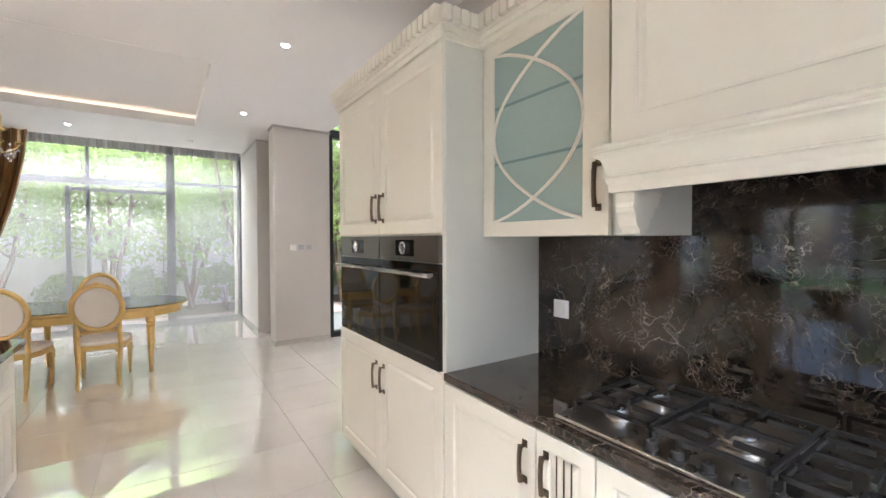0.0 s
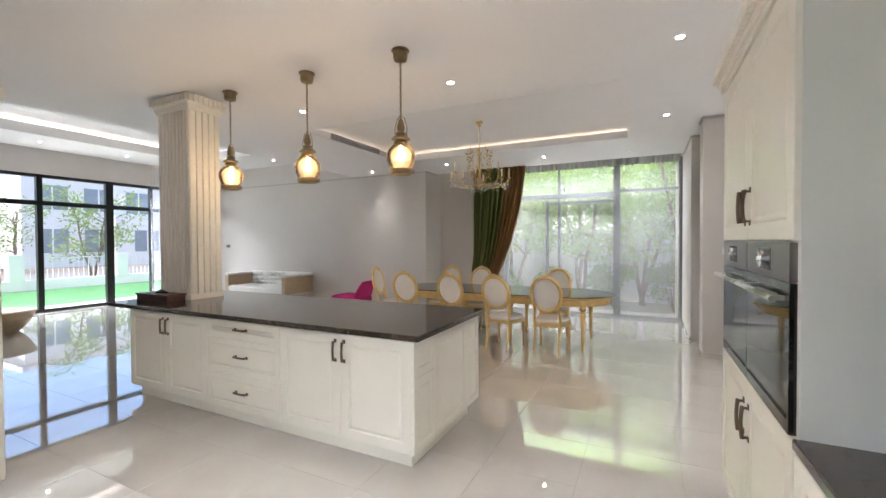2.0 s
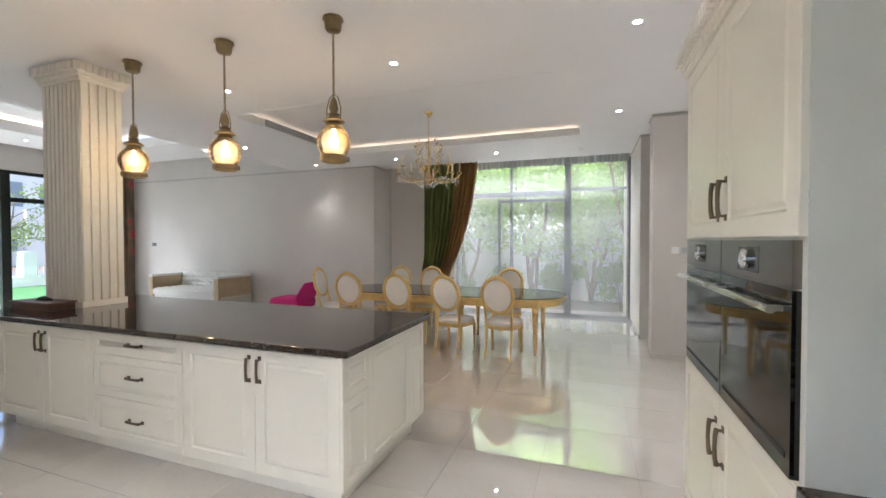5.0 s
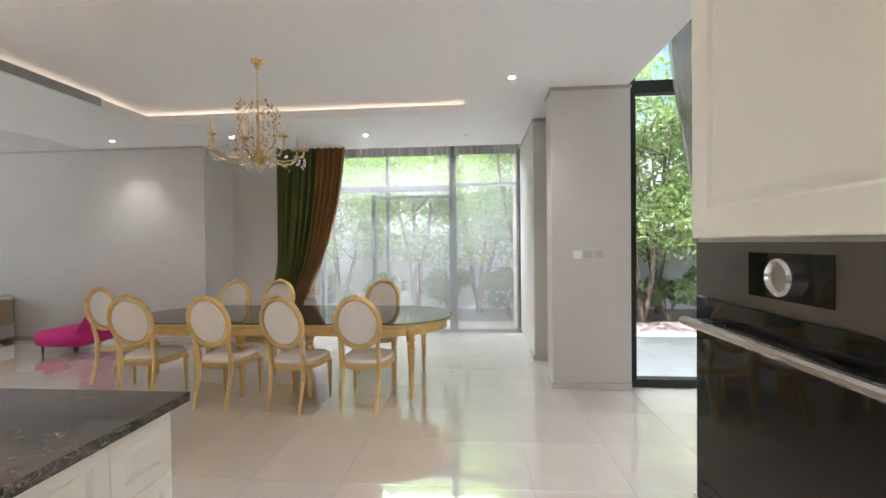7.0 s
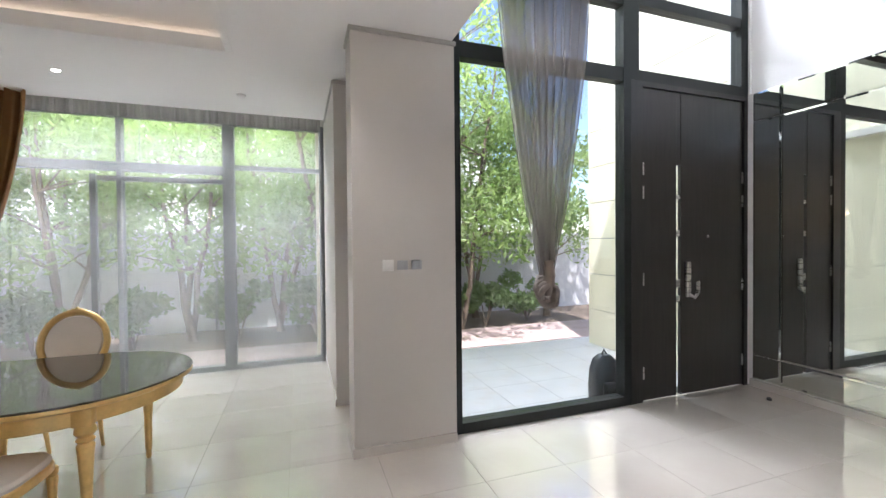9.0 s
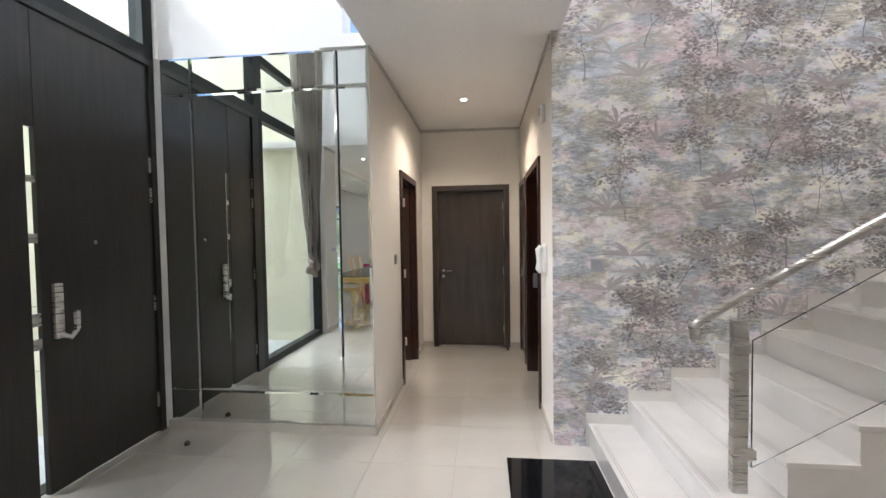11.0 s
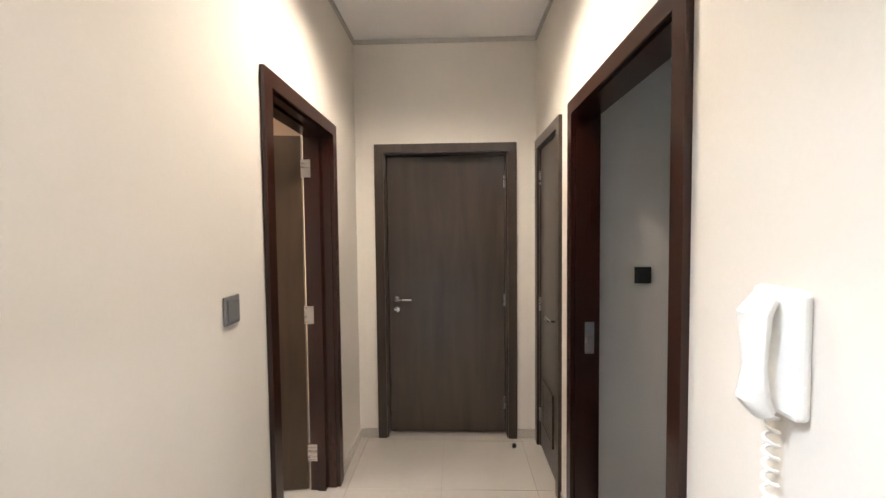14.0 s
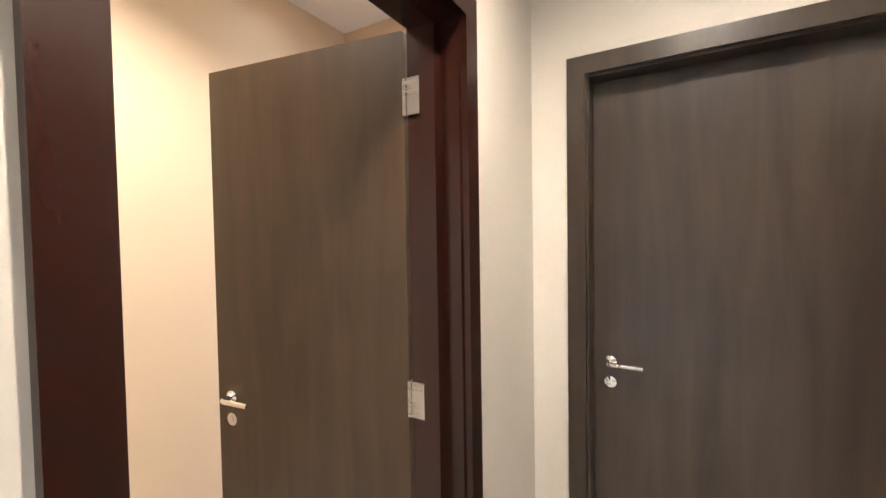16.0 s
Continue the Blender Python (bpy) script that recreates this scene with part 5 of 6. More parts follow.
for i in range(8):
    a = 2 * math.pi * (i + 0.3) / 8
    d = Vector((math.cos(a), math.sin(a), 0))
    o = Vector((CHX, CHY, 0.06))
    zr = 2.42 if i % 2 == 0 else 2.48
    bm = bmesh.new()
    pts = [o + d * r + Vector((0, 0, zz)) for r, zz in ((0.03, 2.38), (0.12, 2.32), (0.24, 2.30), (0.35, 2.32), (0.42, 2.37), (0.435, zr))]
    tube(bm, pts, 0.008, 8)
    tip = pts[-1]
    lathe(bm, [(0.006, -0.02), (0.036, -0.004), (0.04, 0.004), (0.012, 0.006), (0.013, 0.02)], tip.x, tip.y, tip.z, 12)
    arm = part("arm", bm, M_GILT, ch, soft=True)
    bm = bmesh.new()
    lathe(bm, [(0.0125, 0.01), (0.0125, 0.085), (0.008, 0.095), (0.013, 0.115), (0.002, 0.15)], tip.x, tip.y, tip.z, 10)
    part("candle", bm, M_CANDLE, arm, "ivory candle tube", soft=True)
    # leafy scroll rising round the stem
    bm = bmesh.new()
    sp = [o + d * r + Vector((0, 0, zz)) for r, zz in ((0.05, 2.38), (0.14, 2.46), (0.18, 2.58), (0.16, 2.70), (0.19, 2.78), (0.15, 2.82 + 0.03 * (i % 2)))]
    tube(bm, sp, 0.0028, 5)
    for j in range(22):
        p = sp[1 + j % 5] + Vector((rnd.uniform(-0.03, 0.03), rnd.uniform(-0.03, 0.03), rnd.uniform(-0.05, 0.05)))
        mm = Matrix.Translation(p) @ Euler((rnd.uniform(0, 6), rnd.uniform(0, 6), rnd.uniform(0, 6))).to_matrix().to_4x4() @ Matrix.Diagonal((0.018, 0.010, 0.003, 1))
        bmesh.ops.create_icosphere(bm, subdivisions=1, radius=1, matrix=mm)
    part("leaf_scroll", bm, M_GILT, ch, "gilded leafy scroll")
drop = bmesh.new()
bmesh.ops.create_icosphere(drop, subdivisions=1, radius=0.011)
for v in drop.verts:
    v.co.z *= 1.7
drop_mesh = mesh_of("crystal_drop", drop, M_CRYSTAL)
for i in range(130):
    a, r = rnd.uniform(0, 6.283), rnd.choice((0.08, 0.15, 0.22, 0.3, 0.38, 0.43, 0.44))
    c = new("crystal_drop", drop_mesh)
    c.parent = ch
    c.location = (r * math.cos(a), r * math.sin(a), (2.31 if r < 0.35 else 2.36) + rnd.uniform(-0.03, 0.10) - 3.334)

# ---- pendants over the island ----
M_AMBER = glow_glass("pale_amber_glass", (0.56, 0.40, 0.20), 0.86)
M_BULB = glow("warm_bulb", (1.0, 0.76, 0.46), 5)
M_ABRASS = surface("antique_brass", (0.30, 0.23, 0.13), 0.35, 1.0, 0.25, 12, 60, 0.1)


def pendant(x, y):
    t = thing("pendant_lamp", (x, y, CEIL), "antique brass lantern pendant with amber glass globe, lit", "pendant lamp", "pendants over the island")
    bm = bmesh.new()
    lathe(bm, [(0.072, 0), (0.075, -0.012), (0.062, -0.02), (0.058, -0.075), (0.05, -0.09), (0.008, -0.098)], x, y, CEIL - 0.001, 24)
    part("canopy", bm, M_ABRASS, t, soft=True)
    bm = bmesh.new()
    z, k = 3.07, 0
    while z > 2.60:
        pts = [(x + (0.009 * math.cos(a) if k % 2 else 0), y + (0 if k % 2 else 0.009 * math.cos(a)), z - 0.016 + 0.019 * math.sin(a)) for a in [2 * math.pi * i / 10 for i in range(10)]]
        loop_tube(bm, pts, 0.0026, 5)
        z -= 0.030
        k += 1
    tube(bm, [(x + 0.004, y, 3.07), (x - 0.004, y + 0.003, 2.8), (x + 0.003, y, 2.57)], 0.003, 5)
    part("chain", bm, M_ABRASS, t)
    bm = bmesh.new()
    tube(bm, [(x - 0.055, y, 2.40), (x - 0.06, y, 2.50), (x - 0.035, y, 2.58), (x, y, 2.60), (x + 0.035, y, 2.58), (x + 0.06, y, 2.50), (x + 0.055, y, 2.40)], 0.004, 6)
    part("bail", bm, M_ABRASS, t)
    bm = bmesh.new()
    lathe(bm, [(0.008, 2.58), (0.02, 2.565), (0.028, 2.53), (0.034, 2.50), (0.024, 2.47), (0.045, 2.455), (0.03, 2.44), (0.075, 2.415), (0.08, 2.405), (0.05, 2.395), (0.06, 2.38), (0.058, 2.365)], x, y, 0, 24)
    part("cap", bm, M_ABRASS, t, soft=True)
    bm = bmesh.new()
    g = [(0.055, 2.375), (0.075, 2.355), (0.105, 2.32), (0.12, 2.28), (0.12, 2.24), (0.108, 2.195), (0.09, 2.165), (0.085, 2.15)]
    lathe(bm, g + [(r - 0.003, h) for r, h in g[::-1]] + [g[0]], x, y, 0, 28, False)
    ob = part("globe", bm, M_AMBER, t, "pale amber glass globe", soft=True)
    ob.visible_shadow = False
    bm = bmesh.new()
    lathe(bm, [(0.082, 2.158), (0.095, 2.155), (0.10, 2.14), (0.096, 2.118), (0.086, 2.112), (0.082, 2.12), (0.082, 2.158)], x, y, 0, 28, False)
    for i in range(3):
        a = 0.5 + i * 2.094
        box(bm, x + 0.1 * math.cos(a) - 0.008, x + 0.1 * math.cos(a) + 0.008, y + 0.1 * math.sin(a) - 0.008, y + 0.1 * math.sin(a) + 0.008, 2.115, 2.15)
    part("gallery", bm, M_ABRASS, t, soft=True)
    bm = bmesh.new()
    lathe(bm, [(0.012, 2.36), (0.014, 2.32), (0.022, 2.29), (0.03, 2.26), (0.026, 2.235), (0.008, 2.222)], x, y, 0, 16)
    ob = part("bulb", bm, M_BULB, t, "glowing warm bulb", soft=True)
    ob.visible_shadow = False
    lamp("pendant_light", "POINT", Matrix.Translation((x, y, 2.26)), 3.5, (1.0, 0.72, 0.42), radius=0.05)


for px in (-0.875, -1.915, -3.0):
    pendant(px, 2.94)

# ---- curtains ----


def cloth(bm, x_of, y_of, z0, z1, nu, nv):
    grid = [[bm.verts.new((x_of(i / nu, j / nv), y_of(i / nu, j / nv), z0 + (z1 - z0) * j / nv)) for i in range(nu + 1)] for j in range(nv + 1)]
    for a, b in zip(grid, grid[1:]):
        for i in range(nu):
            bm.faces.new((a[i], a[i + 1], b[i + 1], b[i]))


def pleats(u, v, n, amp, seed):
    return amp * (math.sin(2 * math.pi * n * u + 1.3 * math.sin(5 * u + seed) + 0.25 * math.sin(7 * v + seed)) + 0.35 * math.sin(2 * math.pi * n * 2.3 * u + seed))


bm = bmesh.new()
cloth(bm, lambda u, v: -1.95 + 3.5 * u, lambda u, v: 8.84 + pleats(u, v, 38, 0.007, 1), 0.015, 3.35, 620, 8)
sheer_ob = single("sheer_curtain", bm, M_SHEER, "full-height pleated white voile across the dining window", "curtain", soft=True)
bm = bmesh.new()
cloth(bm, lambda u, v: -1.95 + 3.5 * u, lambda u, v: 8.80 + pleats(u, v, 38, 0.012, 1), 3.02, 3.30, 620, 2)
part("heading", bm, sheer("voile_heading", (0.50, 0.48, 0.47), 0.30, 0.15), sheer_ob, "doubled pleated heading of the voile", soft=True)
M_GREEN = surface("olive_velvet", (0.088, 0.10, 0.022), 0.85, 0, 0.25, 4, 120, 0.2)
M_BRONZEV = surface("bronze_satin", (0.26, 0.13, 0.045), 0.5, 0, 0.25, 4, 120, 0.15)
dr = thing("drape", (-2.3, 8.68, 0), "olive green and bronze drape tied back beside the window", "curtain")


def drape_x(s, v):
    """v from the floor; the right edge swings in to the tie-back."""
    h = v * 3.33
    right = -1.30 if h > 3.2 else -1.30 - 0.62 * max(0, (3.2 - h) / 2.5) ** 1.7 if h > 0.7 else -1.92 - 0.28 * (1 - h / 0.7) ** 0.6
    left = -2.52 + (0.0 if h > 0.9 else 0.10 * (1 - h / 0.9))
    return left + (right - left) * s


for nm, s0, s1, mt, sd in (("green_panel", 0.0, 0.66, M_GREEN, 2), ("bronze_panel", 0.64, 1.0, M_BRONZEV, 5)):
    bm = bmesh.new()
    cloth(bm, lambda u, v: drape_x(s0 + (s1 - s0) * u, v), lambda u, v: 8.60 + pleats(u, v, 6 if nm == "green_panel" else 4, 0.05, sd) - (0.12 * math.exp(-((v * 3.33 - 0.85) / 0.25) ** 2)), 0.01, 3.34, 160, 40)
    part(nm, bm, mt, dr, soft=True)
bm = bmesh.new()
tube(bm, [(-2.48, 8.60, 0.62), (-2.2, 8.50, 0.58), (-1.95, 8.54, 0.66), (-1.88, 8.72, 0.74)], 0.02, 8)
part("tieback", bm, M_BRONZEV, dr)
# knotted taupe voile in the entrance
kc = thing("knotted_curtain", (3.21, 6.22, 1.1), "sheer taupe curtain gathered into a low knot", "curtain")


def funnel(z):
    pts = ((1.30, 0.05), (1.6, 0.115), (1.93, 0.205), (3.1, 0.39), (3.6, 0.44), (4.2, 0.48), (6.3, 0.52))
    for (a, ra), (b, rb) in zip(pts, pts[1:]):
        if z <= b:
            return ra + (rb - ra) * (z - a) / (b - a)
    return pts[-1][1]


bm = bmesh.new()
for lay, yy in ((0, 6.16), (1, 6.22)):
    cloth(bm, lambda u, v: 3.21 + (2 * u - 1) * funnel(1.3 + 5.0 * v), lambda u, v: yy + pleats(u, v, 9, 0.028, 3 + lay) * min(1, 0.4 + v * 1.5), 1.3, 6.3, 140, 40)
part("drop", bm, M_TAUPE, kc, soft=True)
bm = bmesh.new()
for i in range(5):
    a = i * 0.6
    pts = [(3.21 + (0.075 + 0.018 * math.sin(3 * q + i)) * math.cos(q), 6.19 + 0.03 * math.sin(q * 2 + i) + 0.02 * (i - 2), 1.17 + 0.09 * math.sin(q) + 0.015 * (i - 2)) for q in [2 * math.pi * k / 24 for k in range(24)]]
    loop_tube(bm, pts, 0.026, 8)
tube(bm, [(3.21, 6.18, 1.42), (3.22, 6.16, 1.30), (3.19, 6.15, 1.22), (3.21, 6.17, 1.14)], [0.05, 0.05, 0.045, 0.03], 10)
M_TAUPEC = surface("gathered_taupe_voile", (0.24, 0.20, 0.17), 0.9, 0, 0.2, 14, 120, 0.3)
part("knot", bm, M_TAUPEC, kc, "tight cloth knot", soft=True)
# living room curtains by the patio
bm = bmesh.new()
cloth(bm, lambda u, v: -10.95 + pleats(u, v, 9, 0.03, 2), lambda u, v: 6.45 + 0.75 * u, 0.02, 3.6, 120, 8)
single("sheer_curtain", bm, M_SHEER, "white voile drawn beside the patio doors", "curtain", soft=True)


def floral_mat():
    m, nt, b = nodes_of("floral_drape_print")
    v = nt.nodes.new("ShaderNodeTexVoronoi")
    v.inputs["Scale"].default_value = 2.4
    nt.links.new(coords(nt), v.inputs["Vector"])
    nt.links.new(ramp_node(nt, v.outputs["Distance"], [(0.0, (0.42, 0.05, 0.05)), (0.22, (0.42, 0.07, 0.06)), (0.3, (0.20, 0.13, 0.08)), (0.6, (0.14, 0.10, 0.06))]), b.inputs["Base Color"])
    b.inputs["Roughness"].default_value = 0.85
    return m


bm = bmesh.new()
cloth(bm, lambda u, v: -10.9 + pleats(u, v, 5, 0.05, 4), lambda u, v: 7.45 + 0.68 * u, 0.02, 3.6, 80, 8)
single("drape", bm, floral_mat(), "brown drape printed with red flowers beside the patio", "curtain", soft=True)

# ---- living room ----
M_SOFA = surface("pearl_sofa_fabric", (0.66, 0.64, 0.60), 0.6, 0, 0.06, 8, 200, 0.2)
M_TAN = surface("tan_sofa_side", (0.44, 0.33, 0.20), 0.6, 0, 0.1, 8, 200, 0.2)
SX0, SX1, SY0, SY1 = -9.0, -6.82, 7.2, 8.14
sofa = thing("sofa", ((SX0 + SX1) / 2, 7.7, 0), "pale button-tufted sofa with tan arm sides", "sofa")
bm = bmesh.new()
box(bm, SX0, SX1, SY0 + 0.04, SY1, 0.06, 0.30, 0.02)
part("base", bm, M_SOFA, sofa)


def tufted(bm, u_n, v_n, place, depth=0.045):
    """A quilted pad whose seams meet at buttons."""
    nu, nv = u_n * 6, v_n * 6
    g = [[bm.verts.new(place(i / nu, j / nv, depth * abs(math.sin(math.pi * u_n * i / nu) * math.sin(math.pi * v_n * j / nv)) ** 0.5)) for i in range(nu + 1)] for j in range(nv + 1)]
    for a, b in zip(g, g[1:]):
        for i in range(nu):
            bm.faces.new((a[i], a[i + 1], b[i + 1], b[i]))


bm = bmesh.new()
tufted(bm, 12, 4, lambda u, v, d: (SX0 + 0.14 + (SX1 - SX0 - 0.28) * u, SY0 + 0.72 * v, 0.40 + d))
box(bm, SX0 + 0.14, SX1 - 0.14, SY0, SY0 + 0.72, 0.30, 0.399)
part("seat", bm, M_SOFA, sofa, soft=True)
bm = bmesh.new()
tufted(bm, 11, 3, lambda u, v, d: (SX0 + 0.12 + (SX1 - SX0 - 0.24) * u, SY1 - 0.2 - d + 0.05 * v, 0.40 + 0.36 * v))
box(bm, SX0 + 0.02, SX1 - 0.02, SY1 - 0.15, SY1, 0.06, 0.77, 0.03)
part("backrest", bm, M_SOFA, sofa, soft=True)
for x0, x1 in ((SX0, SX0 + 0.13), (SX1 - 0.13, SX1)):
    bm = bmesh.new()
    box(bm, x0, x1, SY0, SY1 - 0.01, 0.06, 0.70, 0.02)
    ar = part("armrest", bm, M_TAN, sofa, "tan upholstered arm")
    bm = bmesh.new()
    box(bm, x0 - 0.012, x1 + 0.012, SY0 - 0.012, SY1, 0.69, 0.75, 0.028)
    part("arm_roll", bm, M_SOFA, ar, soft=True)
for fx in (SX0 + 0.08, SX1 - 0.08):
    for fy in (SY0 + 0.08, SY1 - 0.08):
        bm = bmesh.new()
        lathe(bm, [(0.018, 0), (0.028, 0.061)], fx, fy, 0, 10)
        part("foot", bm, M_ABRASS, sofa)
M_PINK = surface("magenta_wool", (0.50, 0.012, 0.16), 0.8, 0, 0.12, 6, 200, 0.25)
pk = thing("lounge_chair", (-5.1, 7.6, 0), "low magenta upholstered lounge chair", "chair")
bm = bmesh.new()
box(bm, -5.55, -4.78, 7.30, 7.95, 0.10, 0.34, 0.09)
part("seat", bm, M_PINK, pk, soft=True)
bm = bmesh.new()
rings = []
for k in range(9):
    f = k / 8
    w = 0.33 * (1 - 0.35 * f * f)
    x = -4.84 + 0.16 * f
    z = 0.30 + 0.36 * f
    rings.append([(x - 0.07 + 0.14 * (0.5 + 0.5 * math.cos(a)), 7.62 + w * math.sin(a), z + 0.02 * math.cos(a)) for a in [2 * math.pi * i / 20 for i in range(20)]])
ring_loft(bm, rings)
part("backrest", bm, M_PINK, pk, soft=True)
for fx in (-5.45, -4.9):
    for fy in (7.38, 7.86):
        bm = bmesh.new()
        lathe(bm, [(0.012, 0), (0.02, 0.12)], fx, fy, 0, 10)
        part("leg", bm, M_IRON, pk)
og = thing("ottoman", (-9.1, 3.0, 0), "low golden-brown woven pouf on the living room floor", "pouf")
bm = bmesh.new()
lathe(bm, [(0.22, 0), (0.30, 0.08), (0.38, 0.2), (0.46, 0.36), (0.44, 0.38), (0.3, 0.33), (0.02, 0.31)], -9.1, 3.0, 0, 28)
part("body", bm, M_TAN, og, soft=True)

# ---- stairs ----
M_STEP = tile_mat("cream_marble_step", (0.62, 0.58, 0.53), (0.74, 0.70, 0.66), 0.12, 2.0)
st = thing("staircase", (5.25, 2.0, 0), "cream marble staircase rising along the papered wall", "staircase")
RISE, GO, SXL, SXR = 0.183, 0.31, 4.66, 5.82
for n in range(1, 15):
    y = 3.16 - GO * n
    bm = bmesh.new()
    box(bm, SXL, SXR, y - GO - 0.001, y + 0.015, RISE * n - 0.03, RISE * n, 0.004)
    step = part("tread", bm, M_STEP, st)
    for gy in (0.02, 0.035):
        part("groove", boxes((SXL + 0.05, SXR - 0.05, y - gy, y - gy + 0.005, RISE * n, RISE * n + 0.0006)), M_GROUT, step)
    part("riser", boxes((SXL + 0.01, SXR, y - GO, y, max(0, RISE * (n - 1) - 0.2), RISE * n - 0.03)), M_STEP, st)
    part("skirting", boxes((SXR - 0.012, SXR + 0.004, y - GO + 0.03, y + 0.03, RISE * (n - 1) - 0.05 if n > 1 else 0, RISE * n + 0.075)), M_STEP, st)
rail = thing("stair_balustrade", (4.7, 2.4, 0), "brushed steel handrail with glass balustrade on the stairs", "railing")
for k in (2, 6, 10):
    py = 3.16 - GO * k - 0.12
    bm = bmesh.new()
    box(bm, 4.70, 4.74, py - 0.035, py + 0.035, RISE * k, RISE * k + 0.84, 0.003)
    po = part("post", bm, M_STEEL, rail)
    bm = bmesh.new()
    lathe(bm, [(0.008, 0.84), (0.008, 0.90)], 4.72, py, RISE * k, 10)
    part("stem", bm, M_STEEL, po)
    part("clamp", boxes((4.705, 4.735, py - 0.075, py - 0.035, RISE * k + 0.16, RISE * k + 0.21)), M_STEEL, po)
bm = bmesh.new()
y0 = 3.16 - GO * 2 + 0.06
z0 = RISE * 2 + 0.80
tube(bm, [(4.72, y0 + 0.02, z0 - 0.06), (4.72, y0 + 0.03, z0), (4.72, y0 - 0.02, z0 + 0.045), (4.72, y0 - 0.1, z0 + 0.10), (4.72, -1.0, z0 + 0.1 + (y0 - 0.1 + 1.0) * RISE / GO)], 0.024, 12)
part("handrail", bm, M_STEEL, rail, "round brushed steel handrail", soft=True)
bm = bmesh.new()
pa, pb = 3.16 - GO * 2 - 0.18, -0.2
za, zb = RISE * 2 + 0.12, RISE * 2 + 0.12 + (pa - pb) * RISE / GO
ring_loft(bm, [[(x, pa, za), (x, pb, zb), (x, pb, zb + 0.62), (x, pa, za + 0.62)] for x in (4.714, 4.726)])
gp = part("glass_panel", bm, M_GLASS, rail)
gp.visible_shadow = False
M_BLACK = surface("polished_black_granite", (0.006, 0.006, 0.007), 0.06, 0, 0.4, 30, 200, 0)
for x0, x1 in ((4.05, 4.57), (4.573, 5.09), (5.093, 5.61)):
    single("floor_inlay", boxes((x0, x1, 2.86, 3.49, -0.01, 0.003)), M_BLACK, "polished black granite inlay tile at the foot of the stairs", "floor tile", "black inlay tiles")

# ---- fittings on walls and ceilings ----
M_GREYP = surface("grey_plastic", (0.15, 0.15, 0.15), 0.4)
M_SILVERP = surface("silver_switch_plate", (0.42, 0.43, 0.45), 0.35, 0.4)
M_PLASTIC = surface("white_plastic", (0.78, 0.77, 0.74), 0.35)


def wall_switch(m, w, h, label, plate, rockers=1):
    t = thing("light_switch", m.translation, label, "switch")
    bm = bmesh.new()
    box(bm, -w / 2, w / 2, -h / 2, h / 2, 0, 0.009, 0.003)
    bm.transform(m)
    part("plate", bm, plate, t)
    for i in range(rockers):
        a = -w / 2 + w * i / rockers
        bm = bmesh.new()
        box(bm, a + 0.012, a + w / rockers - 0.012, -h / 2 + 0.014, h / 2 - 0.014, 0.008, 0.013, 0.002)
        bm.transform(m)
        part("rocker", bm, plate, t)


wall_switch(facing((1.90, 6.29, 1.41), "-y"), 0.085, 0.085, "white switch plate on the taupe pillar", M_PLASTIC)
wall_switch(facing((2.01, 6.29, 1.41), "-y"), 0.08, 0.07, "silver switch plate on the taupe pillar", M_SILVERP, 2)
wall_switch(facing((2.12, 6.29, 1.41), "-y"), 0.08, 0.07, "silver switch plate on the taupe pillar", M_SILVERP, 2)
wall_switch(facing((6.745, 4.54, 1.395), "-y"), 0.095, 0.10, "dark grey switch on the corridor wall", M_GREYP)
wall_switch(facing((5.824, 2.79, 1.39), "-x"), 0.10, 0.10, "silver-grey switch on the papered wall", M_SILVERP)
wall_switch(facing((-10.2, 8.2, 1.45), "-y"), 0.16, 0.09, "dark double socket on the grey living room wall", M_GREYP, 2)
wall_switch(facing((7.62, 2.735, 1.41), "-x"), 0.09, 0.09, "black switch on the study wall", M_IRON)
ph = thing("intercom_phone", (6.14, 3.12, 1.3), "white wall intercom handset with curled cord", "intercom")
bm = bmesh.new()
box(bm, 6.08, 6.20, 3.12, 3.15, 1.31, 1.55, 0.012)
part("base", bm, M_PLASTIC, ph)
bm = bmesh.new()
tube(bm, [(6.14, 3.165, 1.53), (6.14, 3.185, 1.50), (6.14, 3.182, 1.40), (6.14, 3.185, 1.34), (6.14, 3.165, 1.31)], [0.02, 0.026, 0.018, 0.026, 0.02], 10, True, 1.3)
part("handset", bm, M_PLASTIC, ph, soft=True)
bm = bmesh.new()
tube(bm, [(6.15 + 0.012 * math.cos(q), 3.14 + 0.012 * math.sin(q), 1.31 - 0.0042 * q / 1.0) for q in [k * 0.55 for k in range(95)]], 0.0035, 5)
part("cord", bm, M_PLASTIC, ph, soft=True)
sn = thing("alarm_sensor", (6.2, 3.12, 2.6), "white wall alarm sensor with a dark lens", "sensor")
bm = bmesh.new()
box(bm, 6.17, 6.24, 3.12, 3.16, 2.57, 2.72, 0.014)
part("housing", bm, M_PLASTIC, sn, soft=True)
part("lens", boxes((6.185, 6.225, 3.159, 3.163, 2.63, 2.69)), M_GREYP, sn)
# ceiling air diffuser with two slots above the kitchen
cv = thing("ceiling_vent", (-2.3, 0.25, CEIL), "white linear ceiling air slot with dark gaps", "vent")
part("frame", boxes((-2.85, -1.3, 0.18, 0.34, CEIL - 0.006, CEIL)), M_WHITE, cv)
for yy in (0.215, 0.275):
    for k in range(3):
        part("slot", boxes((-2.82 + k * 0.5, -2.36 + k * 0.5, yy, yy + 0.03, CEIL - 0.0085, CEIL - 0.006)), M_IRON, cv)
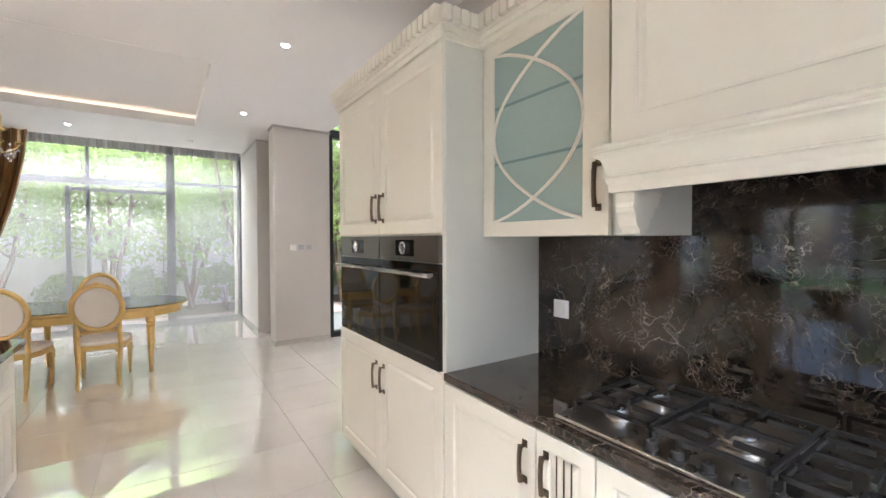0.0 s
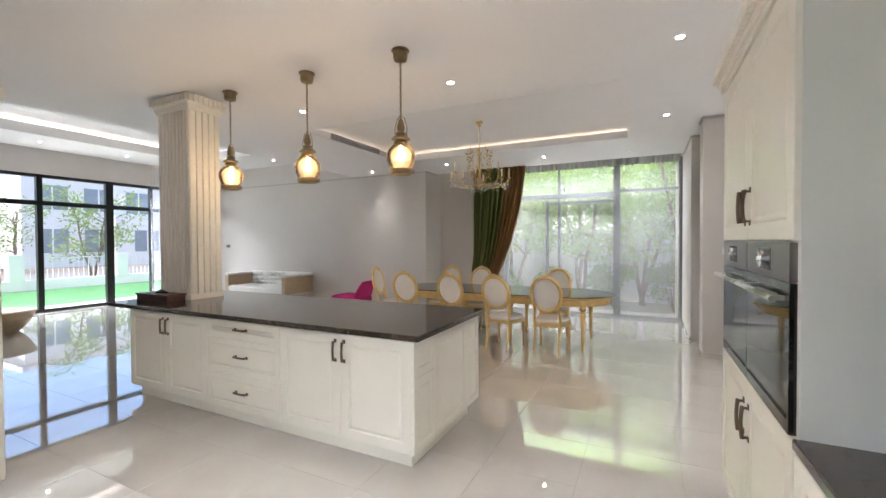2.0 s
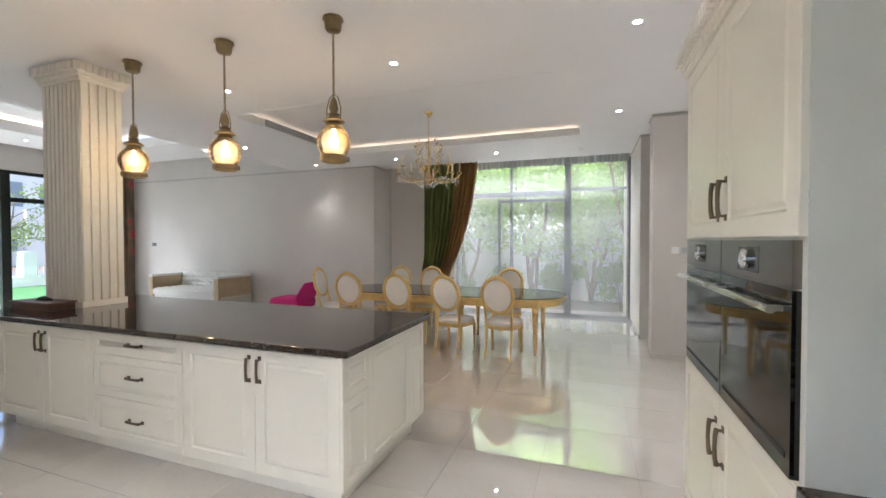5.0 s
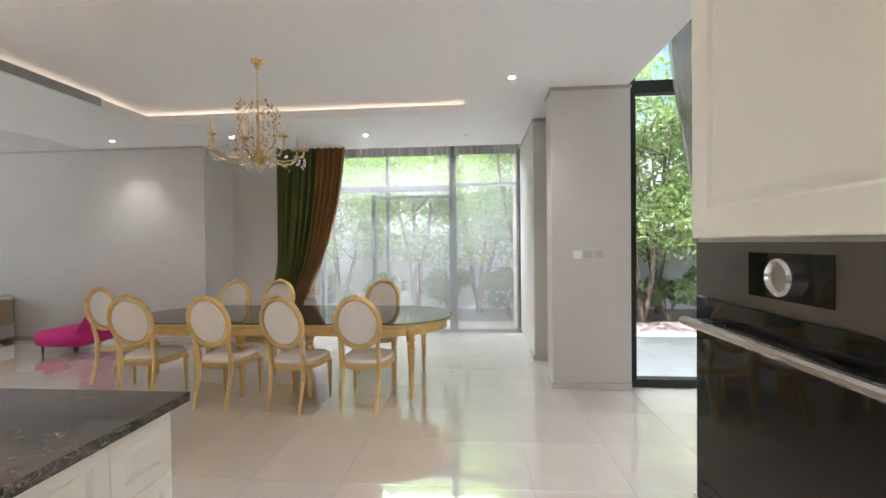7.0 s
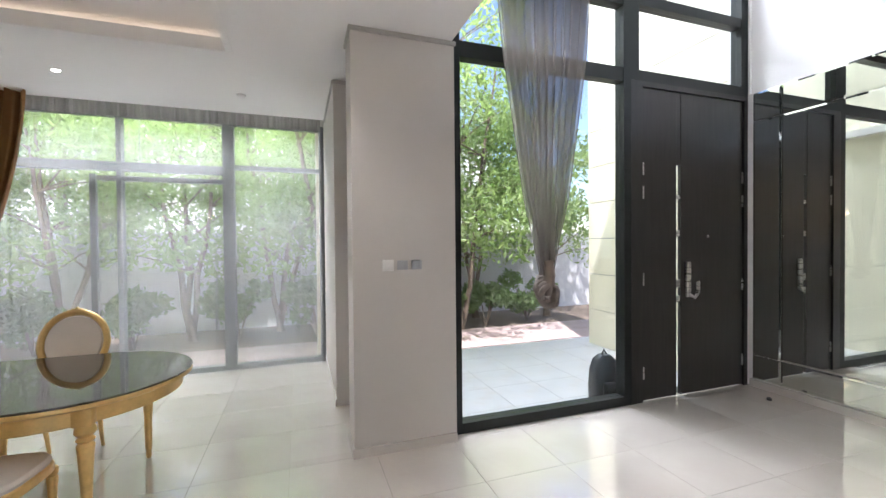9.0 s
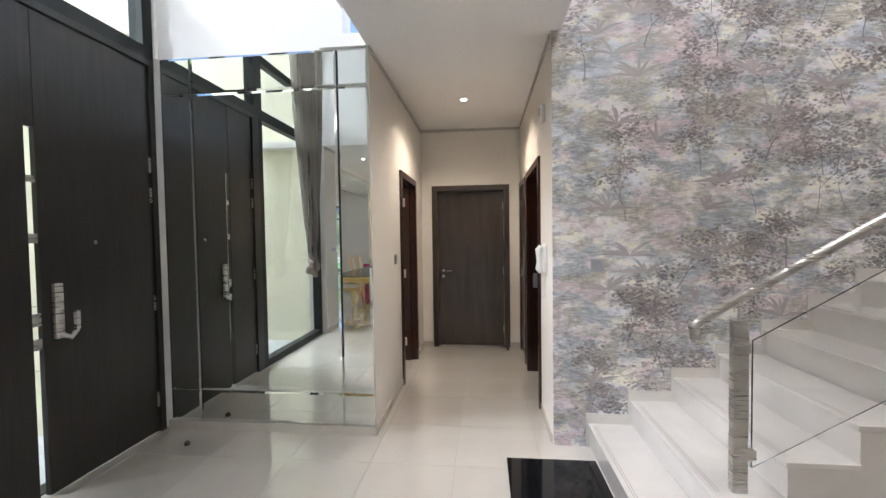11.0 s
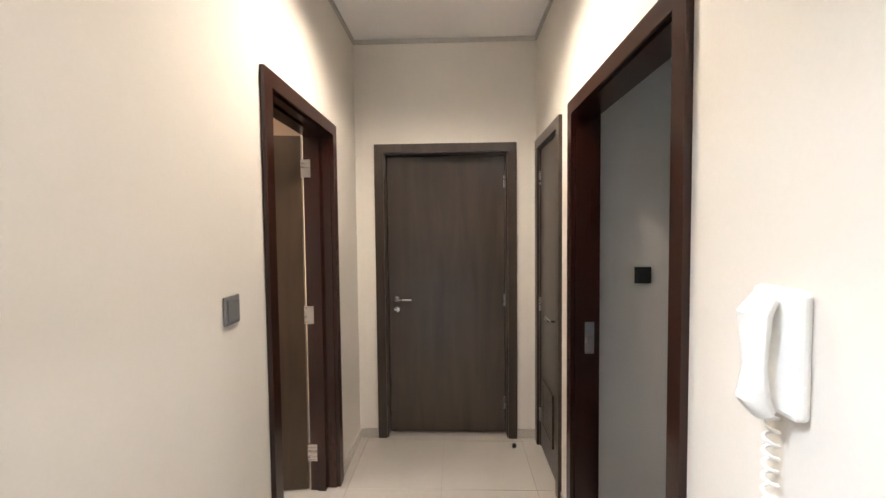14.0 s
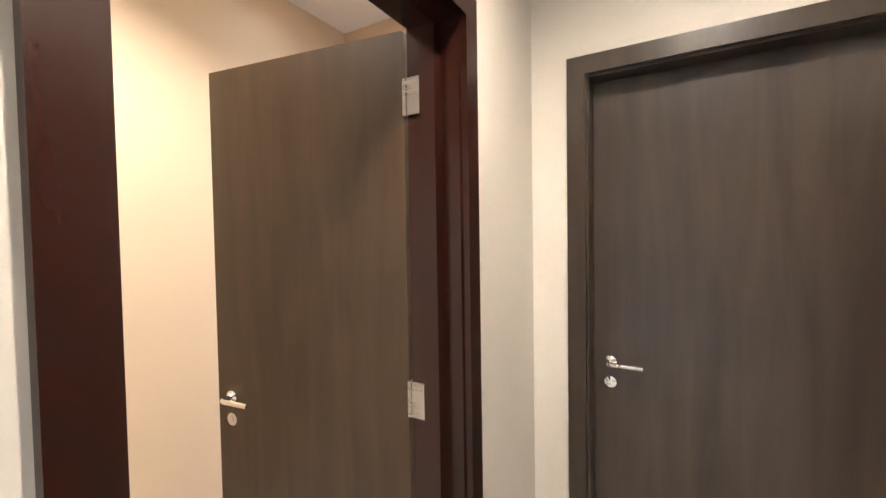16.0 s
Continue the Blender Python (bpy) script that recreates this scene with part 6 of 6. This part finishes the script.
# grille in the west face of the dining tray
gv = thing("air_grille", (TR[0], 5.6, 3.2), "long grey air grille in the side of the ceiling tray", "vent")
part("frame", boxes((TR[0] + 0.001, TR[0] + 0.056, 5.0, 6.35, CEIL + 0.005, CEIL + 0.112)), M_WHITE, gv)
for k in range(6):
    part("slat", boxes((TR[0] + 0.056, TR[0] + 0.061, 5.02, 6.33, CEIL + 0.012 + k * 0.016, CEIL + 0.021 + k * 0.016)), M_GREYP, gv)
sd = thing("smoke_detector", (0.72, 8.05, CEIL), "small white round ceiling detector", "smoke detector")
bm = bmesh.new()
lathe(bm, [(0.045, 0), (0.045, -0.015), (0.03, -0.03), (0.01, -0.032)], 0.72, 8.05, CEIL, 20)
part("housing", bm, M_WHITE, sd, soft=True)
dstop = bmesh.new()
lathe(dstop, [(0.016, 0), (0.016, 0.02), (0.01, 0.028)], 8.45, 3.32, 0, 12)
single("door_stop", dstop, M_IRON, "small black round door stop on the floor", "door stop", soft=True)
dstop = bmesh.new()
lathe(dstop, [(0.022, 0), (0.022, 0.02), (0.012, 0.03)], 5.62, 6.0, 0, 12)
single("door_stop", dstop, M_IRON, "small dark round door stop on the floor", "door stop", soft=True)

# study behind the open doorway
M_BLUEC = surface("pale_roller_blind", (0.55, 0.66, 0.68), 0.8)
M_DKC = surface("dark_study_carpet", (0.05, 0.05, 0.05), 0.9)
structure("floor_study", boxes((6.03, 9.8, -1.05, 2.9, -0.1, -0.002)), M_DKC, "dark study carpet", "floor")
M_LEATHER = surface("black_leather", (0.012, 0.012, 0.014), 0.4, 0, 0.3, 8, 120, 0.2)
oc = thing("office_chair", (8.75, 1.3, 0), "black leather office chair in the study", "chair")
bm = bmesh.new()
box(bm, 8.47, 9.03, 1.03, 1.57, 0.44, 0.56, 0.05)
part("seat", bm, M_LEATHER, oc, soft=True)
bm = bmesh.new()
box(bm, 8.42, 8.53, 1.02, 1.58, 0.54, 1.16, 0.05)
part("backrest", bm, M_LEATHER, oc, soft=True)
for yy in (1.0, 1.56):
    bm = bmesh.new()
    tube(bm, [(8.5, yy + 0.02, 0.5), (8.55, yy + 0.02, 0.72), (8.9, yy + 0.02, 0.74), (8.95, yy + 0.02, 0.5)], 0.025, 8)
    part("armrest", bm, M_LEATHER, oc, soft=True)
bm = bmesh.new()
lathe(bm, [(0.28, 0.0), (0.26, 0.05), (0.04, 0.09), (0.035, 0.44)], 8.75, 1.3, 0, 16)
part("pedestal", bm, M_IRON, oc)
lamp("study_daylight", "AREA", look((10.6, 0.3, 3.9), (9.0, 0.4, 0.9)), 75, (0.85, 0.95, 1.0), size=2.0, size_y=1.0)
M_BLIND = sheer("pale_blue_blind", (0.72, 0.86, 0.90), 0.1)
bl = thing("roller_blind", (9.57, 0.3, 0.75), "pale blue translucent roller blind with a dark pelmet", "blind")
part("cloth", boxes((9.575, 9.577, -0.68, 1.28, 0.75, 2.72)), M_BLIND, bl)
part("pelmet", boxes((9.52, 9.6, -0.75, 1.35, 2.72, 2.86)), M_IRON, bl)
wb = thing("filing_cabinet", (8.25, 1.75, 0), "low white filing cabinet in the study", "cabinet")
bm = bmesh.new()
box(bm, 8.0, 8.5, 1.45, 2.0, 0.05, 0.72, 0.01)
part("body", bm, M_PLASTIC, wb)
part("drawer", boxes((7.985, 8.0, 1.47, 1.98, 0.40, 0.69)), M_PLASTIC, wb)
part("drawer", boxes((7.985, 8.0, 1.47, 1.98, 0.08, 0.38)), M_PLASTIC, wb)
part("plinth", boxes((8.02, 8.48, 1.47, 1.98, 0, 0.05)), M_IRON, wb)


# ---- outdoors ----
GZ = -0.17
M_SOIL = surface("garden_soil", (0.17, 0.13, 0.10), 0.95, 0, 0.3, 2, 40, 0.4)
structure("ground", boxes((-400, 400, -400, 400, GZ - 0.4, GZ - 0.03)), M_SOIL, "sandy garden soil reaching the horizon", "ground")
M_RENDER = surface("cream_stone_cladding", (0.86, 0.81, 0.64), 0.7, 0, 0.05, 1.5, 60, 0.1)
M_BOUND = surface("grey_boundary_render", (0.52, 0.52, 0.52), 0.85, 0, 0.12, 1.5, 60, 0.2)
M_LAWN = surface("artificial_lawn", (0.05, 0.16, 0.05), 0.9, 0, 0.25, 3, 200, 0.4)
M_VILLA = surface("white_villa_render", (0.86, 0.85, 0.82), 0.8, 0, 0.05, 0.5, 30, 0.1)
M_DARKW = surface("pale_window_glass", (0.26, 0.31, 0.36), 0.15)
M_BARK = surface("tree_bark", (0.16, 0.12, 0.09), 0.9, 0, 0.35, 12, 90, 0.6)
M_PAVE = marble("pale_marble_paving", (0.50, 0.52, 0.54), (0.62, 0.62, 0.62), (0.46, 0.38, 0.28), 0.35, 1.1, 0.06)
M_RED = surface("red_brown_pavers", (0.40, 0.31, 0.29), 0.85, 0, 0.2, 6, 80, 0.3)


def leaf_mat(name, dark, light):
    m, nt, b = nodes_of(name)
    info = nt.nodes.new("ShaderNodeNewGeometry")
    nt.links.new(ramp_node(nt, info.outputs["Random Per Island"], [(0.0, dark), (1.0, light)]), b.inputs["Base Color"])
    b.inputs["Roughness"].default_value = 0.55
    out = nt.nodes["Material Output"]
    tl, mx = nt.nodes.new("ShaderNodeBsdfTranslucent"), nt.nodes.new("ShaderNodeMixShader")
    tl.inputs[0].default_value = (light[0] * 1.4, light[1] * 1.5, light[2], 1)
    mx.inputs[0].default_value = 0.45
    nt.links.new(b.outputs[0], mx.inputs[1])
    nt.links.new(tl.outputs[0], mx.inputs[2])
    nt.links.new(mx.outputs[0], out.inputs[0])
    return m


M_LEAF = leaf_mat("tree_leaves", (0.085, 0.14, 0.05), (0.27, 0.35, 0.15))
M_SHRUB = leaf_mat("shrub_leaves", (0.055, 0.10, 0.045), (0.18, 0.25, 0.11))


def leaves(name, blobs, count, size, material, seed, parent):
    """Small folded leaves scattered through uneven clumps; one mesh."""
    r = np.random.RandomState(seed)
    weights = np.array([b[3] ** 2 for b in blobs])
    pick = r.choice(len(blobs), count, p=weights / weights.sum())
    verts, faces = [], []
    o = origin_of(parent)
    for i, k in enumerate(pick):
        cx, cy, cz, rad = blobs[k]
        d = r.normal(size=3)
        d /= np.linalg.norm(d)
        c = np.array([cx - o.x, cy - o.y, cz - o.z]) + d * rad * r.uniform(0.45, 1.05) * np.array([1, 1, 0.8])
        a = r.normal(size=3)
        a /= np.linalg.norm(a)
        b = np.cross(a, r.normal(size=3))
        b /= np.linalg.norm(b) + 1e-6
        s = size * r.uniform(0.6, 1.4)
        n = np.cross(a, b) * s * 0.25
        j = len(verts)
        verts += [c - a * s, c + b * s * 0.38 + n, c + a * s, c - b * s * 0.38 + n]
        faces += [(j, j + 1, j + 2), (j, j + 2, j + 3)]
    me = bpy.data.meshes.new(name)
    me.from_pydata([tuple(v) for v in verts], [], faces)
    me.materials.append(material)
    ob = new(name, me)
    ob.parent = parent
    BASE[ob.name] = o
    return ob


def tree(x, y, height, spread, seed, count=5200, size=0.075, material=None):
    r = random.Random(seed)
    t = thing("tree", (x, y, GZ - 0.05), "slender garden tree with light green feathery leaves", "tree", "garden trees")
    bm = bmesh.new()
    blobs = []
    for k in range(3):
        lean = Vector((r.uniform(-0.5, 0.5), r.uniform(-0.35, 0.35), 0))
        pts, rad = [], []
        for i in range(7):
            f = i / 6
            pts.append(Vector((x, y, GZ - 0.05)) + lean * f * height * 0.35 + Vector((r.uniform(-0.05, 0.05), r.uniform(-0.05, 0.05), f * height * 0.72)))
            rad.append(0.055 * (1 - 0.75 * f) + 0.006)
        tube(bm, pts, rad, 8)
        for i in range(2, 7):
            for _ in range(2):
                a = r.uniform(0, 6.28)
                end = pts[i] + Vector((math.cos(a), math.sin(a), r.uniform(0.2, 0.9))) * spread * r.uniform(0.35, 0.7)
                tube(bm, [pts[i], (pts[i] + end) / 2 + Vector((0, 0, 0.06)), end], [0.02, 0.012, 0.005], 6)
                blobs.append((end.x, end.y, end.z, spread * r.uniform(0.22, 0.42)))
    part("trunk", bm, M_BARK, t, soft=True)
    leaves("crown", blobs, count, size, material or M_LEAF, seed, t)
    return t


for i, (x, y, h, s) in enumerate(((-2.6, 12.2, 5.6, 1.9), (-0.6, 11.9, 5.2, 1.8), (0.9, 12.3, 5.8, 1.9), (2.4, 11.4, 5.4, 1.8), (3.7, 11.6, 6.2, 2.0), (5.2, 12.2, 5.8, 1.9), (-4.6, 12.4, 5.6, 2.0), (6.9, 11.8, 5.8, 1.8), (3.0, 13.6, 7.5, 2.4), (0.2, 14.5, 7.5, 2.4), (-3.6, 14.6, 7.5, 2.5), (2.1, 10.9, 7.2, 2.1), (4.4, 11.0, 7.4, 2.1))):
    tree(x, y, h, s, 20 + i)
for i, (x, y, w) in enumerate(((-2.8, 11.7, 0.7), (-1.4, 11.6, 0.6), (0.2, 11.7, 0.7), (1.6, 11.3, 0.7), (2.8, 11.2, 0.65), (3.9, 11.3, 0.7), (5.0, 11.2, 0.75), (6.1, 11.4, 0.7))):
    t = thing("shrub", (x, y, GZ - 0.05), "dense dark green garden shrub by the boundary wall", "shrub", "garden shrubs")
    r = random.Random(60 + i)
    bm = bmesh.new()
    blobs = []
    for k in range(6):
        e = Vector((x + r.uniform(-w, w) * 0.6, y + r.uniform(-0.25, 0.25), r.uniform(0.2, 0.75)))
        tube(bm, [(x, y, GZ - 0.05), (x + (e.x - x) * 0.4, y, e.z * 0.5), e], [0.015, 0.01, 0.005], 6)
        blobs.append((e.x, e.y, e.z, r.uniform(0.22, 0.36)))
    part("stems", bm, M_BARK, t)
    leaves("foliage", blobs, 1500, 0.07, M_SHRUB, 60 + i, t)
bw = structure("boundary_wall", boxes((-14, 16, 12.9, 13.1, GZ - 0.05, 1.75), (-14, 16, 12.87, 13.13, 1.75, 1.82)), M_BOUND, "grey rendered garden boundary wall", "wall")
# paving outside the entrance and bay
pave = structure("pavement", boxes((-4.5, 9, 9.2, 11.0, GZ - 0.03, GZ - 0.012), (2.2, 9, 6.5, 9.2, GZ - 0.03, GZ - 0.012)), M_GROUT, "paving bed outside the entrance", "pavement")
kx = 0
slab_mesh = mesh_of("paving_slab", boxes((0, 0.596, 0, 0.596, -0.012, 0)), M_PAVE)
for i in range(11):
    for j in range(5):
        o = new("paving_slab", slab_mesh)
        o.parent = pave
        o.location = (2.22 + 0.6 * i, 6.52 + 0.6 * j, GZ)
bm = boxes((0, 0.196, 0, 0.096, -0.012, 0))
brick_mesh = mesh_of("paver", bm, M_RED)
rest = bmesh.new()
for i in range(64):
    for j in range(14):
        x, y = -4.4 + 0.2 * i + (0.1 if j % 2 else 0), 9.55 + 0.1 * j
        if 2.2 < x < 6.2 and j < 12:
            o = new("paver", brick_mesh)
            o.parent = pave
            o.location = (x, y, GZ)
        else:
            box(rest, x, x + 0.196, y, y + 0.096, GZ - 0.012, GZ)
tagged(part("paver_field", rest, M_RED, pave), kind="stuff")
# cladding beside the porch, in courses
clad = thing("porch_wall", (6.1, 7.8, GZ), "cream stone clad porch wall with horizontal joints", "wall")
part("core", boxes((6.02, 6.4, 6.6, 9.1, GZ - 0.05, 7.0)), M_GROUT, clad)
for k in range(12):
    part("cladding_course", boxes((5.99, 6.02, 6.6, 9.1, GZ + k * 0.6 + 0.004, GZ + k * 0.6 + 0.592)), M_RENDER, clad)
    part("cladding_course", boxes((5.99, 6.4, 9.1, 9.13, GZ + k * 0.6 + 0.004, GZ + k * 0.6 + 0.592)), M_RENDER, clad)
structure("facade_bay", boxes((2.2, 2.24, 6.6, 9.2, GZ - 0.05, 7.0), (1.5, 2.2, 9.2, 9.24, GZ - 0.05, 7.0), (-3.7, 1.5, 9.2, 9.24, 3.2, 7.0), (-3.7, -1.95, 9.2, 9.24, GZ - 0.05, 3.2)), M_RENDER, "cream rendered outside face of the bay", "facade")
structure("facade_floor_edge", boxes((2.24, 5.99, 6.5, 6.62, GZ - 0.05, -0.005)), M_FRAME, "dark threshold under the entrance glazing", "threshold")
structure("roof_slab", boxes((-11.4, 6.6, -1.9, 6.6, 6.6, 6.9), (-11.4, 2.24, 6.6, 9.24, 6.6, 6.9)), M_RENDER, "flat roof slab", "roof")
# backpack left on the porch
bp = thing("backpack", (4.36, 6.86, GZ), "black backpack standing on the porch", "backpack")
bm = bmesh.new()
rings = []
for z, w, d in ((0.0, 0.13, 0.09), (0.02, 0.16, 0.11), (0.2, 0.165, 0.12), (0.38, 0.15, 0.11), (0.48, 0.12, 0.085), (0.53, 0.06, 0.05)):
    rings.append([(4.36 + w * math.copysign(abs(math.cos(a)) ** 0.7, math.cos(a)), 6.86 + d * math.copysign(abs(math.sin(a)) ** 0.7, math.sin(a)), GZ + z) for a in [2 * math.pi * i / 24 for i in range(24)]])
ring_loft(bm, rings)
part("body", bm, M_LEATHER, bp, soft=True)
bm = bmesh.new()
box(bm, 4.25, 4.47, 6.70, 6.76, GZ + 0.05, GZ + 0.27, 0.025)
part("front_pocket", bm, M_LEATHER, bp)
bm = bmesh.new()
tube(bm, [(4.33, 6.86, GZ + 0.52), (4.36, 6.86, GZ + 0.58), (4.40, 6.86, GZ + 0.52)], 0.01, 6)
part("grab_loop", bm, M_LEATHER, bp)
bm = bmesh.new()
tube(bm, [(4.23, 6.78, GZ + 0.06), (4.13, 6.74, GZ + 0.015), (4.05, 6.76, GZ + 0.02), (4.01, 6.74, GZ + 0.05)], 0.009, 6)
part("strap", bm, M_LEATHER, bp)
# garden behind the patio
structure("terrace", boxes((-12.6, -11.3, -3, 10, GZ - 0.05, -0.03)), M_PAVE, "pale stone terrace outside the patio doors", "terrace")
structure("lawn", boxes((-19, -12.6, -6, 16, GZ - 0.05, GZ + 0.02)), M_LAWN, "bright artificial lawn", "lawn")
fence = thing("garden_fence", (-19.2, 5, GZ), "low white garden wall with slim pale railings", "fence")
part("kerb_wall", boxes((-19.3, -19.05, -8, 18, GZ - 0.05, 0.22)), M_VILLA, fence)
for k in range(8):
    part("pillar", boxes((-19.36, -18.98, -7 + 3.3 * k, -6.6 + 3.3 * k, 0.2, 1.15)), M_VILLA, fence)
part("top_rail", boxes((-19.2, -19.16, -8, 18, 1.0, 1.04)), M_VILLA, fence)
tagged(part("railing_bars", boxes(*[(-19.19, -19.17, -7.9 + 0.16 * k, -7.88 + 0.16 * k, 0.2, 1.0) for k in range(160)]), M_VILLA, fence), kind="stuff")
structure("road", boxes((-30, -23, -60, 70, GZ - 0.03, GZ + 0.005)), surface("pale_asphalt", (0.16, 0.16, 0.16), 0.9, 0, 0.1, 2, 60, 0.3), "pale asphalt road beyond the garden", "road")


def villa(x, y, w, h):
    t = thing("villa", (x, y + w / 2, GZ), "white flat-roofed two-storey villa with dark windows", "house", "villas across the road")
    part("wall", boxes((x - 8, x, y, y + w, GZ - 0.05, h), (x, x + 1.2, y + w * 0.55, y + w, GZ - 0.05, h * 0.55)), M_VILLA, t)
    part("roof", boxes((x - 8.2, x + 0.3, y - 0.2, y + w + 0.2, h, h + 0.35)), M_VILLA, t)
    for lev in (0.9, 4.0):
        for k in range(3):
            yy = y + w * (0.08 + 0.31 * k)
            xx = x + (1.2 if lev < 2 and k == 2 else 0)
            win = part("window", boxes((xx, xx + 0.06, yy, yy + w * 0.2, lev, lev + 1.7)), M_DARKW, t)
            part("frame", boxes((xx, xx + 0.09, yy + w * 0.095, yy + w * 0.105, lev, lev + 1.7)), M_VILLA, win)


for y, w, h in ((-14, 9, 6.8), (-1, 10, 7.2), (12.5, 9, 6.8), (25, 10, 7.2)):
    villa(-37, y, w, h)
for i, (x, y, h, s) in enumerate(((-17.2, 3.2, 3.6, 1.2), (-21, 9.5, 4.5, 1.6), (-33, 10.8, 5, 2.0), (-21.5, -2.5, 4.5, 1.6))):
    tree(x, y, h, s, 90 + i, 1100, 0.09)
tagged(structure("neighbour_house", boxes((-9, 9, 19, 27, GZ - 0.05, 6.2)), M_VILLA, "pale neighbouring house behind the boundary wall", "house"))

# ---- floor tiles ----
PIT = 0.612
ROOMS = [(-11.15, 5.88, -1.1, 6.4), (5.88, 8.62, 3.1, 4.56), (-11.15, -3.5, 6.4, 8.22), (-3.5, 1.66, 6.4, 9.02), (1.66, 2.05, 6.4, 7.36), (6.5, 7.6, 2.9, 3.1), (7.05, 8.0, 4.56, 4.76)]
full_tile = mesh_of("floor_tile", boxes((0, PIT - 0.0026, 0, PIT - 0.0026, -0.012, 0)), M_TFLOOR)
floor_ob = bpy.data.objects["floor"]
far_tiles = bmesh.new()
for i in range(-20, 15):
    for j in range(-8, 11):
        x0, y0 = 0.58 + PIT * i, 3.25 + PIT * j
        for a0, a1, b0, b1 in ROOMS:
            p0, p1, q0, q1 = max(a0, x0), min(a1, x0 + PIT - 0.0026), max(b0, y0), min(b1, y0 + PIT - 0.0026)
            if p1 - p0 < 0.02 or q1 - q0 < 0.02:
                continue
            near = x0 > -2.6 and y0 > 0.6
            if near and p1 - p0 > PIT - 0.006 and q1 - q0 > PIT - 0.006:
                o = new("floor_tile", full_tile)
                o.parent = floor_ob
                o.location = (x0, y0, 0)
            elif near:
                o = new("floor_tile", mesh_of("floor_tile", boxes((0, p1 - p0, 0, q1 - q0, -0.012, 0)), M_TFLOOR))
                o.parent = floor_ob
                o.location = (p0, q0, 0)
            else:
                box(far_tiles, p0, p1, q0, q1, -0.012, 0)
ft = part("floor_tiles_far", far_tiles, M_TFLOOR, floor_ob)
tagged(ft, kind="stuff")
